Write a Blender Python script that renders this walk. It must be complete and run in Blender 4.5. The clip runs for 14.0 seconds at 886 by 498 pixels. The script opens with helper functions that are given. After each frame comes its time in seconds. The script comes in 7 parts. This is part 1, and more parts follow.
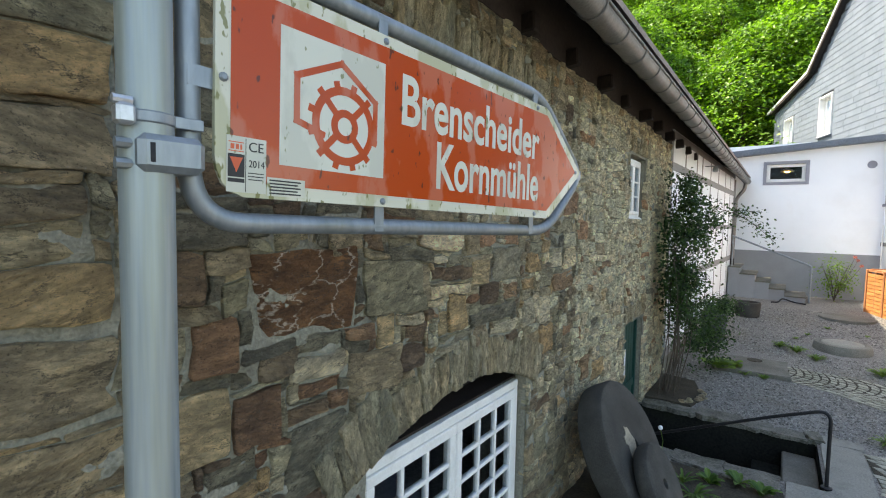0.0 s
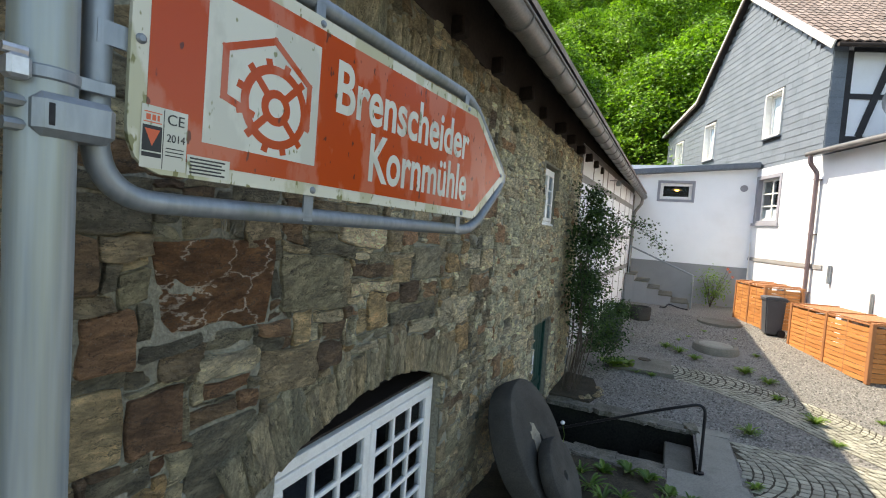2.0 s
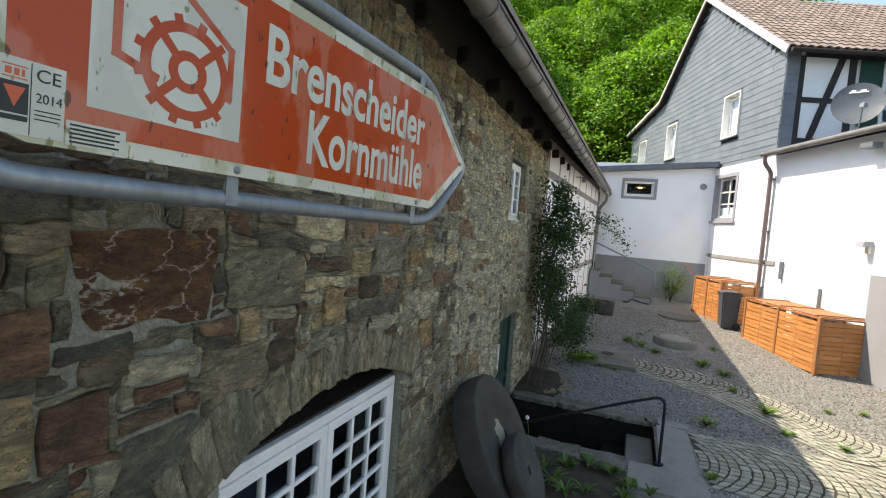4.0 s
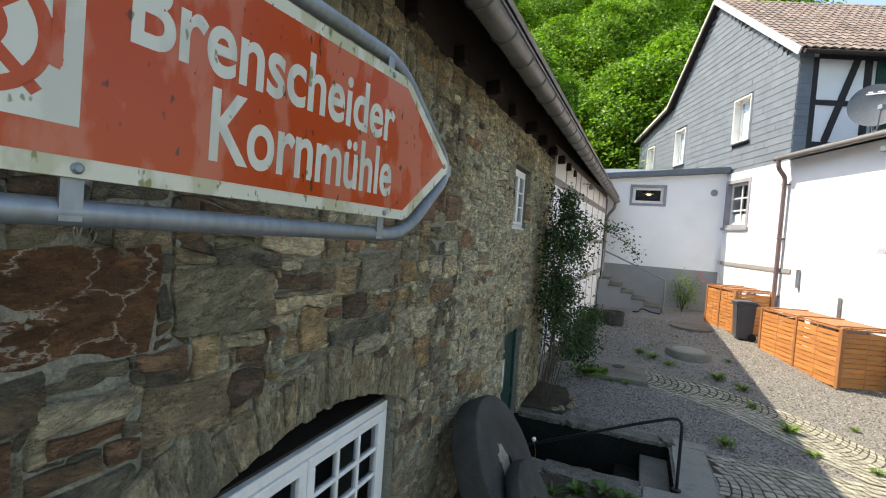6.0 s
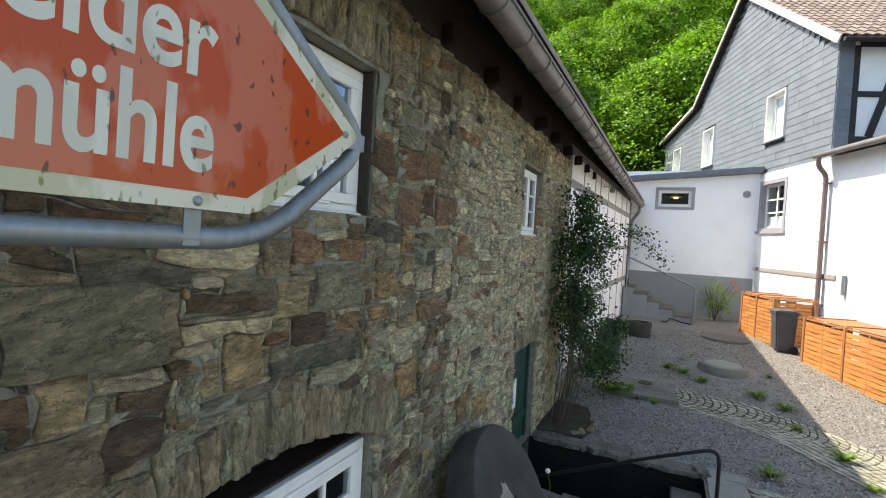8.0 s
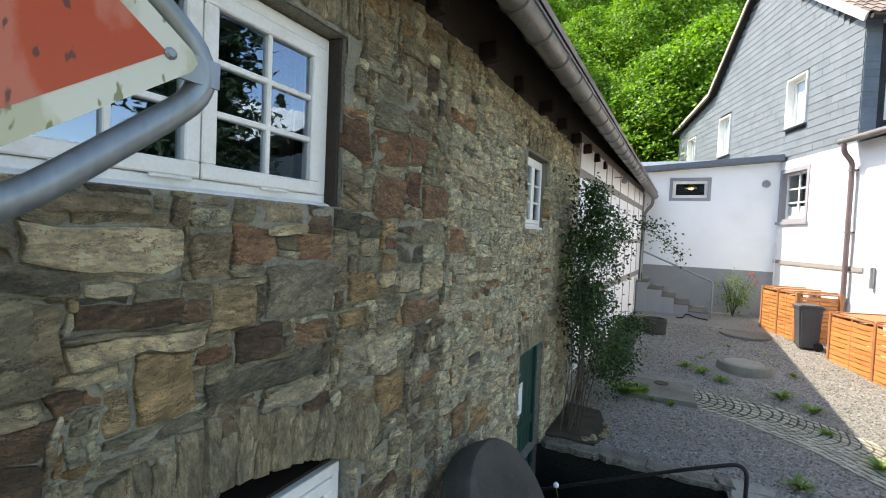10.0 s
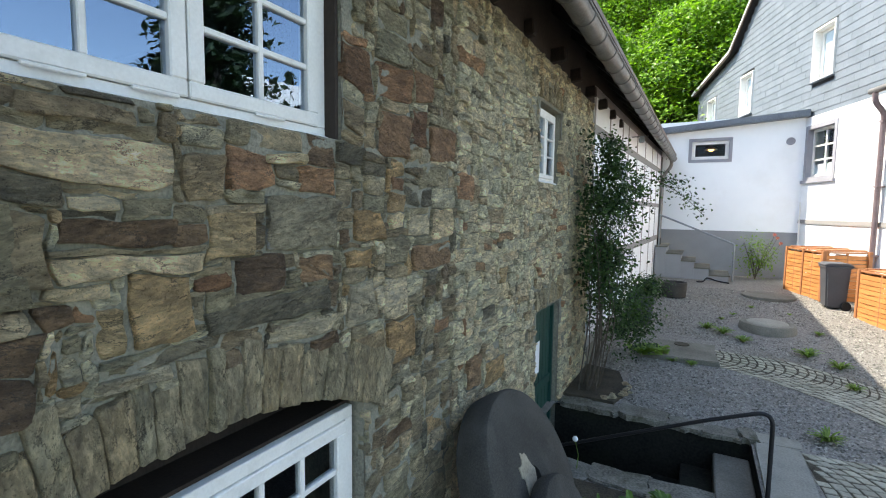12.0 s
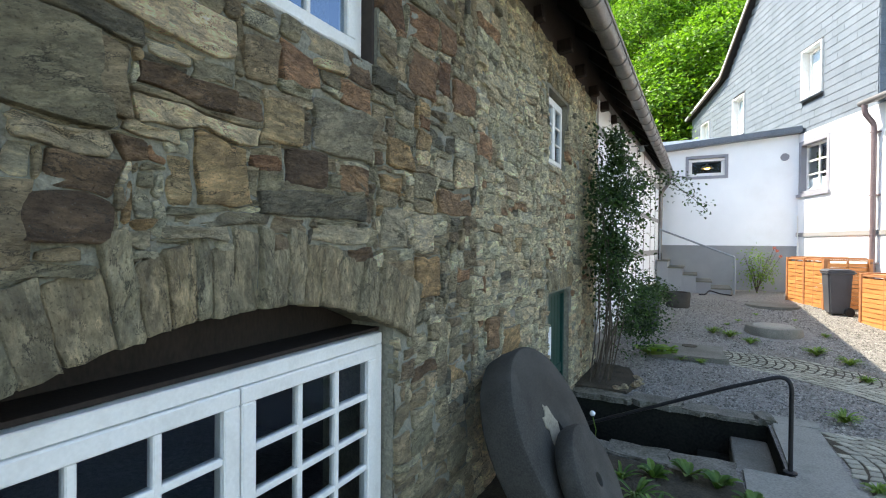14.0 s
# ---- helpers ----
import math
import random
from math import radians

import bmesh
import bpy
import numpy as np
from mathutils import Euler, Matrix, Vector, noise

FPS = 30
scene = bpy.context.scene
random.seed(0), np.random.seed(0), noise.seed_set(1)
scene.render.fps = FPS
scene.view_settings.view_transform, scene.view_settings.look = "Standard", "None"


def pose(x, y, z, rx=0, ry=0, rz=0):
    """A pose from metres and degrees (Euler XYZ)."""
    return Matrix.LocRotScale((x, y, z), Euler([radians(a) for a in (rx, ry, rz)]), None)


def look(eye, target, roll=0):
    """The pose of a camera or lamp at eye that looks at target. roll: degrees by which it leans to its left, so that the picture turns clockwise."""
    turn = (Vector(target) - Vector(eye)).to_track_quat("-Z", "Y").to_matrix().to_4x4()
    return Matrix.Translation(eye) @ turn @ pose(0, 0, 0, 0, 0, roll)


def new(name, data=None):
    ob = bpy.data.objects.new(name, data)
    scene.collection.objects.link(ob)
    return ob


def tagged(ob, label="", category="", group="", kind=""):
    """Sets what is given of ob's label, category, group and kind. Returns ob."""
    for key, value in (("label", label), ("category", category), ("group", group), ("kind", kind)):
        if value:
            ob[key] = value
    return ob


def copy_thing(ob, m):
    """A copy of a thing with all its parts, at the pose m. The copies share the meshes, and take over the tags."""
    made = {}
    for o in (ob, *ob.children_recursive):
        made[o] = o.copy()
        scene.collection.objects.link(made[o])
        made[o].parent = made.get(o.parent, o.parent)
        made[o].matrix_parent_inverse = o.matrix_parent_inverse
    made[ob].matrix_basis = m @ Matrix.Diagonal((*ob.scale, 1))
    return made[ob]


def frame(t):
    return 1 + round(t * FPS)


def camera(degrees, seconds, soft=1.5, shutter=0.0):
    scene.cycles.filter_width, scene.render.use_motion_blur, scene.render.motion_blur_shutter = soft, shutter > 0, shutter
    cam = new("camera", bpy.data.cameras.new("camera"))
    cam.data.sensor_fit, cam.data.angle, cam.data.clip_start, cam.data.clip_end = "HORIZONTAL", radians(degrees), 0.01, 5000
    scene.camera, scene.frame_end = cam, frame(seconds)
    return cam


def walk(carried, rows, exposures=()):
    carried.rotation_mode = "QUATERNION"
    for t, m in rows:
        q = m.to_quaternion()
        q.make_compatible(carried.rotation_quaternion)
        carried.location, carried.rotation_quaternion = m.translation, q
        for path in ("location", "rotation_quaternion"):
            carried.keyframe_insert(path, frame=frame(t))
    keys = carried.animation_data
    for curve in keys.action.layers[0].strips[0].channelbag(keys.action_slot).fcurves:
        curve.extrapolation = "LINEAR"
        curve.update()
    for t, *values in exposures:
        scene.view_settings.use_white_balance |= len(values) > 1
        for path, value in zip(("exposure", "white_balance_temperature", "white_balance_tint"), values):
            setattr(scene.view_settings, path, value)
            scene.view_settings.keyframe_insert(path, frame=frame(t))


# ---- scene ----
cam = camera(86.6, 14.0, soft=1.1)
METRES, EYE, TILT, LEAN, TURN = 2.2, 2.26, 0.0, 0.0, 35.6
ROWS = [
    (0.0, 0.0, 0.0, 0.0, 0.06, -3.48, -1.07),
    (0.5, -0.0037, 0.004, -0.0018, 0.13, -3.46, -1.34),
    (1.0, -0.0091, 0.0036, -0.0023, -2.02, -3.42, -2.2),
    (1.5, -0.0116, 0.0041, -0.0042, -5.82, -3.29, -3.13),
    (2.0, -0.0128, 0.0039, -0.0052, -9.88, -3.06, -3.99),
    (2.5, -0.0122, 0.0103, -0.0074, -12.59, -3.08, -4.56),
    (3.0, -0.004, 0.0125, -0.0095, -14.29, -3.39, -4.49),
    (5.5, 0.0619, 0.1156, -0.011, -12.32, -2.96, -4.43),
    (6.0, 0.0761, 0.152, -0.0018, -12.78, -2.38, -4.05),
    (6.5, 0.1186, 0.1868, -0.0027, -12.78, -1.97, -3.54),
    (7.0, 0.1619, 0.2362, -0.003, -11.36, -1.89, -3.59),
    (9.5, 0.2876, 0.4624, -0.0002, -9.0, -1.26, -2.8),
    (10.0, 0.3098, 0.4904, -0.0042, -8.62, -2.09, -2.51),
    (10.5, 0.3238, 0.5224, -0.0167, -8.64, -3.31, -2.26),
    (11.0, 0.3285, 0.5428, -0.0356, -8.3, -4.55, -1.98),
    (11.5, 0.3303, 0.5385, -0.0612, -7.39, -5.14, -1.45),
    (12.0, 0.3306, 0.5256, -0.0946, -6.88, -4.84, -0.73),
    (12.5, 0.3217, 0.5035, -0.1363, -6.59, -3.52, -0.01),
    (13.0, 0.3183, 0.4825, -0.1891, -6.42, -2.02, 0.72),
    (13.5, 0.2981, 0.4699, -0.2531, -6.31, -0.85, 0.81),
    (14.0, 0.2596, 0.4922, -0.3256, -7.22, -0.69, -0.5),
]
EXPOSURE = [(0.0, 1.85, 7500, 10), (1.0, 1.75, 7500, 10), (2.0, 1.48, 7500, 10), (3.0, 1.28, 7500, 10), (6.5, 1.33, 7500, 10), (9.5, 1.62, 7400, 10), (11.0, 1.72, 7100, 8), (14.0, 1.9, 7000, 8)]
walk(cam, [(t, pose(0, 0, EYE, TILT, LEAN, TURN) @ pose(METRES * x, METRES * y, METRES * z, 90 + pitch, roll, yaw)) for t, x, y, z, yaw, pitch, roll in ROWS], EXPOSURE)

# ---- daylight: sun over the mill roof, blue sky ----
SUN_FROM = Vector((-0.76, 0.03, 1.0)).normalized()
world = bpy.data.worlds.new("sky")
scene.world = world
world.use_nodes = True
sky = world.node_tree.nodes.new("ShaderNodeTexSky")
sky.sky_type, sky.sun_disc = "NISHITA", False
sky.sun_elevation = math.asin(SUN_FROM.z)
sky.sun_rotation = math.atan2(SUN_FROM.x, SUN_FROM.y)
background = world.node_tree.nodes["Background"]
background.inputs["Strength"].default_value = 0.15
world.node_tree.links.new(sky.outputs[0], background.inputs["Color"])
sun = new("sun", bpy.data.lights.new("sun", "SUN"))
sun.data.energy, sun.data.angle, sun.data.color = 3.4, radians(0.55), (1.0, 0.95, 0.87)
sun.matrix_world = look(SUN_FROM * 60, (0, 0, 0))


# ---- materials ----
def nodes_of(name):
    m = bpy.data.materials.new(name)
    m.use_nodes = True
    t = m.node_tree
    return m, t.nodes, t.links, t.nodes["Principled BSDF"]


def surface(name, dark, light, scale=4.0, fine=60.0, rough=0.8, metal=0.0, bump=0.3, bump_size=0.004,
            stain=None, stain_scale=1.5, stain_amount=0.5, stretch=(1, 1, 1), spread=0.0, spec=0.3, detail=6.0):
    """Two-scale colour noise with stains and fine relief, in world metres."""
    m, n, l, b = nodes_of(name)
    geo = n.new("ShaderNodeNewGeometry")
    mp = n.new("ShaderNodeMapping")
    mp.inputs["Scale"].default_value = stretch
    l.new(geo.outputs["Position"], mp.inputs["Vector"])
    big, small = n.new("ShaderNodeTexNoise"), n.new("ShaderNodeTexNoise")
    for tex, s, d in ((big, scale, 4.0), (small, fine, detail)):
        tex.inputs["Scale"].default_value = s
        tex.inputs["Detail"].default_value = d
        l.new(mp.outputs[0], tex.inputs["Vector"])
    add = n.new("ShaderNodeMath")
    add.operation = "MULTIPLY_ADD"
    add.inputs[1].default_value = 0.55
    l.new(small.outputs["Fac"], add.inputs[0])
    half = n.new("ShaderNodeMath")
    half.operation = "MULTIPLY"
    half.inputs[1].default_value = 0.45
    l.new(big.outputs["Fac"], half.inputs[0])
    l.new(half.outputs[0], add.inputs[2])
    ramp = n.new("ShaderNodeValToRGB")
    ramp.color_ramp.elements[0].position, ramp.color_ramp.elements[1].position = 0.34, 0.66
    ramp.color_ramp.elements[0].color, ramp.color_ramp.elements[1].color = (*dark, 1), (*light, 1)
    l.new(add.outputs[0], ramp.inputs["Fac"])
    colour = ramp.outputs["Color"]
    if stain:
        st = n.new("ShaderNodeTexNoise")
        st.inputs["Scale"].default_value = stain_scale
        st.inputs["Detail"].default_value = 8.0
        st.inputs["Roughness"].default_value = 0.65
        l.new(mp.outputs[0], st.inputs["Vector"])
        sr = n.new("ShaderNodeMapRange")
        sr.inputs["From Min"].default_value, sr.inputs["From Max"].default_value = 0.52, 0.68
        sr.inputs["To Max"].default_value = stain_amount
        l.new(st.outputs["Fac"], sr.inputs["Value"])
        mix = n.new("ShaderNodeMix")
        mix.data_type = "RGBA"
        mix.inputs["B"].default_value = (*stain, 1)
        l.new(sr.outputs[0], mix.inputs["Factor"])
        l.new(colour, mix.inputs["A"])
        colour = mix.outputs["Result"]
    if spread:
        info = n.new("ShaderNodeObjectInfo")
        tot = n.new("ShaderNodeMath")
        l.new(info.outputs["Random"], tot.inputs[0])
        l.new(geo.outputs["Random Per Island"], tot.inputs[1])
        frac = n.new("ShaderNodeMath")
        frac.operation = "FRACT"
        l.new(tot.outputs[0], frac.inputs[0])
        hsv = n.new("ShaderNodeHueSaturation")
        val = n.new("ShaderNodeMapRange")
        val.inputs["To Min"].default_value, val.inputs["To Max"].default_value = 1 - spread, 1 + spread
        l.new(frac.outputs[0], val.inputs["Value"])
        l.new(val.outputs[0], hsv.inputs["Value"])
        l.new(colour, hsv.inputs["Color"])
        colour = hsv.outputs["Color"]
    l.new(colour, b.inputs["Base Color"])
    b.inputs["Roughness"].default_value = rough
    b.inputs["Metallic"].default_value = metal
    b.inputs["Specular IOR Level"].default_value = spec
    if bump:
        bp = n.new("ShaderNodeBump")
        bp.inputs["Strength"].default_value = bump
        bp.inputs["Distance"].default_value = bump_size
        l.new(add.outputs[0], bp.inputs["Height"])
        l.new(bp.outputs["Normal"], b.inputs["Normal"])
    return m


def rubble(name, stops, veins=None, vein_scale=5.0, gain=1.4, bedding=0.0):
    """Split stone: its own tone for each piece, layered grain, lichen specks, rough relief."""
    m, n, l, b = nodes_of(name)
    geo, info = n.new("ShaderNodeNewGeometry"), n.new("ShaderNodeObjectInfo")
    tot, frac = n.new("ShaderNodeMath"), n.new("ShaderNodeMath")
    frac.operation = "FRACT"
    l.new(info.outputs["Random"], tot.inputs[0])
    l.new(geo.outputs["Random Per Island"], tot.inputs[1])
    l.new(tot.outputs[0], frac.inputs[0])
    ramp = n.new("ShaderNodeValToRGB")
    cr = ramp.color_ramp
    cr.interpolation = "LINEAR"
    while len(cr.elements) < len(stops):
        cr.elements.new(0.5)
    for i, c in enumerate(stops):
        cr.elements[i].position = i / (len(stops) - 1)
        cr.elements[i].color = (c[0] * gain * 1.62, c[1] * gain * 1.46, c[2] * gain * 1.17, 1)
    l.new(frac.outputs[0], ramp.inputs["Fac"])
    mp = n.new("ShaderNodeMapping")
    mp.inputs["Scale"].default_value = (1, 1, 2.6)
    turn, lie = n.new("ShaderNodeVectorRotate"), n.new("ShaderNodeMapRange")
    turn.rotation_type = "X_AXIS"
    lie.inputs["To Min"].default_value, lie.inputs["To Max"].default_value = bedding - 0.3, bedding + 0.3
    l.new(frac.outputs[0], lie.inputs["Value"])
    l.new(lie.outputs[0], turn.inputs["Angle"])
    l.new(geo.outputs["Position"], turn.inputs["Vector"])
    l.new(turn.outputs[0], mp.inputs["Vector"])
    # thin split layers
    thin, layer = n.new("ShaderNodeMapping"), n.new("ShaderNodeTexNoise")
    thin.inputs["Scale"].default_value = (7.0, 7.0, 44.0)
    layer.inputs["Scale"].default_value, layer.inputs["Detail"].default_value, layer.inputs["Roughness"].default_value = 1.0, 5.0, 0.65
    l.new(turn.outputs[0], thin.inputs["Vector"])
    l.new(thin.outputs[0], layer.inputs["Vector"])
    texs = []
    for s, d, r in ((7.0, 6.0, 0.62), (28.0, 8.0, 0.72), (130.0, 4.0, 0.6)):
        t = n.new("ShaderNodeTexNoise")
        t.inputs["Scale"].default_value, t.inputs["Detail"].default_value, t.inputs["Roughness"].default_value = s, d, r
        l.new(mp.outputs[0] if s < 100 else geo.outputs["Position"], t.inputs["Vector"])
        texs.append(t)
    hue = n.new("ShaderNodeMix")
    hue.data_type, hue.blend_type = "RGBA", "MULTIPLY"
    hue.inputs["Factor"].default_value = 1.0
    patch = n.new("ShaderNodeValToRGB")
    patch.color_ramp.elements[0].position, patch.color_ramp.elements[1].position = 0.33, 0.68
    patch.color_ramp.elements[0].color, patch.color_ramp.elements[1].color = (0.54, 0.53, 0.53, 1), (1.4, 1.36, 1.25, 1)
    l.new(texs[0].outputs["Fac"], patch.inputs["Fac"])
    l.new(ramp.outputs["Color"], hue.inputs["A"])
    l.new(patch.outputs["Color"], hue.inputs["B"])
    grain = n.new("ShaderNodeMix")
    grain.data_type, grain.blend_type = "RGBA", "MULTIPLY"
    grain.inputs["Factor"].default_value = 1.0
    gr = n.new("ShaderNodeValToRGB")
    gr.color_ramp.elements[0].position, gr.color_ramp.elements[1].position = 0.3, 0.72
    gr.color_ramp.elements[0].color, gr.color_ramp.elements[1].color = (0.74, 0.74, 0.74, 1), (1.22, 1.22, 1.22, 1)
    l.new(texs[1].outputs["Fac"], gr.inputs["Fac"])
    l.new(hue.outputs["Result"], grain.inputs["A"])
    l.new(gr.outputs["Color"], grain.inputs["B"])
    streak, sv = n.new("ShaderNodeMix"), n.new("ShaderNodeMapRange")
    streak.data_type, streak.blend_type = "RGBA", "MULTIPLY"
    streak.inputs["Factor"].default_value = 1.0
    sv.inputs["From Min"].default_value, sv.inputs["From Max"].default_value = 0.32, 0.66
    sv.inputs["To Min"].default_value, sv.inputs["To Max"].default_value = 0.92, 1.07
    l.new(layer.outputs["Fac"], sv.inputs["Value"])
    l.new(grain.outputs["Result"], streak.inputs["A"])
    l.new(sv.outputs[0], streak.inputs["B"])
    colour = streak.outputs["Result"]
    # pale lichen specks
    sp = n.new("ShaderNodeMapRange")
    sp.inputs["From Min"].default_value, sp.inputs["From Max"].default_value, sp.inputs["To Max"].default_value = 0.63, 0.72, 0.45
    l.new(texs[2].outputs["Fac"], sp.inputs["Value"])
    mix = n.new("ShaderNodeMix")
    mix.data_type = "RGBA"
    mix.inputs["B"].default_value = (0.42, 0.41, 0.36, 1)
    l.new(sp.outputs[0], mix.inputs["Factor"])
    l.new(colour, mix.inputs["A"])
    colour = mix.outputs["Result"]
    # chipped cracks along the bedding
    ck, cw = n.new("ShaderNodeTexVoronoi"), n.new("ShaderNodeMix")
    ck.feature = "DISTANCE_TO_EDGE"
    ck.inputs["Scale"].default_value = 6.0
    cw.data_type = "RGBA"
    cw.inputs["Factor"].default_value = 0.16
    l.new(mp.outputs[0], cw.inputs["A"])
    l.new(texs[1].outputs["Color"], cw.inputs["B"])
    l.new(cw.outputs["Result"], ck.inputs["Vector"])
    cr1, cgate, crack = n.new("ShaderNodeMapRange"), n.new("ShaderNodeMapRange"), n.new("ShaderNodeMath")
    cr1.inputs["From Min"].default_value, cr1.inputs["From Max"].default_value = 0.03, 0.0
    cgate.inputs["From Min"].default_value, cgate.inputs["From Max"].default_value = 0.46, 0.54
    crack.operation = "MULTIPLY"
    l.new(ck.outputs["Distance"], cr1.inputs["Value"])
    l.new(texs[0].outputs["Fac"], cgate.inputs["Value"])
    l.new(cr1.outputs[0], crack.inputs[0])
    l.new(cgate.outputs[0], crack.inputs[1])
    cm = n.new("ShaderNodeMix")
    cm.data_type = "RGBA"
    cm.inputs["B"].default_value = (0.09, 0.083, 0.07, 1)
    l.new(crack.outputs[0], cm.inputs["Factor"])
    l.new(colour, cm.inputs["A"])
    colour = cm.outputs["Result"]
    if veins:
        vo = n.new("ShaderNodeTexVoronoi")
        vo.feature = "DISTANCE_TO_EDGE"
        vo.inputs["Scale"].default_value = vein_scale
        warp = n.new("ShaderNodeMix")
        warp.data_type = "RGBA"
        warp.inputs["Factor"].default_value = 0.12
        l.new(geo.outputs["Position"], warp.inputs["A"])
        l.new(texs[0].outputs["Color"], warp.inputs["B"])
        l.new(warp.outputs["Result"], vo.inputs["Vector"])
        vr = n.new("ShaderNodeMapRange")
        vr.inputs["From Min"].default_value, vr.inputs["From Max"].default_value = 0.022, 0.006
        l.new(vo.outputs["Distance"], vr.inputs["Value"])
        gate = n.new("ShaderNodeMapRange")
        gate.inputs["From Min"].default_value, gate.inputs["From Max"].default_value = 0.40, 0.50
        l.new(texs[0].outputs["Fac"], gate.inputs["Value"])
        both = n.new("ShaderNodeMath")
        both.operation = "MULTIPLY"
        l.new(vr.outputs[0], both.inputs[0])
        l.new(gate.outputs[0], both.inputs[1])
        vm = n.new("ShaderNodeMix")
        vm.data_type = "RGBA"
        vm.inputs["B"].default_value = (*veins, 1)
        l.new(both.outputs[0], vm.inputs["Factor"])
        l.new(colour, vm.inputs["A"])
        colour = vm.outputs["Result"]
    l.new(colour, b.inputs["Base Color"])
    b.inputs["Roughness"].default_value = 0.78
    b.inputs["Specular IOR Level"].default_value = 0.3
    hs = n.new("ShaderNodeMath")
    hs.operation = "MULTIPLY_ADD"
    hs.inputs[1].default_value = 0.16
    split = n.new("ShaderNodeMath")
    split.operation = "MULTIPLY_ADD"
    split.inputs[1].default_value = 0.25
    l.new(layer.outputs["Fac"], split.inputs[0])
    l.new(texs[1].outputs["Fac"], split.inputs[2])
    l.new(texs[2].outputs["Fac"], hs.inputs[0])
    l.new(split.outputs[0], hs.inputs[2])
    low = n.new("ShaderNodeMath")
    low.operation = "MULTIPLY_ADD"
    low.inputs[1].default_value = -1.3
    l.new(crack.outputs[0], low.inputs[0])
    l.new(hs.outputs[0], low.inputs[2])
    # flaked steps where the stone has split
    flake, red, step = n.new("ShaderNodeTexVoronoi"), n.new("ShaderNodeSeparateColor"), n.new("ShaderNodeMath")
    flake.inputs["Scale"].default_value = 10.0
    l.new(cw.outputs["Result"], flake.inputs["Vector"])
    l.new(flake.outputs["Color"], red.inputs["Color"])
    step.operation = "MULTIPLY_ADD"
    step.inputs[1].default_value = 0.75
    l.new(red.outputs["Red"], step.inputs[0])
    l.new(low.outputs[0], step.inputs[2])
    # facet shading put into the colour: a tone for each flake, with dark pores
    tone, facet = n.new("ShaderNodeMapRange"), n.new("ShaderNodeMix")
    tone.inputs["To Min"].default_value, tone.inputs["To Max"].default_value = 0.80, 1.20
    facet.data_type, facet.blend_type = "RGBA", "MULTIPLY"
    facet.inputs["Factor"].default_value = 1.0
    l.new(red.outputs["Green"], tone.inputs["Value"])
    pore, both_tones = n.new("ShaderNodeMapRange"), n.new("ShaderNodeMath")
    pore.inputs["From Min"].default_value, pore.inputs["From Max"].default_value = 0.30, 0.42
    pore.inputs["To Min"].default_value = 0.45
    both_tones.operation = "MULTIPLY"
    l.new(texs[2].outputs["Fac"], pore.inputs["Value"])
    l.new(tone.outputs[0], both_tones.inputs[0])
    l.new(pore.outputs[0], both_tones.inputs[1])
    l.new(colour, facet.inputs["A"])
    l.new(both_tones.outputs[0], facet.inputs["B"])
    l.new(facet.outputs["Result"], b.inputs["Base Color"])
    bp = n.new("ShaderNodeBump")
    bp.inputs["Strength"].default_value, bp.inputs["Distance"].default_value = 1.0, 0.06
    l.new(step.outputs[0], bp.inputs["Height"])
    l.new(bp.outputs["Normal"], b.inputs["Normal"])
    return m


def pane_glass(name, tint=(0.9, 0.95, 0.95), ior=2.2):
    m, n, l, b = nodes_of(name)
    n.remove(b)
    fres = n.new("ShaderNodeFresnel")
    fres.inputs["IOR"].default_value = ior
    clear, gloss, mix = n.new("ShaderNodeBsdfTransparent"), n.new("ShaderNodeBsdfGlossy"), n.new("ShaderNodeMixShader")
    clear.inputs["Color"].default_value = (*tint, 1)
    gloss.inputs["Roughness"].default_value = 0.0
    gloss.inputs["Color"].default_value = (0.62, 0.77, 0.98, 1)
    wav = n.new("ShaderNodeTexNoise")
    wav.inputs["Scale"].default_value = 3.0
    bp = n.new("ShaderNodeBump")
    bp.inputs["Strength"].default_value, bp.inputs["Distance"].default_value = 0.008, 0.02
    l.new(wav.outputs["Fac"], bp.inputs["Height"])
    l.new(bp.outputs["Normal"], gloss.inputs["Normal"])
    l.new(fres.outputs[0], mix.inputs["Fac"])
    l.new(clear.outputs[0], mix.inputs[1])
    l.new(gloss.outputs[0], mix.inputs[2])
    l.new(mix.outputs[0], n["Material Output"].inputs["Surface"])
    return m


def clear_sheet(name):
    m, n, l, b = nodes_of(name)
    n.remove(b)
    clear = n.new("ShaderNodeBsdfTransparent")
    clear.inputs["Color"].default_value = (0.97, 0.98, 0.98, 1)
    l.new(clear.outputs[0], n["Material Output"].inputs["Surface"])
    return m


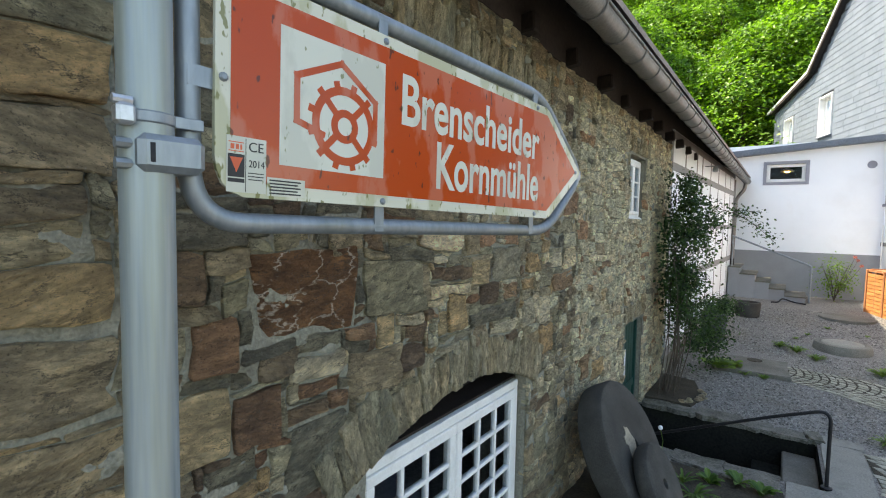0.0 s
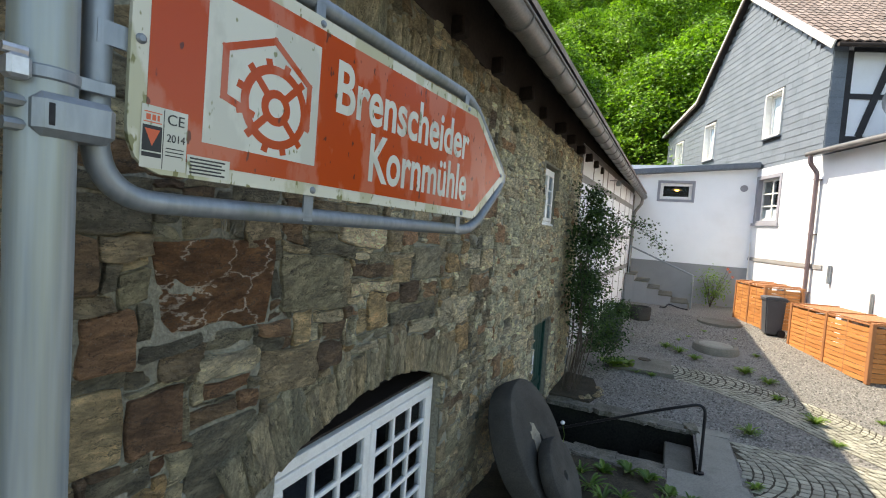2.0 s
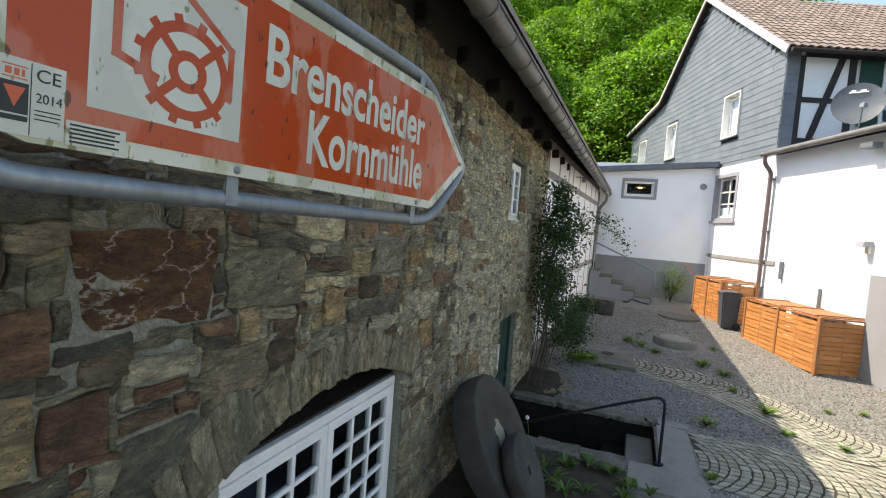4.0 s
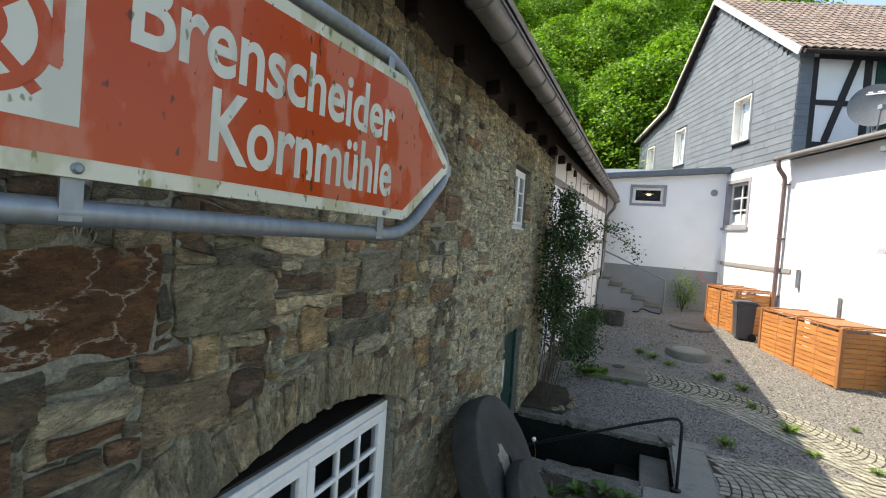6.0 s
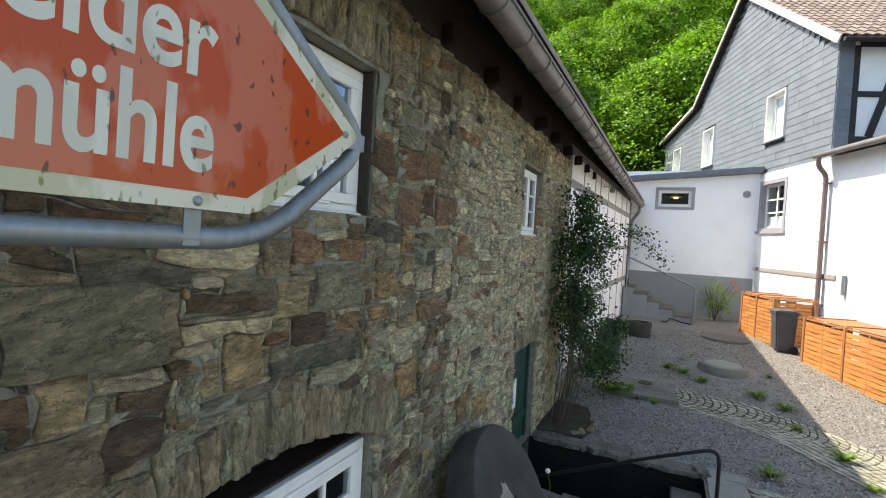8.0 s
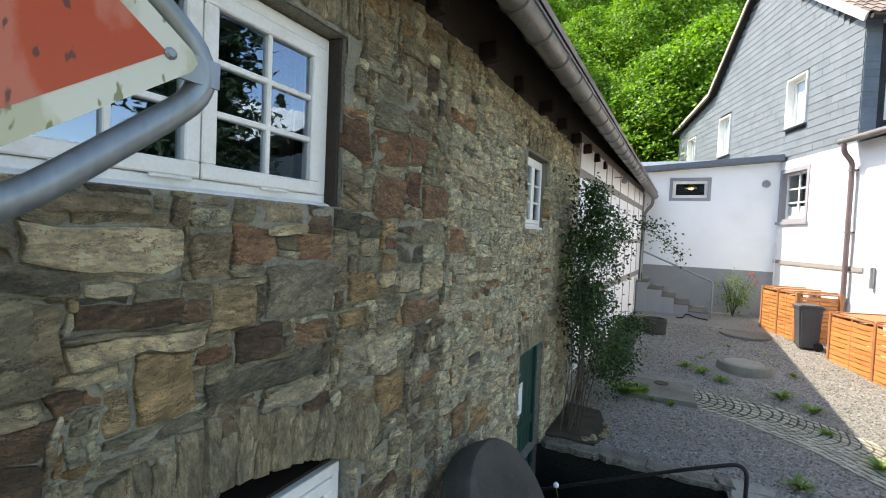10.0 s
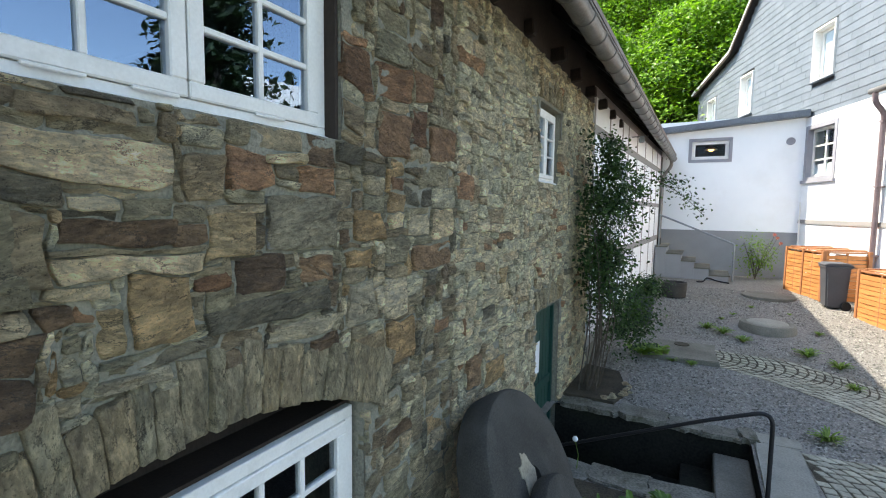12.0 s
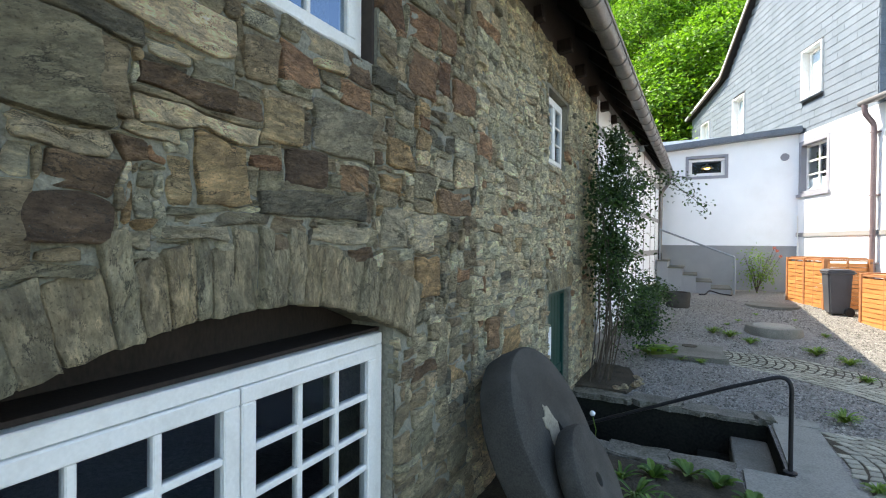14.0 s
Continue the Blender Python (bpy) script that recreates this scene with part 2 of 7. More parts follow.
def leafy(name, dark, light, scale=0.8, through_light=0.45):
    m, n, l, b = nodes_of(name)
    geo = n.new("ShaderNodeNewGeometry")
    ramp = n.new("ShaderNodeValToRGB")
    ramp.color_ramp.elements[0].color, ramp.color_ramp.elements[1].color = (*dark, 1), (*light, 1)
    l.new(geo.outputs["Random Per Island"], ramp.inputs["Fac"])
    l.new(ramp.outputs["Color"], b.inputs["Base Color"])
    b.inputs["Roughness"].default_value = 0.5
    b.inputs["Specular IOR Level"].default_value = 0.35
    tr, mix = n.new("ShaderNodeBsdfTranslucent"), n.new("ShaderNodeMixShader")
    warm = n.new("ShaderNodeMix")
    warm.data_type, warm.blend_type = "RGBA", "MULTIPLY"
    warm.inputs["Factor"].default_value = 1.0
    warm.inputs["B"].default_value = (1.2, 1.4, 0.5, 1)
    l.new(ramp.outputs["Color"], warm.inputs["A"])
    l.new(warm.outputs["Result"], tr.inputs["Color"])
    mix.inputs["Fac"].default_value = through_light
    l.new(b.outputs[0], mix.inputs[1])
    l.new(tr.outputs[0], mix.inputs[2])
    l.new(mix.outputs[0], n["Material Output"].inputs["Surface"])
    return m


def glow(name, colour, power):
    m, n, l, b = nodes_of(name)
    b.inputs["Emission Color"].default_value = (*colour, 1)
    b.inputs["Emission Strength"].default_value = power
    return m


STONE_GREY = rubble("split_slate_stone", [(0.17, 0.17, 0.138), (0.24, 0.238, 0.20), (0.20, 0.178, 0.14), (0.28, 0.272, 0.228), (0.18, 0.188, 0.16), (0.25, 0.225, 0.175), (0.13, 0.115, 0.095), (0.22, 0.225, 0.19), (0.14, 0.118, 0.096), (0.19, 0.19, 0.155)])
STONE_PALE = rubble("pale_grey_stone", [(0.26, 0.26, 0.23), (0.32, 0.312, 0.272), (0.24, 0.234, 0.205), (0.35, 0.337, 0.292), (0.28, 0.283, 0.255), (0.32, 0.298, 0.246), (0.22, 0.216, 0.19), (0.30, 0.297, 0.262)], gain=1.6)
STONE_RED = rubble("rust_red_stone", [(0.125, 0.075, 0.052), (0.19, 0.122, 0.086), (0.11, 0.069, 0.051), (0.21, 0.146, 0.108)], gain=1.3)
STONE_VEIN = rubble("veined_red_stone", [(0.11, 0.062, 0.036), (0.125, 0.07, 0.042)], veins=(0.74, 0.62, 0.48), vein_scale=5.5)
STONE_OCHRE = rubble("ochre_stone", [(0.28, 0.225, 0.15), (0.25, 0.185, 0.115), (0.31, 0.265, 0.19), (0.22, 0.175, 0.12)])
STONE_CREAM = rubble("cream_stone", [(0.42, 0.385, 0.30), (0.48, 0.445, 0.36), (0.38, 0.35, 0.28)], gain=1.45)
STONE_SCRATCH = rubble("scratched_grey_stone", [(0.20, 0.20, 0.175), (0.22, 0.215, 0.19)], veins=(0.42, 0.41, 0.36), vein_scale=2.6)
STONE_UMBER = rubble("dark_umber_stone", [(0.10, 0.075, 0.058), (0.13, 0.098, 0.074), (0.085, 0.066, 0.055), (0.15, 0.115, 0.088)])
STONE_SLATE = rubble("dark_blue_slate", [(0.105, 0.108, 0.098), (0.14, 0.142, 0.126), (0.085, 0.088, 0.084), (0.165, 0.163, 0.142)])
STONE_TAN = rubble("tan_stone", [(0.21, 0.18, 0.135), (0.25, 0.222, 0.175), (0.18, 0.16, 0.128), (0.23, 0.205, 0.165)])
STONE_RUST = rubble("rusty_pink_stone", [(0.22, 0.15, 0.105), (0.25, 0.165, 0.12), (0.20, 0.15, 0.11)])
STONE_EDGE = rubble("stone_set_on_edge", [(0.20, 0.20, 0.17), (0.16, 0.155, 0.13), (0.27, 0.262, 0.222), (0.21, 0.185, 0.14), (0.18, 0.188, 0.165), (0.24, 0.232, 0.195), (0.22, 0.19, 0.14)], bedding=1.5)
STONE_FINE = rubble("grey_green_slate", [(0.20, 0.215, 0.19), (0.26, 0.268, 0.24), (0.185, 0.192, 0.17), (0.30, 0.298, 0.262), (0.23, 0.212, 0.175), (0.235, 0.248, 0.22), (0.20, 0.178, 0.145), (0.25, 0.256, 0.228)], gain=2.1)
MORTAR = surface("lime_mortar", (0.135, 0.129, 0.097), (0.325, 0.31, 0.242), 7, 85, 0.93, bump=0.9, bump_size=0.014, stain=(0.105, 0.094, 0.074), stain_scale=7, stain_amount=0.75, detail=9.0)
RENDER_WHITE = surface("white_render", (0.81, 0.835, 0.85), (0.875, 0.895, 0.905), 2, 120, 0.9, bump=0.25, bump_size=0.003, stain=(0.74, 0.74, 0.72), stain_scale=0.9, stain_amount=0.35)
RENDER_GREY = surface("grey_dado_render", (0.25, 0.26, 0.27), (0.31, 0.32, 0.33), 3, 100, 0.9, bump=0.3, bump_size=0.003, stain=(0.2, 0.2, 0.2), stain_amount=0.4)
TIMBER_GREY = surface("grey_painted_timber", (0.23, 0.225, 0.215), (0.31, 0.30, 0.29), 3, 40, 0.75, bump=0.3, stretch=(1, 1, 4))
# Dark wood, taken nearly black to hold the shade under eaves and arch.
TIMBER_DARK = surface("shade_dark_timber", (0.013, 0.0095, 0.0075), (0.034, 0.024, 0.018), 3, 30, 0.8, bump=0.4, stretch=(3, 3, 1))
TIMBER_BLACK = surface("black_timber", (0.02, 0.02, 0.022), (0.045, 0.045, 0.047), 3, 40, 0.7, bump=0.3)
PAINT_WHITE = surface("white_window_paint", (0.73, 0.715, 0.67), (0.825, 0.81, 0.765), 5, 80, 0.45, bump=0.12, bump_size=0.002, stain=(0.55, 0.53, 0.47), stain_scale=9, stain_amount=0.35, spec=0.5)
SURROUND = surface("grey_window_surround", (0.25, 0.25, 0.275), (0.32, 0.32, 0.35), 4, 60, 0.8, bump=0.15)
GLASS = pane_glass("window_glass", ior=3.2)
GLASS_DIM = pane_glass("shaded_window_glass", ior=1.75)
GLASS_BACK = clear_sheet("inner_glass_face")
GLASS_CLEAR = pane_glass("thin_clear_glass", ior=1.28)
ZINC = surface("weathered_zinc", (0.15, 0.14, 0.13), (0.25, 0.24, 0.23), 5, 60, 0.5, metal=0.55, bump=0.1, stain=(0.15, 0.14, 0.13), stain_scale=4)
GALV = surface("galvanised_steel", (0.19, 0.215, 0.235), (0.30, 0.33, 0.35), 9, 70, 0.42, metal=0.55, bump=0.08, bump_size=0.002, stain=(0.20, 0.21, 0.165), stain_scale=7, stain_amount=0.6, stretch=(1, 1, 0.25))
BRIGHT_STEEL = surface("bright_steel", (0.45, 0.46, 0.47), (0.62, 0.63, 0.64), 20, 120, 0.42, metal=0.8, bump=0.05, bump_size=0.001)
POLE_ZINC = surface("streaked_pole_zinc", (0.20, 0.245, 0.275), (0.36, 0.41, 0.44), 12, 90, 0.42, metal=0.35, bump=0.06, bump_size=0.002, stain=(0.33, 0.35, 0.26), stain_scale=9, stain_amount=0.8, stretch=(1, 1, 0.05), detail=2.0)
IRON = surface("black_iron", (0.012, 0.012, 0.014), (0.03, 0.03, 0.032), 8, 80, 0.5, metal=0.3, bump=0.15)
CONCRETE = surface("worn_concrete", (0.095, 0.091, 0.073), (0.215, 0.205, 0.172), 2.5, 70, 0.92, bump=0.5, bump_size=0.006, stain=(0.10, 0.10, 0.075), stain_scale=2.2, stain_amount=0.6)
CONCRETE_PALE = surface("pale_worn_slab", (0.17, 0.165, 0.14), (0.32, 0.31, 0.268), 3.0, 70, 0.92, bump=0.5, bump_size=0.006, stain=(0.11, 0.11, 0.08), stain_scale=3.0, stain_amount=0.6)
COPING = surface("mossy_coping_stone", (0.06, 0.057, 0.044), (0.23, 0.22, 0.185), 5.0, 55, 0.92, bump=0.9, bump_size=0.012, stain=(0.045, 0.05, 0.022), stain_scale=4.5, stain_amount=0.8)
# The deep pit's shade is painted as near-black concrete, with mossy stains.
CONCRETE_PIT_SHADE = surface("shade_dark_pit_concrete", (0.010, 0.010, 0.009), (0.026, 0.026, 0.021), 2.5, 40, 0.85, bump=0.5, bump_size=0.01, stain=(0.02, 0.024, 0.014), stain_amount=0.7, spec=0.06)
SETT = surface("pale_sett_stone", (0.22, 0.215, 0.165), (0.385, 0.37, 0.295), 7, 90, 0.8, bump=0.5, bump_size=0.006, spread=0.22, stain=(0.2, 0.21, 0.14), stain_scale=3, stain_amount=0.4)
GRAVEL = surface("grey_gravel", (0.11, 0.103, 0.09), (0.33, 0.312, 0.28), 30, 95, 0.9, bump=1.0, bump_size=0.03, detail=2.0, stain=(0.18, 0.155, 0.115), stain_scale=0.6, stain_amount=0.75)
PEBBLE = surface("gravel_chips", (0.085, 0.08, 0.07), (0.37, 0.352, 0.31), 20, 120, 0.85, bump=0.2, spread=0.55)
SOIL = surface("dark_soil", (0.03, 0.026, 0.018), (0.085, 0.073, 0.05), 6, 60, 0.95, bump=1.0, bump_size=0.02)
MILLSTONE = surface("grey_millstone", (0.028, 0.027, 0.0235), (0.072, 0.069, 0.060), 3, 110, 0.9, bump=0.7, bump_size=0.006, stain=(0.10, 0.096, 0.083), stain_scale=2.5, stain_amount=0.5)
PLASTER = surface("cream_plaster_patch", (0.21, 0.185, 0.135), (0.36, 0.325, 0.25), 8, 60, 0.9, bump=0.5)
DOOR_GREEN = surface("dark_green_paint", (0.008, 0.04, 0.032), (0.014, 0.058, 0.046), 4, 40, 0.5, bump=0.15, stretch=(1, 1, 0.3))
PAPER = surface("white_paper", (0.75, 0.76, 0.78), (0.8, 0.81, 0.83), 3, 30, 0.6, bump=0.0)
SLATE = surface("slate_cladding", (0.122, 0.148, 0.172), (0.188, 0.217, 0.247), 2.0, 35, 0.55, bump=0.3, bump_size=0.004, spread=0.07, stain=(0.18, 0.20, 0.225), stain_scale=1.2, stain_amount=0.35, spec=0.4)
ROOF_TILE = surface("brown_roof_tile", (0.18, 0.138, 0.118), (0.30, 0.243, 0.212), 3, 40, 0.8, bump=0.4, spread=0.2, stain=(0.11, 0.10, 0.085), stain_scale=1.2)
VERGE = surface("pale_verge_board", (0.5, 0.5, 0.47), (0.62, 0.62, 0.58), 5, 50, 0.6, bump=0.1)
LARCH = surface("oiled_larch_slat", (0.40, 0.155, 0.045), (0.56, 0.245, 0.08), 4, 30, 0.6, bump=0.25, stretch=(1, 1, 8), spread=0.14)
LARCH_DARK = surface("weathered_larch_frame", (0.27, 0.11, 0.045), (0.38, 0.17, 0.07), 4, 30, 0.65, bump=0.25, stretch=(4, 4, 1))
BIN_GREY = surface("anthracite_plastic", (0.055, 0.058, 0.065), (0.085, 0.088, 0.096), 3, 160, 0.5, bump=0.12, bump_size=0.001)
PIPE_MAUVE = surface("brown_downpipe", (0.13, 0.095, 0.10), (0.20, 0.155, 0.16), 5, 40, 0.45, bump=0.05)
FLASHING = surface("blue_grey_flashing", (0.10, 0.12, 0.145), (0.17, 0.195, 0.225), 3, 40, 0.5, bump=0.1)
EAVE_BOARD = surface("brown_eave_boarding", (0.03, 0.022, 0.018), (0.055, 0.043, 0.035), 3, 30, 0.85, bump=0.3)
# The darkness of the rooms behind the windows is put into this colour.
ROOM_SHADE = surface("shade_dark_interior", (0.03, 0.027, 0.024), (0.055, 0.048, 0.042), 2, 30, 0.9, bump=0.2)
DISH = surface("grey_dish_enamel", (0.21, 0.235, 0.26), (0.28, 0.305, 0.33), 2, 30, 0.4, bump=0.0)
LEAF_FOREST = leafy("forest_leaf", (0.022, 0.075, 0.009), (0.27, 0.47, 0.045), through_light=0.36)
LEAF_ROSE = leafy("rose_leaf", (0.007, 0.022, 0.006), (0.05, 0.105, 0.022), through_light=0.3)
LEAF_WEED = leafy("weed_leaf", (0.085, 0.15, 0.028), (0.20, 0.30, 0.06), through_light=0.35)
LEAF_BED = leafy("bed_leaf", (0.045, 0.10, 0.02), (0.13, 0.22, 0.045), through_light=0.3)
LEAF_CONIFER = leafy("conifer_needle", (0.012, 0.03, 0.012), (0.03, 0.06, 0.025), through_light=0.1)
PETAL = leafy("pink_petal", (0.5, 0.12, 0.12), (0.65, 0.25, 0.22))
BARK = surface("grey_bark", (0.05, 0.04, 0.03), (0.12, 0.10, 0.08), 6, 30, 0.9, bump=0.8, bump_size=0.02, stretch=(3, 3, 0.6))
FOREST_FLOOR = surface("forest_floor", (0.03, 0.035, 0.015), (0.07, 0.07, 0.035), 1, 12, 1.0, bump=0.5)
LAMP_GLOW = glow("warm_bulb", (1.0, 0.48, 0.12), 4.0)


def sign_paint(name, base, faded_sheen, spots, specks=0.67):
    """Enamelled sign film: sun-bleached clouds with painted reflections, streaks, dark specks, glossy."""
    m, n, l, b = nodes_of(name)
    geo = n.new("ShaderNodeNewGeometry")
    cloud, speck = n.new("ShaderNodeTexNoise"), n.new("ShaderNodeTexNoise")
    mp = n.new("ShaderNodeMapping")
    mp.inputs["Scale"].default_value = (1, 1.6, 0.8)
    l.new(geo.outputs["Position"], mp.inputs["Vector"])
    cloud.inputs["Scale"].default_value, cloud.inputs["Detail"].default_value = 7.0, 8.0
    speck.inputs["Scale"].default_value, speck.inputs["Detail"].default_value = 42.0, 2.0
    for t in (cloud, speck):
        l.new(mp.outputs[0], t.inputs["Vector"])
    r1, r2 = n.new("ShaderNodeMapRange"), n.new("ShaderNodeMapRange")
    r1.inputs["From Min"].default_value, r1.inputs["From Max"].default_value = 0.49, 0.54
    r2.inputs["From Min"].default_value, r2.inputs["From Max"].default_value, r2.inputs["To Max"].default_value = specks, specks + 0.04, 0.85
    l.new(cloud.outputs["Fac"], r1.inputs["Value"])
    l.new(speck.outputs["Fac"], r2.inputs["Value"])
    a, c = n.new("ShaderNodeMix"), n.new("ShaderNodeMix")
    a.data_type = c.data_type = "RGBA"
    a.inputs["A"].default_value, a.inputs["B"].default_value = (*base, 1), (*faded_sheen, 1)
    c.inputs["B"].default_value = (*spots, 1)
    l.new(r1.outputs[0], a.inputs["Factor"])
    l.new(a.outputs["Result"], c.inputs["A"])
    l.new(r2.outputs[0], c.inputs["Factor"])
    l.new(c.outputs["Result"], b.inputs["Base Color"])
    b.inputs["Roughness"].default_value = 0.22
    b.inputs["Specular IOR Level"].default_value = 0.26
    return m


# The paler red also paints sky reflections on the glossy film.
SIGN_RED = sign_paint("sign_red_film", (0.43, 0.058, 0.009), (0.47, 0.125, 0.066), (0.07, 0.03, 0.02))
SIGN_WHITE = sign_paint("sign_white_film", (0.58, 0.58, 0.49), (0.50, 0.50, 0.42), (0.16, 0.17, 0.06))
SIGN_EDGE = sign_paint("mossy_sign_border", (0.58, 0.57, 0.46), (0.44, 0.43, 0.29), (0.16, 0.16, 0.05), 0.62)
INK = surface("black_print", (0.015, 0.015, 0.017), (0.03, 0.03, 0.03), 5, 40, 0.4, bump=0.0)
STICKER_RED = surface("red_print", (0.55, 0.10, 0.04), (0.6, 0.12, 0.05), 5, 40, 0.4, bump=0.0)


# ---- building blocks ----
def mesh_object(name, bm, material, smooth=False):
    me = bpy.data.meshes.new(name)
    bmesh.ops.recalc_face_normals(bm, faces=bm.faces)
    bm.to_mesh(me)
    bm.free()
    me.materials.append(material)
    if smooth:
        me.shade_smooth()
        me.set_sharp_from_angle(angle=radians(35))
    return new(name, me)


def part(name, bm, material, parent, label="", smooth=False):
    ob = mesh_object(name, bm, material, smooth)
    ob.parent = parent
    return tagged(ob, label)


def glazed(ob, outward):
    """Only the outer face of a pane mirrors; its rims and inner face stay clear."""
    ob.data.materials.append(GLASS_BACK)
    for f in ob.data.polygons:
        if f.normal.dot(Vector(outward)) < 0.9:
            f.material_index = 1
    return ob


def group_root(name, m, label="", category="", kind="", group=""):
    ob = new(name)
    ob.empty_display_size = 0.1
    ob.matrix_world = m
    return tagged(ob, label, category, group, kind)


def solid(name, bm, material, label="", category="", kind="", smooth=False):
    return tagged(mesh_object(name, bm, material, smooth), label, category, "", kind)


def box(bm, x0, x1, y0, y1, z0, z1, bevel=0.0, m=None):
    g = bmesh.ops.create_cube(bm, size=1.0)
    t = Matrix.LocRotScale(((x0 + x1) / 2, (y0 + y1) / 2, (z0 + z1) / 2), None, (x1 - x0, y1 - y0, z1 - z0))
    bmesh.ops.transform(bm, matrix=(m @ t) if m else t, verts=g["verts"])
    if bevel:
        edges = list({e for v in g["verts"] for e in v.link_edges})
        bmesh.ops.bevel(bm, geom=edges, offset=bevel, segments=1, affect="EDGES")
    return bm


def boxes(*rows, bevel=0.0, m=None):
    bm = bmesh.new()
    for r in rows:
        box(bm, *r, bevel=bevel, m=m)
    return bm


def beam(bm, p, q, w, h, bevel=0.0):
    """A bar from p to q, w wide and h high."""
    p, q = Vector(p), Vector(q)
    d = q - p
    m = Matrix.Translation((p + q) / 2) @ d.to_track_quat("Y", "Z").to_matrix().to_4x4()
    return box(bm, -w / 2, w / 2, -d.length / 2, d.length / 2, -h / 2, h / 2, bevel, m)


def tube(bm, pts, radius, seg=12, cap=True, end_radius=None, squash=1.0):
    """A round bar along a line of points."""
    pts = [Vector(p) for p in pts]
    rings, side = [], None
    for i, p in enumerate(pts):
        d = (pts[min(i + 1, len(pts) - 1)] - pts[max(i - 1, 0)]).normalized()
        if side is None:
            side = d.orthogonal().normalized()
        side = (side - d * side.dot(d)).normalized()
        up = d.cross(side)
        r = radius if end_radius is None else radius + (end_radius - radius) * i / (len(pts) - 1)
        rings.append([bm.verts.new(p + (side * math.cos(a) + up * math.sin(a) * squash) * r) for a in (2 * math.pi * k / seg for k in range(seg))])
    for a, b in zip(rings, rings[1:]):
        for k in range(seg):
            bm.faces.new((a[k], a[(k + 1) % seg], b[(k + 1) % seg], b[k]))
    if cap:
        bm.faces.new(rings[0][::-1])
        bm.faces.new(rings[-1])
    return bm


def bent(corners, radius, steps=6):
    """A polyline with rounded corners."""
    pts = [Vector(c) for c in corners]
    out = [pts[0]]
    for a, b, c in zip(pts, pts[1:], pts[2:]):
        r = min(radius, (a - b).length * 0.48, (c - b).length * 0.48)
        p, q = b + (a - b).normalized() * r, b + (c - b).normalized() * r
        out += [p * (1 - t) ** 2 + b * 2 * t * (1 - t) + q * t * t for t in (k / steps for k in range(steps + 1))]
    return out + [pts[-1]]


def prism(bm, outline, x0, x1, axis="x"):
    """An outline in the plane across an axis, pulled from x0 to x1."""
    def at(u, v, w):
        return {"x": (w, u, v), "y": (u, w, v), "z": (u, v, w)}[axis]
    a = [bm.verts.new(at(u, v, x0)) for u, v in outline]
    b = [bm.verts.new(at(u, v, x1)) for u, v in outline]
    bm.faces.new(a[::-1])
    bm.faces.new(b)
    for i in range(len(outline)):
        j = (i + 1) % len(outline)
        bm.faces.new((a[i], a[j], b[j], b[i]))
    return bm


def lathe(bm, profile, seg=32, m=None):
    """A turned shape about z from (radius, height) pairs."""
    rings = []
    for r, z in profile:
        rings.append([bm.verts.new((m or Matrix()) @ Vector((r * math.cos(2 * math.pi * k / seg), r * math.sin(2 * math.pi * k / seg), z))) for k in range(seg)])
    for a, b in zip(rings, rings[1:]):
        for k in range(seg):
            bm.faces.new((a[k], a[(k + 1) % seg], b[(k + 1) % seg], b[k]))
    bm.faces.new(rings[0][::-1])
    bm.faces.new(rings[-1])
    return bm


def wall_sheet(us, vs, holes, front, back, axis="x"):
    """A wall with thickness whose openings go through it; us, vs: extent; holes: (u0, u1, v0, v1)."""
    ug = sorted({*us, *(h[0] for h in holes), *(h[1] for h in holes)})
    vg = sorted({*vs, *(h[2] for h in holes), *(h[3] for h in holes)})
    bm = bmesh.new()
    cache = {}

    def vert(i, j, d):
        if (i, j, d) not in cache:
            w = front if d == 0 else back
            cache[i, j, d] = bm.verts.new((w, ug[i], vg[j]) if axis == "x" else (ug[i], w, vg[j]))
        return cache[i, j, d]

    def full(i, j):
        if not (0 <= i < len(ug) - 1 and 0 <= j < len(vg) - 1):
            return False
        u, v = (ug[i] + ug[i + 1]) / 2, (vg[j] + vg[j + 1]) / 2
        return not any(h[0] < u < h[1] and h[2] < v < h[3] for h in holes)

    for i in range(len(ug) - 1):
        for j in range(len(vg) - 1):
            if not full(i, j):
                continue
            for d in (0, 1):
                bm.faces.new([vert(i, j, d), vert(i + 1, j, d), vert(i + 1, j + 1, d), vert(i, j + 1, d)])
            for di, dj, a, b in ((-1, 0, (i, j), (i, j + 1)), (1, 0, (i + 1, j), (i + 1, j + 1)), (0, -1, (i, j), (i + 1, j)), (0, 1, (i, j + 1), (i + 1, j + 1))):
                if not full(i + di, j + dj):
                    bm.faces.new([vert(*a, 0), vert(*b, 0), vert(*b, 1), vert(*a, 1)])
    return bm


def raw_mesh(name, verts, faces, material, smooth=False):
    me = bpy.data.meshes.new(name)
    me.from_pydata(verts.tolist() if hasattr(verts, "tolist") else verts, [], faces.tolist() if hasattr(faces, "tolist") else faces)
    me.materials.append(material)
    if smooth:
        me.shade_smooth()
    return new(name, me)


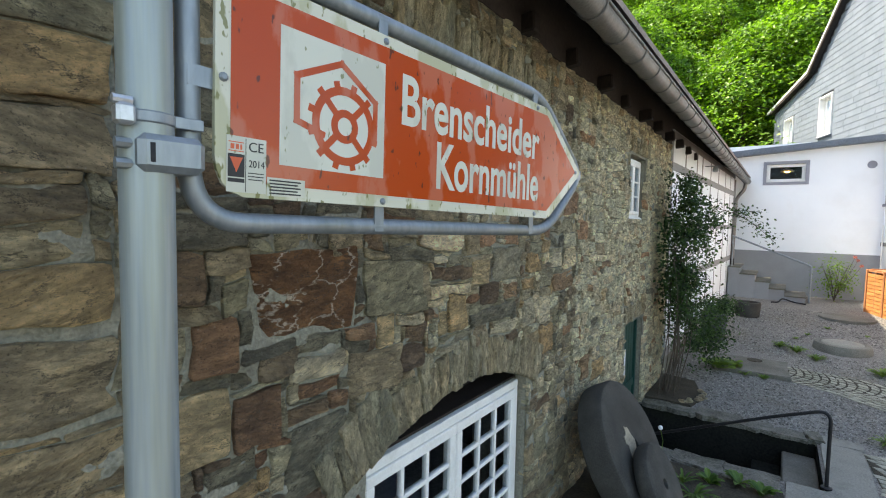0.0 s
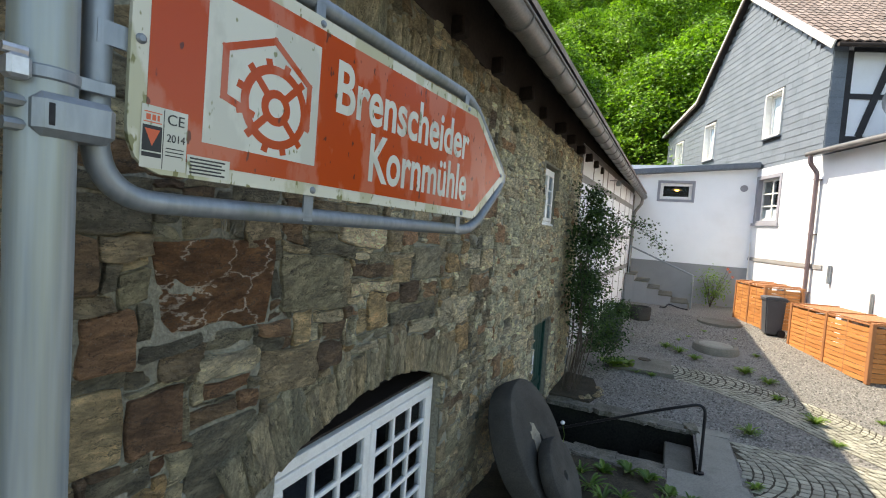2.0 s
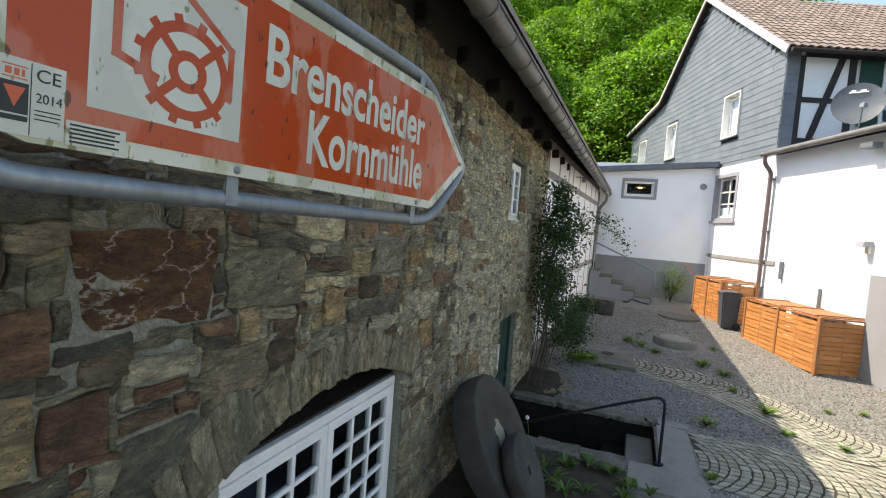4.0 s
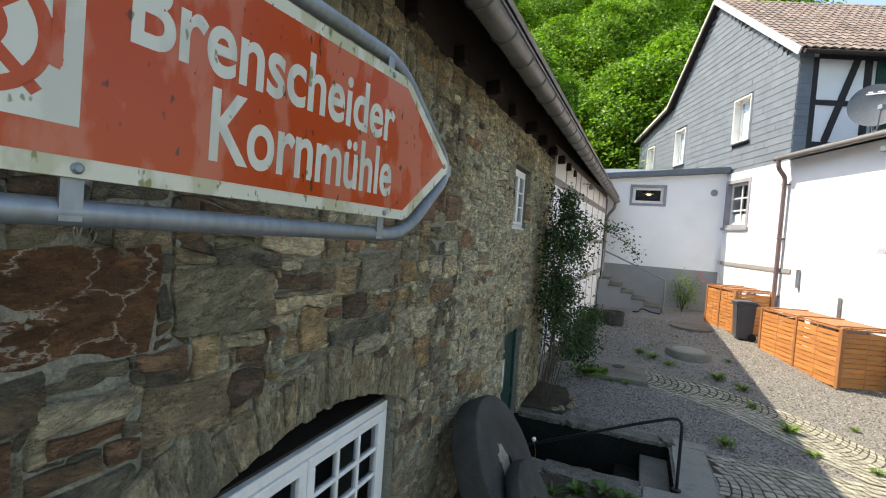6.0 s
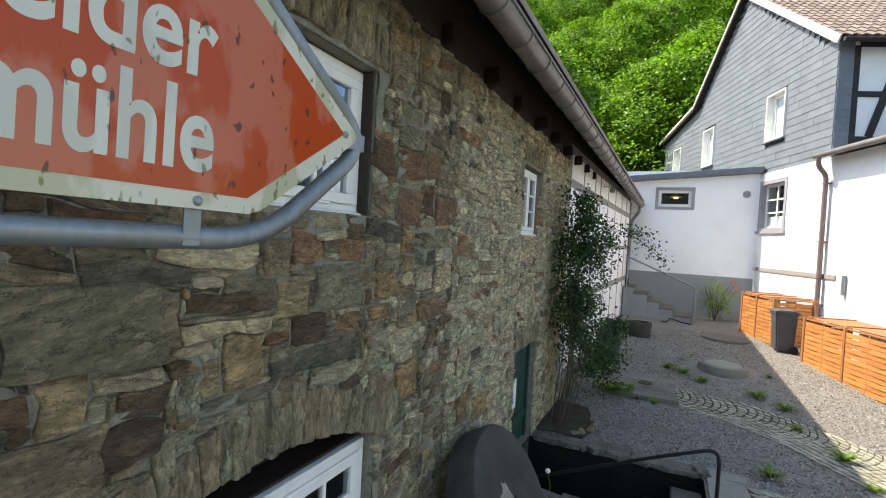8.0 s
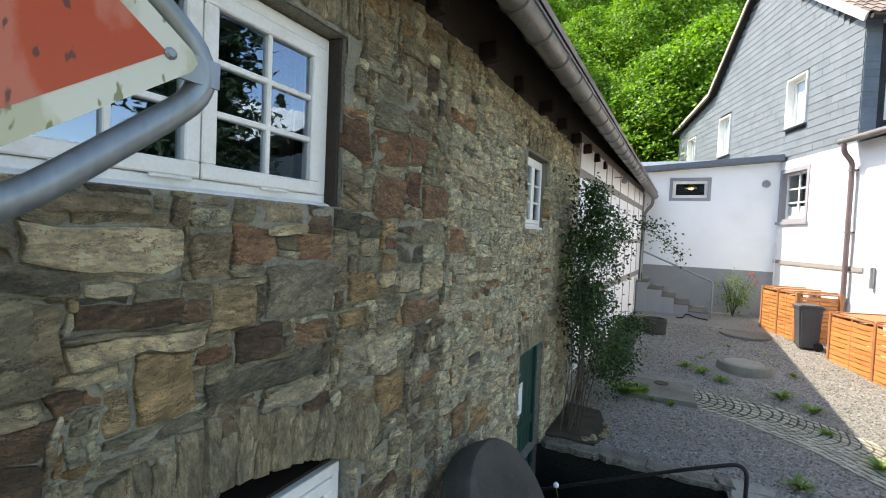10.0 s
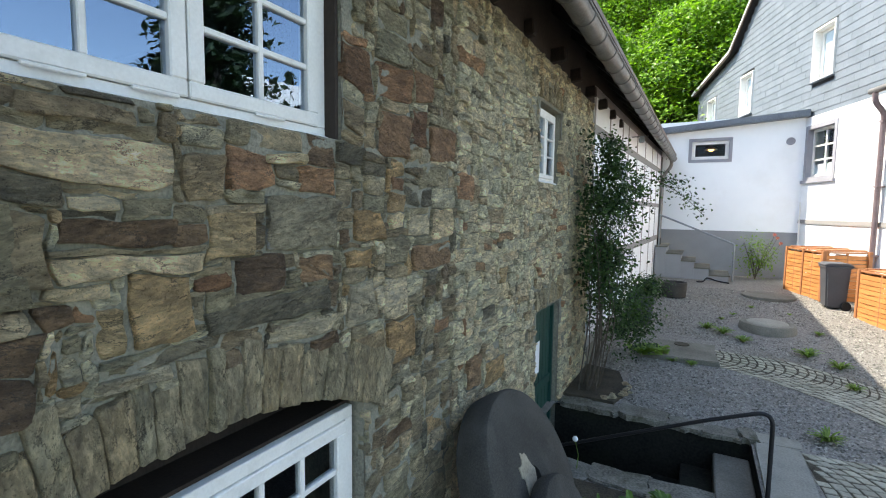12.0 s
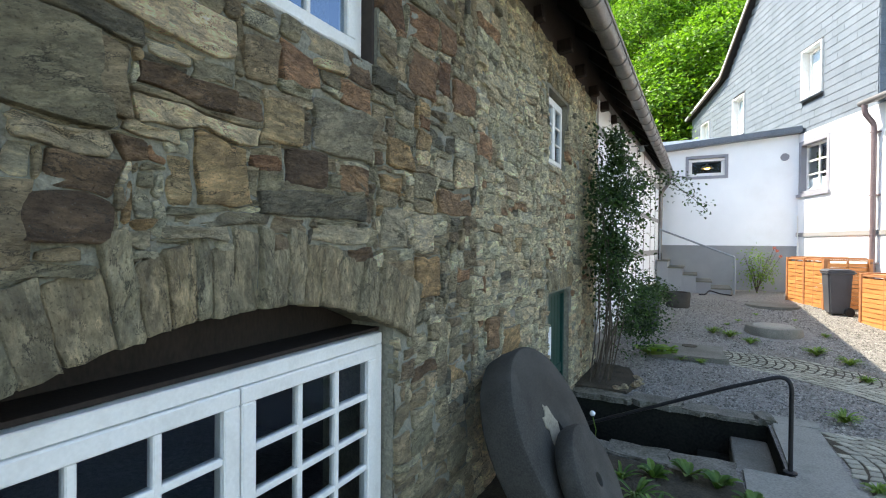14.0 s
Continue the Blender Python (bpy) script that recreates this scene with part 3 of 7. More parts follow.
def leaves(centres, normals, sizes, rng, ratio=0.55):
    """Many small folded leaves: verts and faces."""
    n = len(centres)
    a = rng.normal(size=(n, 3))
    a -= normals * (a * normals).sum(1, keepdims=True)
    a /= np.linalg.norm(a, axis=1, keepdims=True) + 1e-9
    b = np.cross(normals, a)
    s = sizes[:, None]
    v = np.stack([centres - a * s * 0.5, centres + b * s * 0.5 * ratio + normals * s * 0.08, centres + a * s * 0.5 - normals * s * 0.1, centres - b * s * 0.5 * ratio + normals * s * 0.08], 1).reshape(-1, 3)
    k = np.arange(n)[:, None] * 4
    f = np.concatenate([k + np.array([[0, 1, 2]]), k + np.array([[0, 2, 3]])], 0)
    return v, f


def unit(v):
    return v / (np.linalg.norm(v, axis=1, keepdims=True) + 1e-9)


# ---- ground ----
def ground_height(x, y):
    z = float(np.interp(y, [9, 14, 17], [-0.15, 0.25, 0.32]))
    if y > 25:
        z += ((y - 25) * 0.7 if y < 95 else 49.0) * float(np.interp(x, [15, 30], [1.0, 0.0]))
    return z


PIT = (-1.45, 0.45, 5.42, 6.62)
PIT_FLOOR = -1.05


def build_ground():
    xs = sorted({-400, -150, -60, -30, -15, -6, -3, PIT[0], -0.9, -0.3, 0.1, PIT[1], 0.8, 1.5, 2.5, 4, 6, 9, 15, 30, 60, 150, 400})
    ys = sorted({-400, -150, -60, -20, -8, -3, 0, 2, 4, 5, PIT[2], 6, PIT[3], 7.5, 9, 10, 11, 12, 13, 14, 15.5, 17, 20, 25, 30, 40, 55, 75, 95, 150, 400})
    bm = bmesh.new()
    grid = {(i, j): bm.verts.new((x, y, ground_height(x, y))) for i, x in enumerate(xs) for j, y in enumerate(ys)}
    for i in range(len(xs) - 1):
        for j in range(len(ys) - 1):
            cx, cy = (xs[i] + xs[i + 1]) / 2, (ys[j] + ys[j + 1]) / 2
            if PIT[0] < cx < PIT[1] and PIT[2] < cy < PIT[3]:
                continue
            f = bm.faces.new((grid[i, j], grid[i + 1, j], grid[i + 1, j + 1], grid[i, j + 1]))
            f.material_index = 1 if cy > 22 or abs(cx) > 20 or cy < -8 else 0
    ob = solid("ground", bm, GRAVEL, "grey gravel yard rising gently to a wooded slope", "ground", "structure")
    ob.data.materials.append(FOREST_FLOOR)
    return ob


ground = build_ground()

# ---- mill: openings (y0, y1, z0, z1) in the stone wall ----
WALL_X = -1.45
UPPER = (1.68, 2.95, 2.34, 3.09)
LOWER = (1.46, 3.10, 0.05, 1.36)
SMALL = (5.72, 6.46, 2.31, 3.08)
DOOR = (5.78, 6.64, PIT_FLOOR, 1.05)
OPENINGS = (UPPER, LOWER, SMALL, DOOR)
STONE_END = 8.10
EAVE_Z = 3.45

mill = solid("wall_mill", wall_sheet((-3.0, STONE_END), (-1.3, 3.95), OPENINGS, WALL_X - 0.004, WALL_X - 0.45), MORTAR, "rubble stone wall of an old mill with flush mortar", "wall", "structure")
# Inner shell in the shade-dark tone, so the mill windows look into darkness.
wall_back = solid("wall_mill_rear", boxes((-7.4, -7.0, -3.0, 16.4, -1.3, 3.9), (-7.0, -1.9, -3.0, -2.6, -1.3, 3.9), (-7.0, -1.5, 16.0, 16.4, -1.3, 3.9), (-7.0, -1.9, 4.2, 4.4, -1.3, 3.9)), ROOM_SHADE, "plain inner walls of the mill", "wall", "structure")
floor_in = solid("floor_mill", boxes((-7.0, -1.9, -2.6, 16.0, 1.62, 1.74), (-7.0, -1.9, -2.6, 16.0, -1.3, -1.2)), ROOM_SHADE, "inner floors of the mill, room shade painted dark", "floor", "structure")
ceil_in = solid("ceiling_mill", boxes((-7.0, -1.9, -2.6, 16.0, 3.6, 3.7)), ROOM_SHADE, "inner ceiling of the mill, room shade painted dark", "ceiling", "structure")


def arch_z(y):
    """Underside of the arch over the lower window."""
    k = (y - 2.30) / 0.82
    return 1.325 - 0.20 * k * k if k > 0 else 1.325 - 0.17 * k * k


def build_arch_fill():
    n = 14
    ys = [LOWER[0] - 0.02 + (LOWER[1] - LOWER[0] + 0.04) * k / n for k in range(n + 1)]
    bm = bmesh.new()
    prism(bm, [(y, arch_z(y) + 0.015) for y in ys] + [(ys[-1], 1.42), (ys[0], 1.42)], WALL_X - 0.008, WALL_X - 0.40)
    return part("arch_filling", bm, MORTAR, mill)


build_arch_fill()


def window(name, y0, y1, z0, z1, x, sashes, cols, rows, label, bar=0.02, sash=0.05, frame_w=0.05, sill=True, depth=0.07, glass=GLASS):
    """A casement window in the mill wall: frame, sashes with glazing bars, panes, sill."""
    root = group_root(name, pose(x, 0, 0), label, "window", "structure")
    bm = bmesh.new()
    for r in ((y0, y1, z0, z0 + frame_w), (y0, y1, z1 - frame_w, z1), (y0, y0 + frame_w, z0 + frame_w, z1 - frame_w), (y1 - frame_w, y1, z0 + frame_w, z1 - frame_w)):
        box(bm, -depth, 0, *r, bevel=0.004)
    part("window_frame", bm, PAINT_WHITE, root)
    if sill:
        bm = bmesh.new()
        prism(bm, [(0.0, z0 + 0.02), (0.035, z0 + 0.008), (0.04, z0 - 0.012), (0.0, z0 - 0.015)], y0 + 0.01, y1 - 0.01, "y")
        part("window_sill", bm, PAINT_WHITE, root)
    iy0, iy1, iz0, iz1 = y0 + frame_w, y1 - frame_w, z0 + frame_w, z1 - frame_w
    w = (iy1 - iy0) / sashes
    for s in range(sashes):
        a, b = iy0 + w * s + 0.003, iy0 + w * (s + 1) - 0.003
        bm = bmesh.new()
        for r in ((a, b, iz0 + 0.002, iz0 + sash), (a, b, iz1 - sash, iz1 - 0.002), (a, a + sash, iz0 + sash, iz1 - sash), (b - sash, b, iz0 + sash, iz1 - sash)):
            box(bm, -0.045, 0.012, *r, bevel=0.005)
        leaf = part("sash", bm, PAINT_WHITE, root)
        ga, gb, g0, g1 = a + sash, b - sash, iz0 + sash, iz1 - sash
        for c in range(1, cols):
            y = ga + (gb - ga) * c / cols
            part("glazing_bar", boxes((-0.03, 0.006, y - bar / 2, y + bar / 2, g0, g1), bevel=0.004), PAINT_WHITE, leaf)
        for r in range(1, rows):
            z = g0 + (g1 - g0) * r / rows
            part("glazing_bar", boxes((-0.031, 0.005, ga, gb, z - bar / 2, z + bar / 2), bevel=0.004), PAINT_WHITE, leaf)
        for c in range(cols):
            for r in range(rows):
                ya, yb = ga + (gb - ga) * c / cols, ga + (gb - ga) * (c + 1) / cols
                za, zb = g0 + (g1 - g0) * r / rows, g0 + (g1 - g0) * (r + 1) / rows
                p = glazed(part("pane", boxes((-0.016, -0.012, ya, yb, za, zb)), glass, leaf), (1, 0, 0))
                p.visible_shadow = False
    return root


window_1 = window("window_1", UPPER[0] + 0.005, UPPER[1] - 0.02, UPPER[2], UPPER[3] - 0.01, WALL_X - 0.075, 2, 2, 3, "white-painted wooden casement window with small panes", bar=0.022, sash=0.055)
for y in (1.95, 2.2, 2.62):
    part("drip_catch", boxes((0.012, 0.022, y - 0.07, y + 0.07, UPPER[2] + 0.04, UPPER[2] + 0.052), bevel=0.003), PAINT_WHITE, window_1)
# Dark strip on the right reveal; the jamb's shadow is put into its brown.
part("jamb_board", boxes((-0.20, 0.058, UPPER[1] - 0.019, UPPER[1] - 0.001, UPPER[2] - 0.005, UPPER[3] - 0.002), bevel=0.003), EAVE_BOARD, window_1, "dark jamb board carrying the reveal's shade")
window_2 = window("window_2", LOWER[0], LOWER[1] - 0.015, LOWER[2], 1.11, WALL_X - 0.06, 2, 3, 5, "white-painted barred window under a stone arch", bar=0.026, sash=0.06, frame_w=0.055, glass=GLASS_DIM)
# Boards closing the arch recess; its shade sits in their near-black colour.
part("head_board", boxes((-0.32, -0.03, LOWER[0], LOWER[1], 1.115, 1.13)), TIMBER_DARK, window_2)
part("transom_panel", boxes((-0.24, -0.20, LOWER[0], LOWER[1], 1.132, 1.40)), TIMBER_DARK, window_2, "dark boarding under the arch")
window_3 = window("window_3", SMALL[0], SMALL[1] - 0.01, SMALL[2] + 0.02, SMALL[3] - 0.03, WALL_X - 0.055, 2, 1, 3, "small white casement window in the stone wall", bar=0.02, sash=0.045, frame_w=0.045)

door_1 = group_root("door_1", pose(WALL_X - 0.085, 0, 0), "dark green boarded door with a pinned white notice", "door", "structure")
for k in range(6):
    w = (DOOR[1] - DOOR[0] - 0.1) / 6
    part("board", boxes((-0.045, 0, DOOR[0] + 0.05 + w * k + 0.003, DOOR[0] + 0.05 + w * (k + 1) - 0.003, DOOR[2] + 0.02, DOOR[3] - 0.06), bevel=0.004), DOOR_GREEN, door_1)
part("door_frame", boxes((-0.06, 0.03, DOOR[0] + 0.002, DOOR[0] + 0.05, DOOR[2], DOOR[3] - 0.01), (-0.06, 0.03, DOOR[1] - 0.05, DOOR[1] - 0.002, DOOR[2], DOOR[3] - 0.01), (-0.06, 0.03, DOOR[0] + 0.05, DOOR[1] - 0.05, DOOR[3] - 0.06, DOOR[3] - 0.01)), DOOR_GREEN, door_1)
part("ledge", boxes((0.0, 0.02, DOOR[0] + 0.06, DOOR[1] - 0.06, 0.1, 0.2), bevel=0.004), DOOR_GREEN, door_1)
tagged(solid("notice", boxes((WALL_X - 0.084, WALL_X - 0.080, 5.98, 6.2, 0.32, 0.66)), PAPER), "white paper notice pinned to the green door", "notice")

# ---- half-timbered end of the mill ----
TW = pose(-1.43, STONE_END, 0, 0, 0, -2.0)
timber_wall = group_root("wall_timber_frame", TW, "white infill between grey-painted timber framing", "wall", "structure")
TL = 8.05
part("infill", wall_sheet((0.0, TL), (-0.3, 3.75), [(2.2, 2.62, 2.05, 2.95)], 0.0, -0.25), RENDER_WHITE, timber_wall)
for z, h in ((3.12, 0.13), (1.28, 0.13), (0.12, 0.14), (3.62, 0.12), (2.18, 0.10)):
    part("rail_beam", boxes((-0.1, 0.012, 0.0, TL, z, z + h), bevel=0.006), TIMBER_GREY, timber_wall)
for k, y in enumerate((0.04, 1.05, 2.12, 2.70, 3.75, 4.9, 6.1, 7.1, TL - 0.07)):
    part("post", boxes((-0.1, 0.007, y - 0.035, y + 0.035, 0.26, 3.62), bevel=0.006), TIMBER_GREY, timber_wall)
part("plinth", boxes((-0.25, 0.02, 0.0, TL, -0.3, 0.12)), CONCRETE, timber_wall, "rough grey plinth")
wt = part("window_panel", boxes((-0.09, -0.05, 2.2, 2.62, 2.05, 2.95)), PAINT_WHITE, timber_wall, "small white window")
for y0, y1, z0, z1 in ((2.26, 2.39, 2.1, 2.48), (2.43, 2.56, 2.1, 2.48), (2.26, 2.39, 2.52, 2.9), (2.43, 2.56, 2.52, 2.9)):
    glazed(part("pane", boxes((-0.05, -0.046, y0, y1, z0, z1)), GLASS, wt), (1, 0, 0))
end_post = part("corner_board", boxes((-0.3, 0.03, TL, TL + 0.09, -0.2, 3.6)), TIMBER_GREY, timber_wall)

# ---- mill roof, rafters, gutter ----
G0, G1 = Vector((-1.02, -3.2, 3.55)), Vector((-0.85, 16.25, 3.55))


def gutter_x(y):
    return G0.x + (G1.x - G0.x) * (y - G0.y) / (G1.y - G0.y)


roof = group_root("roof_mill", pose(0, 0, 0), "steep mill roof with dark boarded eaves", "roof", "structure")
PITCH = math.tan(radians(41))


def roof_slab(name, lift, thick, material, over):
    bm = bmesh.new()
    vs = []
    for y in (-3.2, 16.69):
        gx = gutter_x(y) + over
        for x, dz in ((gx, 0), (-4.3, 0), (-4.3, thick), (gx, thick)):
            vs.append(bm.verts.new((x, y, 3.58 + lift + (gutter_x(y) - x) * PITCH + dz)))
    for a, b in ((0, 1), (1, 2), (2, 3), (3, 0)):
        bm.faces.new((vs[a], vs[b], vs[b + 4], vs[a + 4]))
    bm.faces.new(vs[:4][::-1])
    bm.faces.new(vs[4:])
    return part(name, bm, material, roof)


roof_slab("boarding", 0.10, 0.025, TIMBER_DARK, -0.02)
roof_slab("tile_layer", 0.127, 0.05, ROOF_TILE, 0.05)
part("rear_slope", prism(bmesh.new(), [(-4.3, 6.55), (-7.6, 3.6), (-7.6, 3.75), (-4.3, 6.72)], -3.2, 16.69, "y"), ROOF_TILE, roof)
for k in range(25):
    y = -2.6 + k * 0.78
    bm = bmesh.new()
    x0 = gutter_x(y) - 0.06
    beam(bm, (x0, y, 3.60 + 0.06 * PITCH), (-2.2, y, 3.60 + (gutter_x(y) + 2.2) * PITCH), 0.1, 0.13, 0.006)
    part("rafter", bm, TIMBER_DARK, roof)
part("wall_plate", boxes((-1.62, -1.47, -3.0, 16.0, EAVE_Z + 0.0, EAVE_Z + 0.16), bevel=0.01), EAVE_BOARD, roof)
joist_rng = random.Random(8)
for k in range(25):
    y = -2.58 + k * 0.78
    drop = joist_rng.uniform(0.0, 0.05)
    bm = bmesh.new()
    beam(bm, (-1.62, y, EAVE_Z + 0.09 - drop), (-1.36 + joist_rng.uniform(0, 0.07), y, EAVE_Z + 0.11 - drop * 0.5), 0.10, 0.13, 0.012)
    part("joist_end", bm, TIMBER_DARK, roof)
part("eave_board", boxes((-1.46, -1.435, -3.0, 16.0, EAVE_Z + 0.045, EAVE_Z + 0.62)), EAVE_BOARD, roof)
fascia = bmesh.new()
beam(fascia, (gutter_x(-3.1) - 0.06, -3.1, 3.64), (gutter_x(16.2) - 0.06, 16.2, 3.64), 0.03, 0.15)
part("fascia", fascia, TIMBER_DARK, roof)

gutter = group_root("gutter", pose(0, 0, 0), "half-round weathered zinc gutter along the mill eaves", "gutter", "structure")


def gutter_trough():
    bm = bmesh.new()
    n, r = 12, 0.088
    ring = []
    for p in (G0, G1):
        outer = [bm.verts.new(p + Vector((r * math.cos(a), 0, r * math.sin(a)))) for a in (math.pi + math.pi * k / n for k in range(n + 1))]
        inner = [bm.verts.new(p + Vector(((r - 0.005) * math.cos(a), 0, (r - 0.005) * math.sin(a)))) for a in (2 * math.pi - math.pi * k / n for k in range(n + 1))]
        ring.append(outer + inner)
    for k in range(len(ring[0])):
        j = (k + 1) % len(ring[0])
        bm.faces.new((ring[0][k], ring[0][j], ring[1][j], ring[1][k]))
    bm.faces.new(ring[0])
    bm.faces.new(ring[1][::-1])
    return bm


part("trough", gutter_trough(), ZINC, gutter, smooth=True)
part("front_bead", tube(bmesh.new(), [G0 + Vector((0.09, 0, 0.0)), G1 + Vector((0.09, 0, 0.0))], 0.011, 8), ZINC, gutter)
part("end_cap", prism(bmesh.new(), [(G1.x + 0.09 * math.cos(math.pi + math.pi * k / 12), G1.z + 0.09 * math.sin(math.pi + math.pi * k / 12)) for k in range(13)], G1.y, G1.y + 0.012, "y"), ZINC, gutter)
for k in range(40):
    y = -2.3 + k * 0.465
    c = Vector((gutter_x(y), y, 3.55))
    pts = [c + Vector((0.092 * math.cos(a), 0, 0.092 * math.sin(a))) for a in (math.pi + math.pi * q / 10 for q in range(11))]
    part("bracket", tube(bmesh.new(), pts, 0.007, 6), ZINC, gutter)
downpipe = group_root("downpipe", pose(0, 0, 0), "grey zinc downpipe at the corner of the mill", "downpipe")
part("pipe", tube(bmesh.new(), bent([(-0.87, 15.9, 3.48), (-0.88, 15.92, 3.30), (-1.08, 16.02, 3.05), (-1.10, 16.02, 1.3)], 0.12), 0.045, 14), ZINC, downpipe, smooth=True)
part("foot", tube(bmesh.new(), [(-1.10, 16.02, 1.32), (-1.10, 16.02, 0.2)], 0.055, 14), IRON, downpipe, "black cast-iron foot", smooth=True)
spot = group_root("floodlight", pose(-1.14, 11.1, 3.42), "small grey floodlight on a bar below the eaves", "lamp")
part("bar", tube(bmesh.new(), [(-0.3, 0, 0.05), (0.12, 0, 0.05)], 0.01, 8), GALV, spot)
part("lamp_head", lathe(bmesh.new(), [(0.02, -0.07), (0.05, -0.06), (0.055, 0.0), (0.03, 0.05)], 16), GALV, spot, smooth=True)


# ---- finger-post sign ----
SIGN = pose(-0.668, 0.707, 0, 0, 0, -4.24)
sign_post = group_root("sign_post", SIGN, "galvanised steel sign post with clamps and a tube frame", "post")
part("pole", tube(bmesh.new(), [(-0.005, -0.420, ground_height(0, 0)), (-0.005, -0.420, 3.35)], 0.0335, 40), POLE_ZINC, sign_post, smooth=True)
Zb, Zt = 2.251, 2.662
loop = bent([(-0.012, -0.363, 3.0), (-0.012, -0.363, 2.95), (-0.012, -0.363, Zb), (-0.012, 0.74, Zb - 0.018), (-0.012, 0.985, 2.43), (-0.012, 0.68, Zt - 0.012), (-0.012, -0.35, Zt)], 0.085, 8)
part("tube_frame", tube(bmesh.new(), loop, 0.0165, 14), GALV, sign_post, smooth=True)
for z in (2.312, 2.652):
    bm = box(bmesh.new(), -0.030, 0.038, -0.442, -0.358, z + 0.004, z + 0.054, 0.009)
    clamp = part("clamp", bm, GALV, sign_post)
    part("clamp_slot", boxes((0.036, 0.0386, -0.430, -0.423, z + 0.016, z + 0.042), bevel=0.001), IRON, clamp)
    for dz in (0.014, 0.040):
        part("bolt", tube(bmesh.new(), [(0.012, -0.462, z + dz), (0.012, -0.440, z + dz)], 0.0075, 8), GALV, clamp)
    bm = lathe(bmesh.new(), [(0.0340, z + 0.068), (0.0362, z + 0.070), (0.0362, z + 0.082), (0.0340, z + 0.084)], 48, Matrix.Translation((-0.005, -0.420, 0)))
    box(bm, 0.010, 0.0145, -0.40, -0.352, z + 0.068, z + 0.084, 0.001)
    band = part("steel_band", bm, GALV, sign_post, "bright steel band")
    bm = box(bmesh.new(), 0.008, 0.032, -0.464, -0.442, z + 0.062, z + 0.088, 0.004)
    tube(bm, [(0.020, -0.466, z + 0.093), (0.020, -0.444, z + 0.093)], 0.006, 8)
    part("buckle", bm, BRIGHT_STEEL, band, "bright steel buckle")

direction_sign = group_root("direction_sign", SIGN @ pose(0, 0, 2.45, -1.0, 0, 0), "weathered red and white arrow sign to a historic mill", "sign")
SO = [(-0.335, -0.105), (-0.332, -0.125), (-0.323, -0.146), (-0.309, -0.158), (-0.290, -0.165), (0.700, -0.165), (0.722, -0.158), (0.925, -0.012), (0.932, 0.0), (0.925, 0.012), (0.700, 0.166), (0.675, 0.175), (-0.310, 0.175), (-0.335, 0.155)]
SI = [(-0.312, -0.142), (0.697, -0.142), (0.897, 0.0), (0.682, 0.152), (-0.312, 0.152)]
part("plate", prism(bmesh.new(), SO, 0.004, 0.012), SIGN_EDGE, direction_sign, "mossy off-white sign border")
part("red_field", prism(bmesh.new(), SI, 0.012, 0.0128), SIGN_RED, direction_sign, "sun-bleached red film with pale reflections painted in")
logo = part("pictogram_panel", boxes((0.0128, 0.0134, -0.231, -0.001, -0.108, 0.118)), SIGN_WHITE, direction_sign, "white square with a mill wheel pictogram")


def ring_sector(bm, cy, cz, r0, r1, x0, x1, seg=40):
    vs = []
    for r in (r0, r1):
        for x in (x0, x1):
            vs.append([bm.verts.new((x, cy + r * math.cos(2 * math.pi * k / seg), cz + r * math.sin(2 * math.pi * k / seg))) for k in range(seg)])
    a, b, c, d = vs
    for k in range(seg):
        j = (k + 1) % seg
        bm.faces.new((b[k], b[j], d[j], d[k]))
        bm.faces.new((c[k], c[j], d[j], d[k]))
        bm.faces.new((a[k], a[j], b[j], b[k]))
    return bm


CY, CZ = -0.099, -0.023
bm = ring_sector(bmesh.new(), CY, CZ, 0.056, 0.071, 0.0134, 0.0139)
ring_sector(bm, CY, CZ, 0.0165, 0.031, 0.0134, 0.0139, 24)
for k in range(12):
    a = 2 * math.pi * (k + 0.5) / 12
    box(bm, 0.0134, 0.0139, 0.069, 0.081, -0.0065, 0.0065, 0, Matrix.Translation((0, CY, CZ)) @ Matrix.Rotation(a, 4, "X"))
for k in range(4):
    box(bm, 0.0134, 0.01385, 0.029, 0.058, -0.0065, 0.0065, 0, Matrix.Translation((0, CY, CZ)) @ Matrix.Rotation(math.pi / 4 + k * math.pi / 2, 4, "X"))
part("wheel_emblem", bm, SIGN_RED, logo)
bm = bmesh.new()
HP = [(-0.148, -0.045), (-0.200, -0.030), (-0.200, 0.045), (-0.108, 0.088), (-0.026, 0.035), (-0.026, -0.04), (-0.036, -0.04)]
for k, (a, b) in enumerate(zip(HP, HP[1:])):
    d = Vector((b[0] - a[0], b[1] - a[1])).normalized() * 0.0055
    beam(bm, (0.01365 + 0.00005 * k, a[0] - d.x, a[1] - d.y), (0.01365 + 0.00005 * k, b[0] + d.x, b[1] + d.y), 0.0006, 0.0115)
part("house_emblem", bm, SIGN_RED, logo)


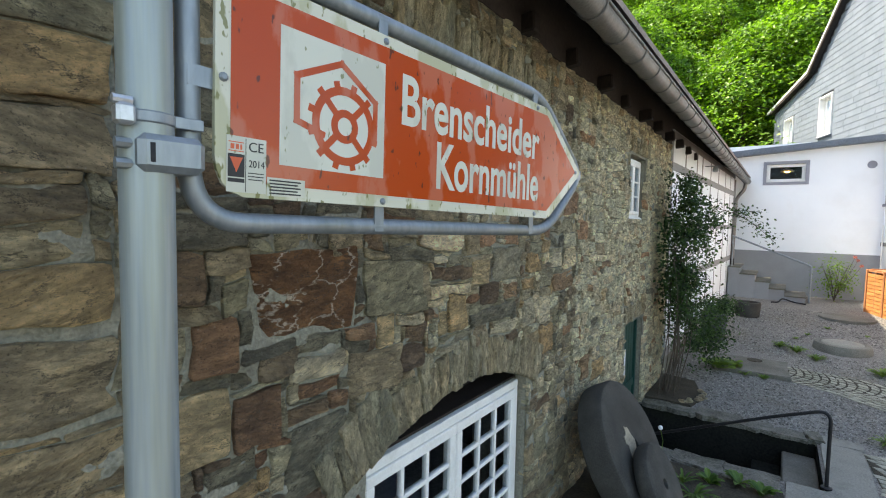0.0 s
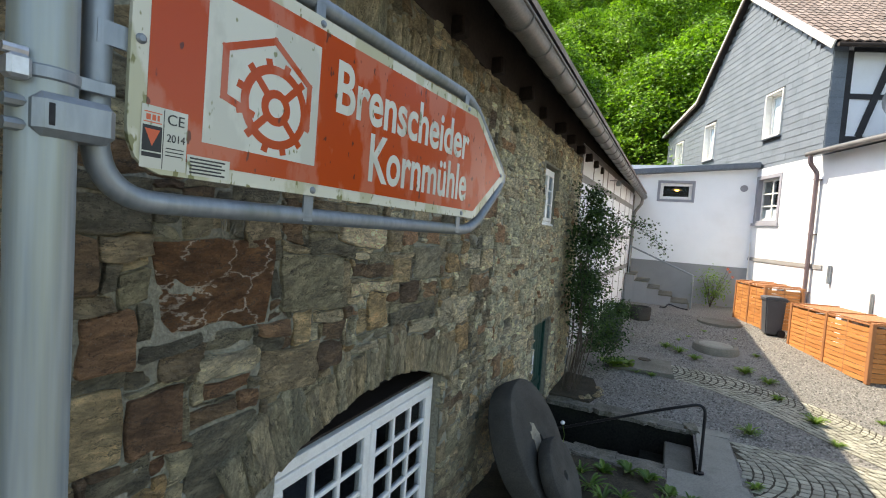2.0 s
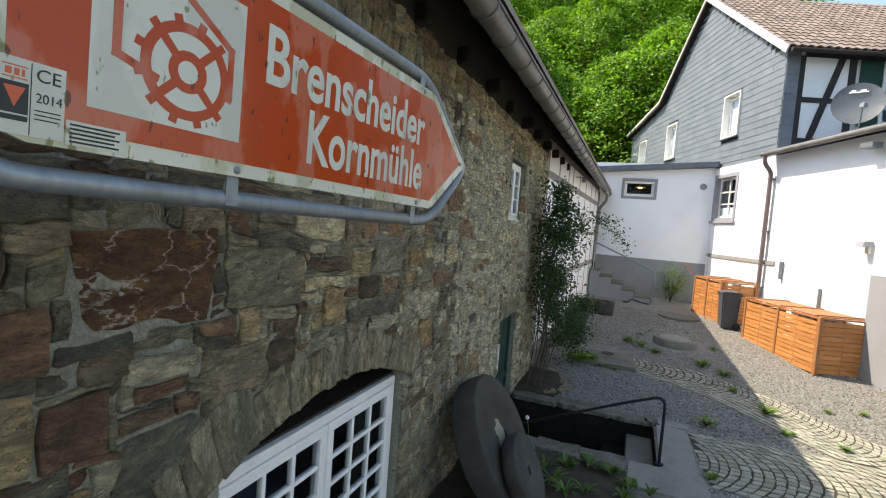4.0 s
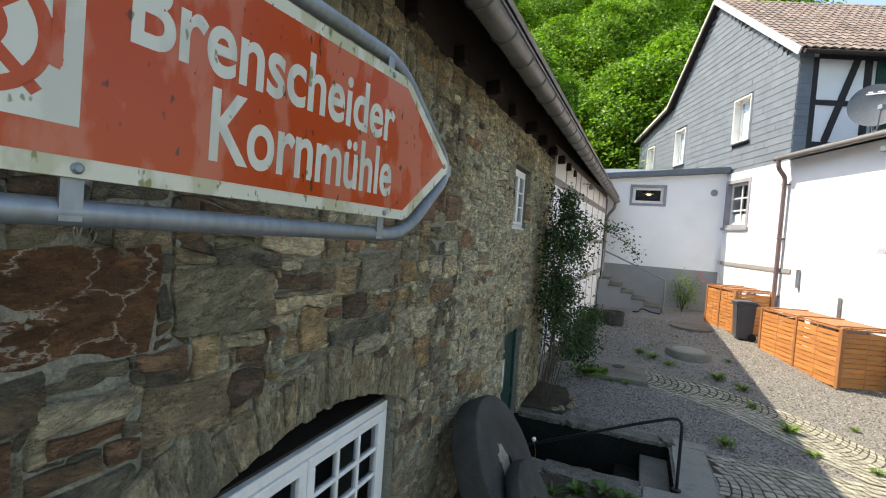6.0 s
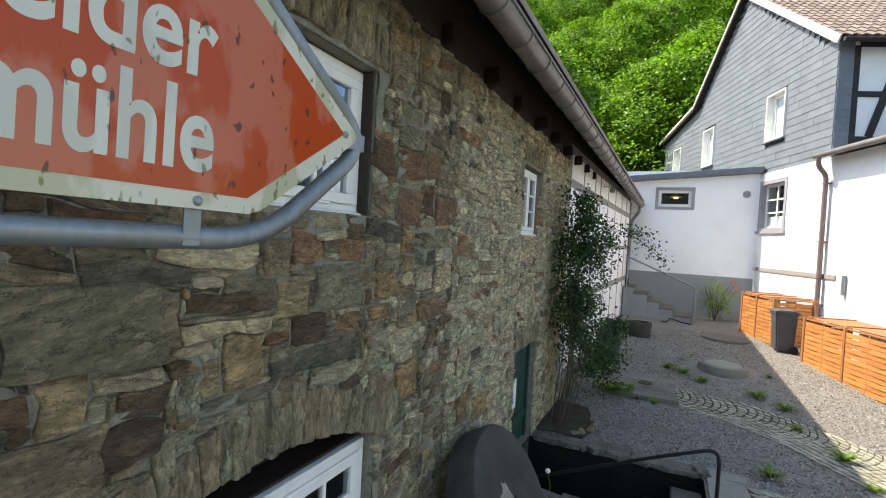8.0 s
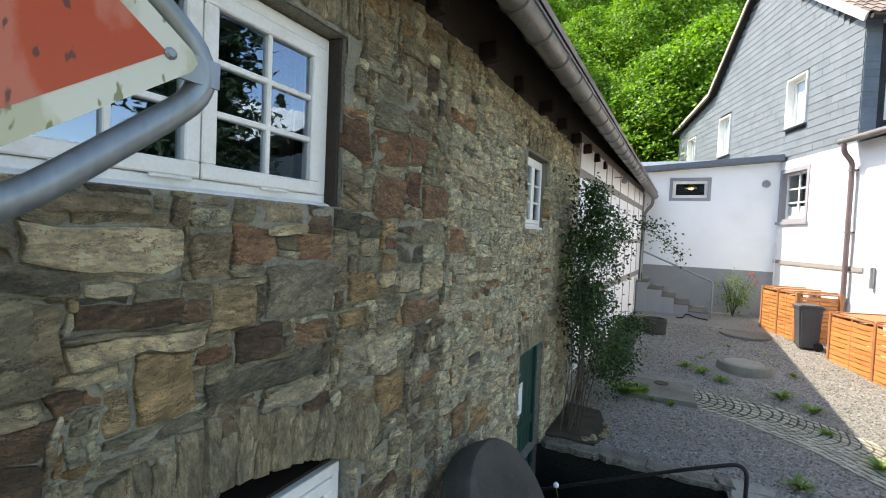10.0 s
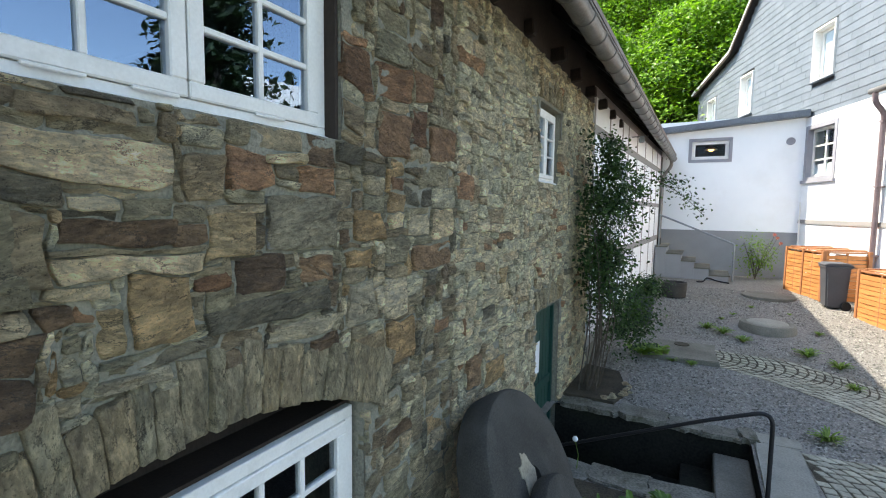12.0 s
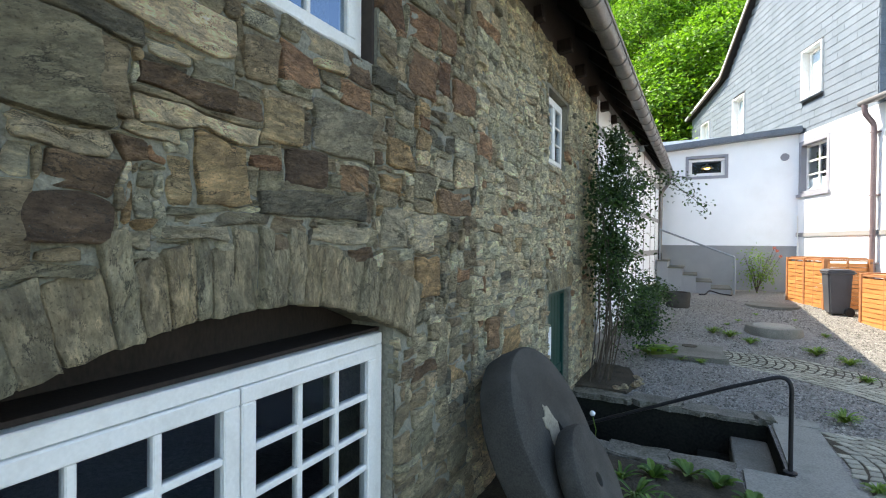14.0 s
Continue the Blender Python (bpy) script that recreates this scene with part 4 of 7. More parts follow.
def lettering(text, name, y0, y1, z0, z1, x, material, parent, bold=0.012, caps=0.7):
    """Words in the built-in font, fitted to a height and a width, as a thin mesh."""
    cu = bpy.data.curves.new(name, "FONT")
    cu.body, cu.size, cu.offset, cu.extrude = text, 1.0, bold, 0.004
    tmp = bpy.data.objects.new(name, cu)
    scene.collection.objects.link(tmp)
    me = bpy.data.meshes.new_from_object(tmp.evaluated_get(bpy.context.evaluated_depsgraph_get()))
    bpy.data.objects.remove(tmp)
    co = np.empty(len(me.vertices) * 3)
    me.vertices.foreach_get("co", co)
    co = co.reshape(-1, 3)
    lo, hi = co.min(0), co.max(0)
    out = np.empty_like(co)
    out[:, 0] = x + (co[:, 2] - lo[2]) * 0.08
    out[:, 1] = y0 + (co[:, 0] - lo[0]) / (hi[0] - lo[0]) * (y1 - y0)
    out[:, 2] = z0 + co[:, 1] / caps * (z1 - z0)
    me.vertices.foreach_set("co", out.ravel())
    me.materials.clear()
    me.materials.append(material)
    me.update()
    ob = new(name, me)
    ob.parent = parent
    return ob


lettering("Brenscheider", "lettering", 0.048, 0.636, 0.012, 0.113, 0.0128, SIGN_WHITE, direction_sign, 0.02)
lettering("Kornm\u00fchle", "lettering", 0.163, 0.638, -0.112, -0.009, 0.0128, SIGN_WHITE, direction_sign, 0.02)
sticker = part("sticker", boxes((0.0128, 0.0133, -0.318, -0.254, -0.158, -0.073)), SIGN_WHITE, direction_sign, "white approval sticker")
for b in ((0.0133, 0.0136, -0.316, -0.290, -0.135, -0.100), (0.0133, 0.0136, -0.316, -0.290, -0.143, -0.137), (0.0133, 0.0136, -0.284, -0.258, -0.128, -0.1265), (0.0133, 0.0136, -0.284, -0.258, -0.133, -0.1315), (0.0133, 0.0136, -0.284, -0.260, -0.138, -0.1365), (0.0133, 0.0136, -0.2885, -0.2875, -0.157, -0.075)):
    part("sticker_bar", boxes(b), INK, sticker)
part("sticker_triangle", prism(bmesh.new(), [(-0.313, -0.105), (-0.293, -0.105), (-0.303, -0.128)], 0.0136, 0.0139), STICKER_RED, sticker)
part("sticker_frame", boxes((0.0133, 0.0135, -0.315, -0.291, -0.083, -0.0815), (0.0133, 0.0135, -0.315, -0.291, -0.0965, -0.095), (0.0133, 0.0135, -0.312, -0.306, -0.093, -0.085), (0.0133, 0.0135, -0.304, -0.299, -0.093, -0.085), (0.0133, 0.0135, -0.297, -0.294, -0.093, -0.085)), STICKER_RED, sticker)
lettering("CE", "mark", -0.283, -0.259, -0.094, -0.079, 0.0133, INK, sticker, 0.0)
lettering("2014", "year", -0.283, -0.257, -0.118, -0.107, 0.0133, INK, sticker, 0.0)
maker = part("maker_plate", boxes((0.0128, 0.0133, -0.252, -0.182, -0.160, -0.130)), SIGN_WHITE, direction_sign, "small white maker's label")
for k in range(5):
    part("maker_bar", boxes((0.0133, 0.0136, -0.248, -0.190 - 0.006 * (k % 2), -0.136 - 0.0052 * k, -0.1335 - 0.0052 * k)), INK, maker)
for y, z in ((-0.323, 0.01), (0.0, 0.163), (0.0, -0.154), (0.62, 0.163), (0.62, -0.154), (0.90, 0.0)):
    part("rivet", lathe(bmesh.new(), [(0.007, 0.0), (0.007, 0.002), (0.004, 0.005)], 10, Matrix.Translation((0.012, y, z)) @ Matrix.Rotation(math.pi / 2, 4, "Y")), GALV, direction_sign)
for y, z0, z1 in ((0.0, -0.215, -0.15), (0.62, -0.215, -0.15), (0.0, 0.15, 0.215), (0.62, 0.15, 0.205)):
    part("holder_strap", boxes((0.0, 0.004, y - 0.012, y + 0.012, z0, z1)), GALV, direction_sign)
part("holder_strap", boxes((0.0, 0.004, 0.88, 0.965, -0.02, 0.012)), GALV, direction_sign)
part("holder_strap", boxes((0.0, 0.004, -0.37, -0.31, -0.01, 0.02)), GALV, direction_sign)

# ---- cellar stairwell beside the door ----
stairwell = group_root("stairwell", pose(0, 0, 0), "concrete cellar stairwell with worn steps, depth shade in its colour", "stairs", "structure")
# All but the top step take the tone that holds the pit's shade.
part("pit_floor", boxes((PIT[0] - 0.02, PIT[1] + 0.02, PIT[2] - 0.02, PIT[3] + 0.02, PIT_FLOOR - 0.1, PIT_FLOOR)), CONCRETE_PIT_SHADE, stairwell)
part("pit_wall", boxes((PIT[0], PIT[1], PIT[3], PIT[3] + 0.2, PIT_FLOOR, -0.17)), CONCRETE_PIT_SHADE, stairwell)
part("pit_wall", boxes((PIT[0], PIT[1], PIT[2] - 0.2, PIT[2], PIT_FLOOR, -0.17)), CONCRETE_PIT_SHADE, stairwell)
part("pit_wall", boxes((PIT[1], PIT[1] + 0.2, PIT[2] - 0.2, PIT[3] + 0.2, PIT_FLOOR, -0.19)), CONCRETE_PIT_SHADE, stairwell)
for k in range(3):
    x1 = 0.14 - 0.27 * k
    part("step", boxes((x1 - 0.28, x1, PIT[2] + 0.002, PIT[3] - 0.002, PIT_FLOOR, -0.325 - 0.185 * (k + 1)), bevel=0.012), CONCRETE_PIT_SHADE, stairwell)
part("top_step", boxes((0.14, PIT[1] - 0.002, PIT[2] + 0.002, PIT[3] - 0.002, PIT_FLOOR, -0.325), bevel=0.014), CONCRETE, stairwell)
kerb_rng = random.Random(4)


def slab(name, x0, x1, y0, y1, z0, z1, parent, material=CONCRETE, wob=0.02, seed=0):
    """A worn flat stone with an uneven outline."""
    r = random.Random(seed)
    pts = []
    for (ax, ay), (bx, by) in zip([(x0, y0), (x1, y0), (x1, y1), (x0, y1)], [(x1, y0), (x1, y1), (x0, y1), (x0, y0)]):
        for k in range(4):
            pts.append((ax + (bx - ax) * k / 4 + r.uniform(-wob, wob), ay + (by - ay) * k / 4 + r.uniform(-wob, wob)))
    bm = bmesh.new()
    prism(bm, pts, z0, z1, "z")
    top = [e for e in bm.edges if all(abs(v.co.z - z1) < 1e-5 for v in e.verts)]
    bmesh.ops.bevel(bm, geom=top, offset=0.012, segments=2, affect="EDGES")
    for v in bm.verts:
        v.co.z += r.uniform(-0.004, 0.004)
    return part(name, bm, material, parent)


coping = group_root("coping", pose(0, 0, 0), "worn flat edging stones round the stairwell", "kerb", "structure")
x = -1.42
k = 0
while x < 0.45:
    w = kerb_rng.uniform(0.28, 0.5)
    slab("coping_stone", x + 0.012, min(x + w, 0.5), 6.62 - 0.03, 6.84 + kerb_rng.uniform(-0.05, 0.07), -0.175, -0.118 + kerb_rng.uniform(-0.014, 0.014), coping, COPING, 0.03, k)
    x += w
    k += 1
x = -1.3
while x < 0.1:
    w = kerb_rng.uniform(0.3, 0.55)
    slab("coping_stone", x + 0.012, min(x + w, 0.14), 5.14 + kerb_rng.uniform(-0.03, 0.04), 5.43, -0.175, -0.125 + kerb_rng.uniform(-0.014, 0.014), coping, COPING, 0.032, k + 20)
    x += w
    k += 1
slab("landing_slab", 0.475, 0.84, 5.40, 6.62, -0.24, -0.128, coping, CONCRETE_PALE, 0.008, 61)
slab("landing_slab", 0.47, 0.86, 6.64, 6.86, -0.24, -0.13, coping, CONCRETE_PALE, 0.012, 62)
slab("landing_slab", 0.16, 0.88, 4.86, 5.385, -0.24, -0.124, coping, CONCRETE_PALE, 0.012, 63)

handrail = group_root("handrail", pose(0, 0, 0), "bent black iron handrail beside the stairwell steps", "railing")
part("rail", tube(bmesh.new(), bent([(0.462, 5.47, -0.16), (0.462, 5.47, 0.605), (0.05, 5.50, 0.43), (-1.28, 5.66, -0.22)], 0.13, 8), 0.0155, 12), IRON, handrail, smooth=True)
part("foot_plate", lathe(bmesh.new(), [(0.045, -0.128), (0.045, -0.118), (0.024, -0.112)], 16, Matrix.Translation((0.462, 5.47, 0))), IRON, handrail)

# ---- millstones ----
def millstone(name, c, r, thick, tilt, yaw, label, eye_r, dish):
    m = Matrix.Translation(c) @ Matrix.Rotation(yaw, 4, "Z") @ Matrix.Rotation(math.pi / 2 - tilt, 4, "Y")
    root = group_root(name, m, label, "millstone")
    bm = bmesh.new()
    seg = 72
    prof = [(eye_r, -thick), (r - 0.03, -thick), (r - 0.008, -thick + 0.02), (r, -thick * 0.6), (r, -0.03), (r - 0.012, -0.008), (r - 0.03, 0.0), (eye_r + 0.05, dish), (eye_r, dish - 0.01)]
    rings = []
    for pr, pz in prof:
        rings.append([bm.verts.new((pr * (1 + 0.006 * noise.noise((math.cos(a) * 3, math.sin(a) * 3, pz * 8 + r * 50))) * math.cos(a), pr * (1 + 0.006 * noise.noise((math.cos(a) * 3, math.sin(a) * 3, pz * 8 + r * 50))) * math.sin(a), pz)) for a in (2 * math.pi * q / seg for q in range(seg))])
    rings.append(rings[0])
    for a, b in zip(rings, rings[1:]):
        for q in range(seg):
            bm.faces.new((a[q], a[(q + 1) % seg], b[(q + 1) % seg], b[q]))
    part("stone_disc", bm, MILLSTONE, root, smooth=True)
    return root


big_stone = millstone("millstone", (-0.90, 4.15, 0.375), 0.565, 0.24, radians(28), 0.0, "large grey millstone leaning against the stone wall", 0.07, 0.0)
bm = bmesh.new()
pr = random.Random(8)
outline = []
for k in range(26):
    a = 2 * math.pi * k / 26
    rr = 0.055 * (1 + 0.7 * noise.noise((math.cos(a) * 1.7, math.sin(a) * 1.7, 4.0)) + pr.uniform(-0.16, 0.16))
    outline.append((rr * 2.3 * math.cos(a), rr * 1.9 * math.sin(a)))
prism(bm, outline, -0.02, 0.006, "z")
bmesh.ops.transform(bm, matrix=Matrix.Translation((-0.075, -0.10, 0)), verts=bm.verts)
part("plaster_patch", bm, PLASTER, big_stone, "flaking cream plaster over the eye")
small_stone = millstone("millstone", (-0.628, 3.99, 0.21), 0.315, 0.13, radians(28), 0.0, "small grey millstone with an eye hole, leaning on the large one", 0.04, 0.0)


# ---- annexe across the end of the yard ----
AY = 16.7
annexe = group_root("wall_annexe", pose(0, 0, 0), "white rendered annexe with a grey painted base", "wall", "structure")
AW = (-0.49, 0.58, 3.46, 4.13)
part("render", wall_sheet((-1.6, 2.19), (0.0, 4.62), [(AW[0] + 0.08, AW[1] - 0.08, AW[2] + 0.08, AW[3] - 0.08)], AY, AY + 0.3, "y"), RENDER_WHITE, annexe)
part("dado", boxes((-1.2, 2.165, AY - 0.012, AY - 0.002, 0.1, 1.55)), RENDER_GREY, annexe, "grey painted base")
bm = bmesh.new()
for r in ((AW[0], AW[1], AW[2], AW[2] + 0.08), (AW[0], AW[1], AW[3] - 0.08, AW[3]), (AW[0], AW[0] + 0.08, AW[2] + 0.08, AW[3] - 0.08), (AW[1] - 0.08, AW[1], AW[2] + 0.08, AW[3] - 0.08)):
    box(bm, r[0], r[1], AY - 0.02, AY + 0.1, r[2], r[3])
surround = part("window_surround", bm, SURROUND, annexe)
bm = bmesh.new()
a0, a1, a2, a3 = AW[0] + 0.08, AW[1] - 0.08, AW[2] + 0.08, AW[3] - 0.08
for r in ((a0, a1, a2, a2 + 0.09), (a0, a1, a3 - 0.09, a3), (a0, a0 + 0.09, a2 + 0.09, a3 - 0.09), (a1 - 0.09, a1, a2 + 0.09, a3 - 0.09)):
    box(bm, r[0] + 0.002, r[1] - 0.002, AY + 0.03, AY + 0.1, r[2] + 0.002, r[3] - 0.002, 0.006)
part("window_frame", bm, PAINT_WHITE, annexe)
p = glazed(part("pane", boxes((a0 + 0.09, a1 - 0.09, AY + 0.07, AY + 0.074, a2 + 0.09, a3 - 0.09)), GLASS_CLEAR, annexe), (0, -1, 0))
p.visible_shadow = False
# Room shade behind the annexe window, painted on its inner walls.
part("inner_walls", boxes((-1.6, 2.1, AY + 3.2, AY + 3.4, 0.0, 4.6), (-1.6, -1.4, AY + 0.3, AY + 3.2, 0, 4.6), (2.0, 2.15, AY + 0.3, AY + 3.2, 0, 4.6), (-1.4, 2.0, AY + 0.3, AY + 3.2, 2.3, 2.4)), ROOM_SHADE, annexe)
lamp_in = group_root("pendant_lamp", pose(0.08, AY + 1.6, 3.98), "glowing brass pendant lamp behind the annexe window", "lamp")
part("shade", lathe(bmesh.new(), [(0.015, 0.16), (0.03, 0.12), (0.17, 0.03), (0.18, 0.0), (0.16, 0.01), (0.02, 0.1)], 20), PLASTER, lamp_in)
part("bulb", lathe(bmesh.new(), [(0.02, 0.06), (0.07, 0.03), (0.075, 0.0), (0.04, -0.03)], 14), LAMP_GLOW, lamp_in)
part("cord", tube(bmesh.new(), [(0, 0, 0.15), (0, 0, 0.5)], 0.006, 6), IRON, lamp_in)
roof_annexe = group_root("roof_annexe", pose(0, 0, 0), "flat annexe roof edged with blue-grey flashing", "roof", "structure")
bm = bmesh.new()
prism(bm, [(-1.5, 4.27), (2.22, 4.53), (2.22, 4.70), (-1.5, 4.44)], AY - 0.22, AY + 3.5, "y")
part("roof_deck", bm, FLASHING, roof_annexe)
bm = bmesh.new()
prism(bm, [(-1.5, 4.30), (2.22, 4.56), (2.22, 4.66), (-1.5, 4.40)], AY - 0.236, AY - 0.222, "y")
part("drip_edge", bm, FLASHING, roof_annexe)
vent = solid("wall_vent", lathe(bmesh.new(), [(0.10, 0.0), (0.10, 0.015), (0.085, 0.02), (0.08, 0.012)], 24, Matrix.Translation((1.88, AY, 3.94)) @ Matrix.Rotation(math.pi / 2, 4, "X")), SURROUND, "round grey vent cover on the white annexe wall", "vent")

# ---- steps at the annexe ----
steps = group_root("steps", pose(0, 0, 0), "grey concrete steps along the annexe wall", "stairs", "structure")
for k, (x0, x1, z) in enumerate(((0.17, 0.62, 0.43), (-0.18, 0.17, 0.60), (-0.50, -0.18, 0.77), (-0.87, -0.50, 0.95), (-1.14, -0.87, 1.13))):
    st = part("step", boxes((x0, x1, 15.42, 16.66, 0.05, z - 0.03), bevel=0.006), RENDER_GREY, steps)
    part("tread", boxes((x0 - 0.0, x1 + 0.03, 15.40, 16.66, z - 0.029, z + 0.006), bevel=0.006), CONCRETE, st, "pale stone tread")
rail2 = group_root("stair_rail", pose(0, 0, 0), "thin grey steel handrail beside the annexe steps", "railing")
part("rail", tube(bmesh.new(), bent([(0.70, 15.45, 0.25), (0.70, 15.45, 1.25), (-1.10, 15.45, 1.99)], 0.04, 4), 0.024, 10), GALV, rail2, smooth=True)
part("post", tube(bmesh.new(), [(-1.06, 15.45, 1.1), (-1.06, 15.45, 1.97)], 0.018, 10), GALV, rail2, smooth=True)
trough = solid("stone_tub", lathe(bmesh.new(), [(0.22, 0.0), (0.24, 0.02), (0.26, 0.30), (0.25, 0.34), (0.20, 0.34), (0.19, 0.28)], 28, Matrix.Translation((-0.53, 13.0, ground_height(0, 13.0) - 0.01))), MILLSTONE, "low round dark stone tub before the steps", "tub", smooth=True)
hose = solid("hose", tube(bmesh.new(), bent([(-0.1, 14.95, 0.29), (0.05, 14.9, 0.30), (0.12, 15.1, 0.40), (0.35, 15.0, 0.33), (0.62, 15.0, 0.30)], 0.1, 5), 0.018, 8), IRON, "black hose lying at the foot of the steps", "hose", smooth=True)

# ---- slate-hung house ----
HOUSE = pose(2.175, AY, 0, 0, 0, 19)
house = group_root("house", HOUSE, "white house with a slate-hung gable and brown tiled roof", "house")
CR = -2.72
FAR = 8.1
HW = (-1.30, -0.06, 2.88, 4.28)
part("ground_storey", wall_sheet((-6.2, FAR), (-0.2, 4.50), [(HW[0] + 0.09, HW[1] - 0.09, HW[2] + 0.09, HW[3] - 0.09)], 0.0, 0.35), RENDER_WHITE, house, "white rendered wall")
GW = ((-0.92, -0.05, 5.36, 6.66), (3.18, 4.05, 5.27, 6.62), (6.12, 6.95, 5.35, 6.47))
KINK, APEX, EAVR, EAVL = (4.75, 7.62), (1.50, 10.25), (CR, 7.16), (FAR, 7.00)
slate = part("slate_wall", wall_sheet((CR, FAR), (4.46, 7.0), [(g[0] + 0.03, g[1] - 0.03, g[2] + 0.03, g[3] - 0.03) for g in GW], 0.06, 0.30), TIMBER_BLACK, house)
bm = bmesh.new()
prism(bm, [(CR + 0.02, 7.0), (FAR - 0.02, 7.0), KINK, APEX, (CR + 0.02, 7.12)], 0.06, 0.3)
part("gable", bm, TIMBER_BLACK, house)


def gable_top(y):
    pts = sorted([EAVR, APEX, KINK, EAVL])
    return float(np.interp(y, [p[0] for p in pts], [p[1] for p in pts]))


def build_slates():
    """Overlapping courses of slates; the nearest ones single pieces, the rest joined."""
    rng = random.Random(21)
    rest_v, rest_f, near = [], [], 0
    row, z = 0, 4.44
    while z < 10.2:
        h = 0.19
        y = CR - 0.02 + (0.17 if row % 2 else 0.0) - 0.34
        while y < FAR:
            w = 0.42 + rng.uniform(-0.02, 0.02)
            y0, y1 = max(y, CR - 0.012), min(y + w - 0.004, FAR)
            y += w
            ym = (y0 + y1) / 2
            if y1 - y0 < 0.05:
                continue
            cap = min(gable_top(y0 + 0.01), gable_top(y1 - 0.01)) - 0.02
            z1 = min(z + h + 0.05, cap)
            if z1 - z < 0.06:
                continue
            cut = False
            for g in GW:
                if g[0] < y1 and y0 < g[1] and g[2] < z1 and z < g[3]:
                    if y0 < g[0] < y1 - 0.0:
                        y1 = g[0]
                    elif y0 < g[1] < y1:
                        y0 = g[1]
                    else:
                        cut = True
            if cut or y1 - y0 < 0.04:
                continue
            o = rng.uniform(0, 0.004)
            vs = [(0.036 - o, y0, z), (0.036 - o, y1, z), (0.047 - o * 0.3, y1, z1), (0.047 - o * 0.3, y0, z1), (0.058, y0, z), (0.058, y1, z), (0.058, y1, z1), (0.058, y0, z1)]
            fs = [(0, 1, 2, 3), (0, 4, 5, 1), (1, 5, 6, 2), (3, 2, 6, 7), (0, 3, 7, 4)]
            if ym < 1.3 and z < 6.95 and near < 290:
                ob = raw_mesh("slate", vs, fs, SLATE)
                ob.parent = slate
                near += 1
            else:
                k = len(rest_v)
                rest_v.extend(vs)
                rest_f.extend([tuple(i + k for i in f) for f in fs])
        z += h
        row += 1
    ob = raw_mesh("slates", rest_v, rest_f, SLATE)
    ob.parent = slate
    tagged(ob, "overlapping blue-grey slates", kind="stuff")


def house_window(y0, y1, z0, z1, x_out, x_in, cols, rows, surround_mat, name="window", rim=0.10):
    w = part(name, bmesh_frame(y0, y1, z0, z1, rim, x_out, x_in), surround_mat, house)
    a, b, c, d = y0 + rim, y1 - rim, z0 + rim, z1 - rim
    part("frame", bmesh_frame(a, b, c, d, 0.07, x_in - 0.07, x_in - 0.01), PAINT_WHITE, w)
    ga, gb, gc, gd = a + 0.07, b - 0.07, c + 0.07, d - 0.07
    for k in range(1, cols):
        y = ga + (gb - ga) * k / cols
        part("glazing_bar", boxes((x_in - 0.06, x_in - 0.02, y - 0.025, y + 0.025, gc, gd)), PAINT_WHITE, w)
    for k in range(1, rows):
        z = gc + (gd - gc) * k / rows
        part("glazing_bar", boxes((x_in - 0.058, x_in - 0.022, ga, gb, z - 0.02, z + 0.02)), PAINT_WHITE, w)
    glazed(part("pane", boxes((x_in - 0.042, x_in - 0.038, ga, gb, gc, gd)), GLASS_CLEAR, w), (-1, 0, 0)).visible_shadow = False
    # dark sheet standing for the unlit room behind the pane
    part("backing", boxes((x_in + 0.3, x_in + 0.32, a, b, c, d)), ROOM_SHADE, w)
    return w


def bmesh_frame(y0, y1, z0, z1, t, xa, xb):
    bm = bmesh.new()
    for r in ((y0, y1, z0, z0 + t), (y0, y1, z1 - t, z1), (y0, y0 + t, z0 + t, z1 - t), (y1 - t, y1, z0 + t, z1 - t)):
        box(bm, xa, xb, *r)
    return bm


for g in GW:
    w = house_window(*g, -0.01, 0.24, 1, 1, PAINT_WHITE, rim=0.04)
    part("window_sill", boxes((-0.05, 0.1, g[0] - 0.03, g[1] + 0.03, g[2] - 0.025, g[2] + 0.005)), FLASHING, w)
    # white sheet added behind the glass in place of the bright sky reflection
    part("curtain", boxes((0.225, 0.229, g[0] + 0.08, g[1] - 0.08, g[2] + 0.08, g[3] - 0.08)), PAPER, w, "white sheet standing for bright reflections in the panes")
hw = house_window(*HW, -0.02, 0.18, 2, 3, SURROUND)
part("window_sill", boxes((-0.06, 0.06, HW[0] - 0.04, HW[1] + 0.04, HW[2] - 0.05, HW[2] + 0.02)), SURROUND, hw)
# Pale lower sheet, added for the light mirrored in these panes.
part("curtain", boxes((0.165, 0.169, HW[0] + 0.1, HW[1] - 0.1, HW[2] + 0.1, HW[2] + 0.42)), PAPER, hw, "pale half sheet standing for reflections in the panes")
part("string_course", boxes((-0.03, -0.002, -3.25, 0.0, 1.80, 1.90)), TIMBER_GREY, house, "grey string course")
# roof slopes over the gable
bm = bmesh.new()
DEPTH = 9.0
for (ay, az), (by, bz) in ((EAVR, APEX), (APEX, KINK), (KINK, EAVL)):
    d = Vector((0, by - ay, bz - az)).normalized()
    if (ay, az) == EAVR:
        ay, az = ay - d.y * 0.35, az - d.z * 0.35
    if (by, bz) == EAVL:
        by, bz = by + d.y * 0.3, bz + d.z * 0.3
    prism(bm, [(ay, az + 0.02), (by, bz + 0.02), (by, bz + 0.12), (ay, az + 0.12)], -0.12, DEPTH)
roof_house = part("roof", bm, TIMBER_BLACK, house, "brown pantile roof")
verge = bmesh.new()
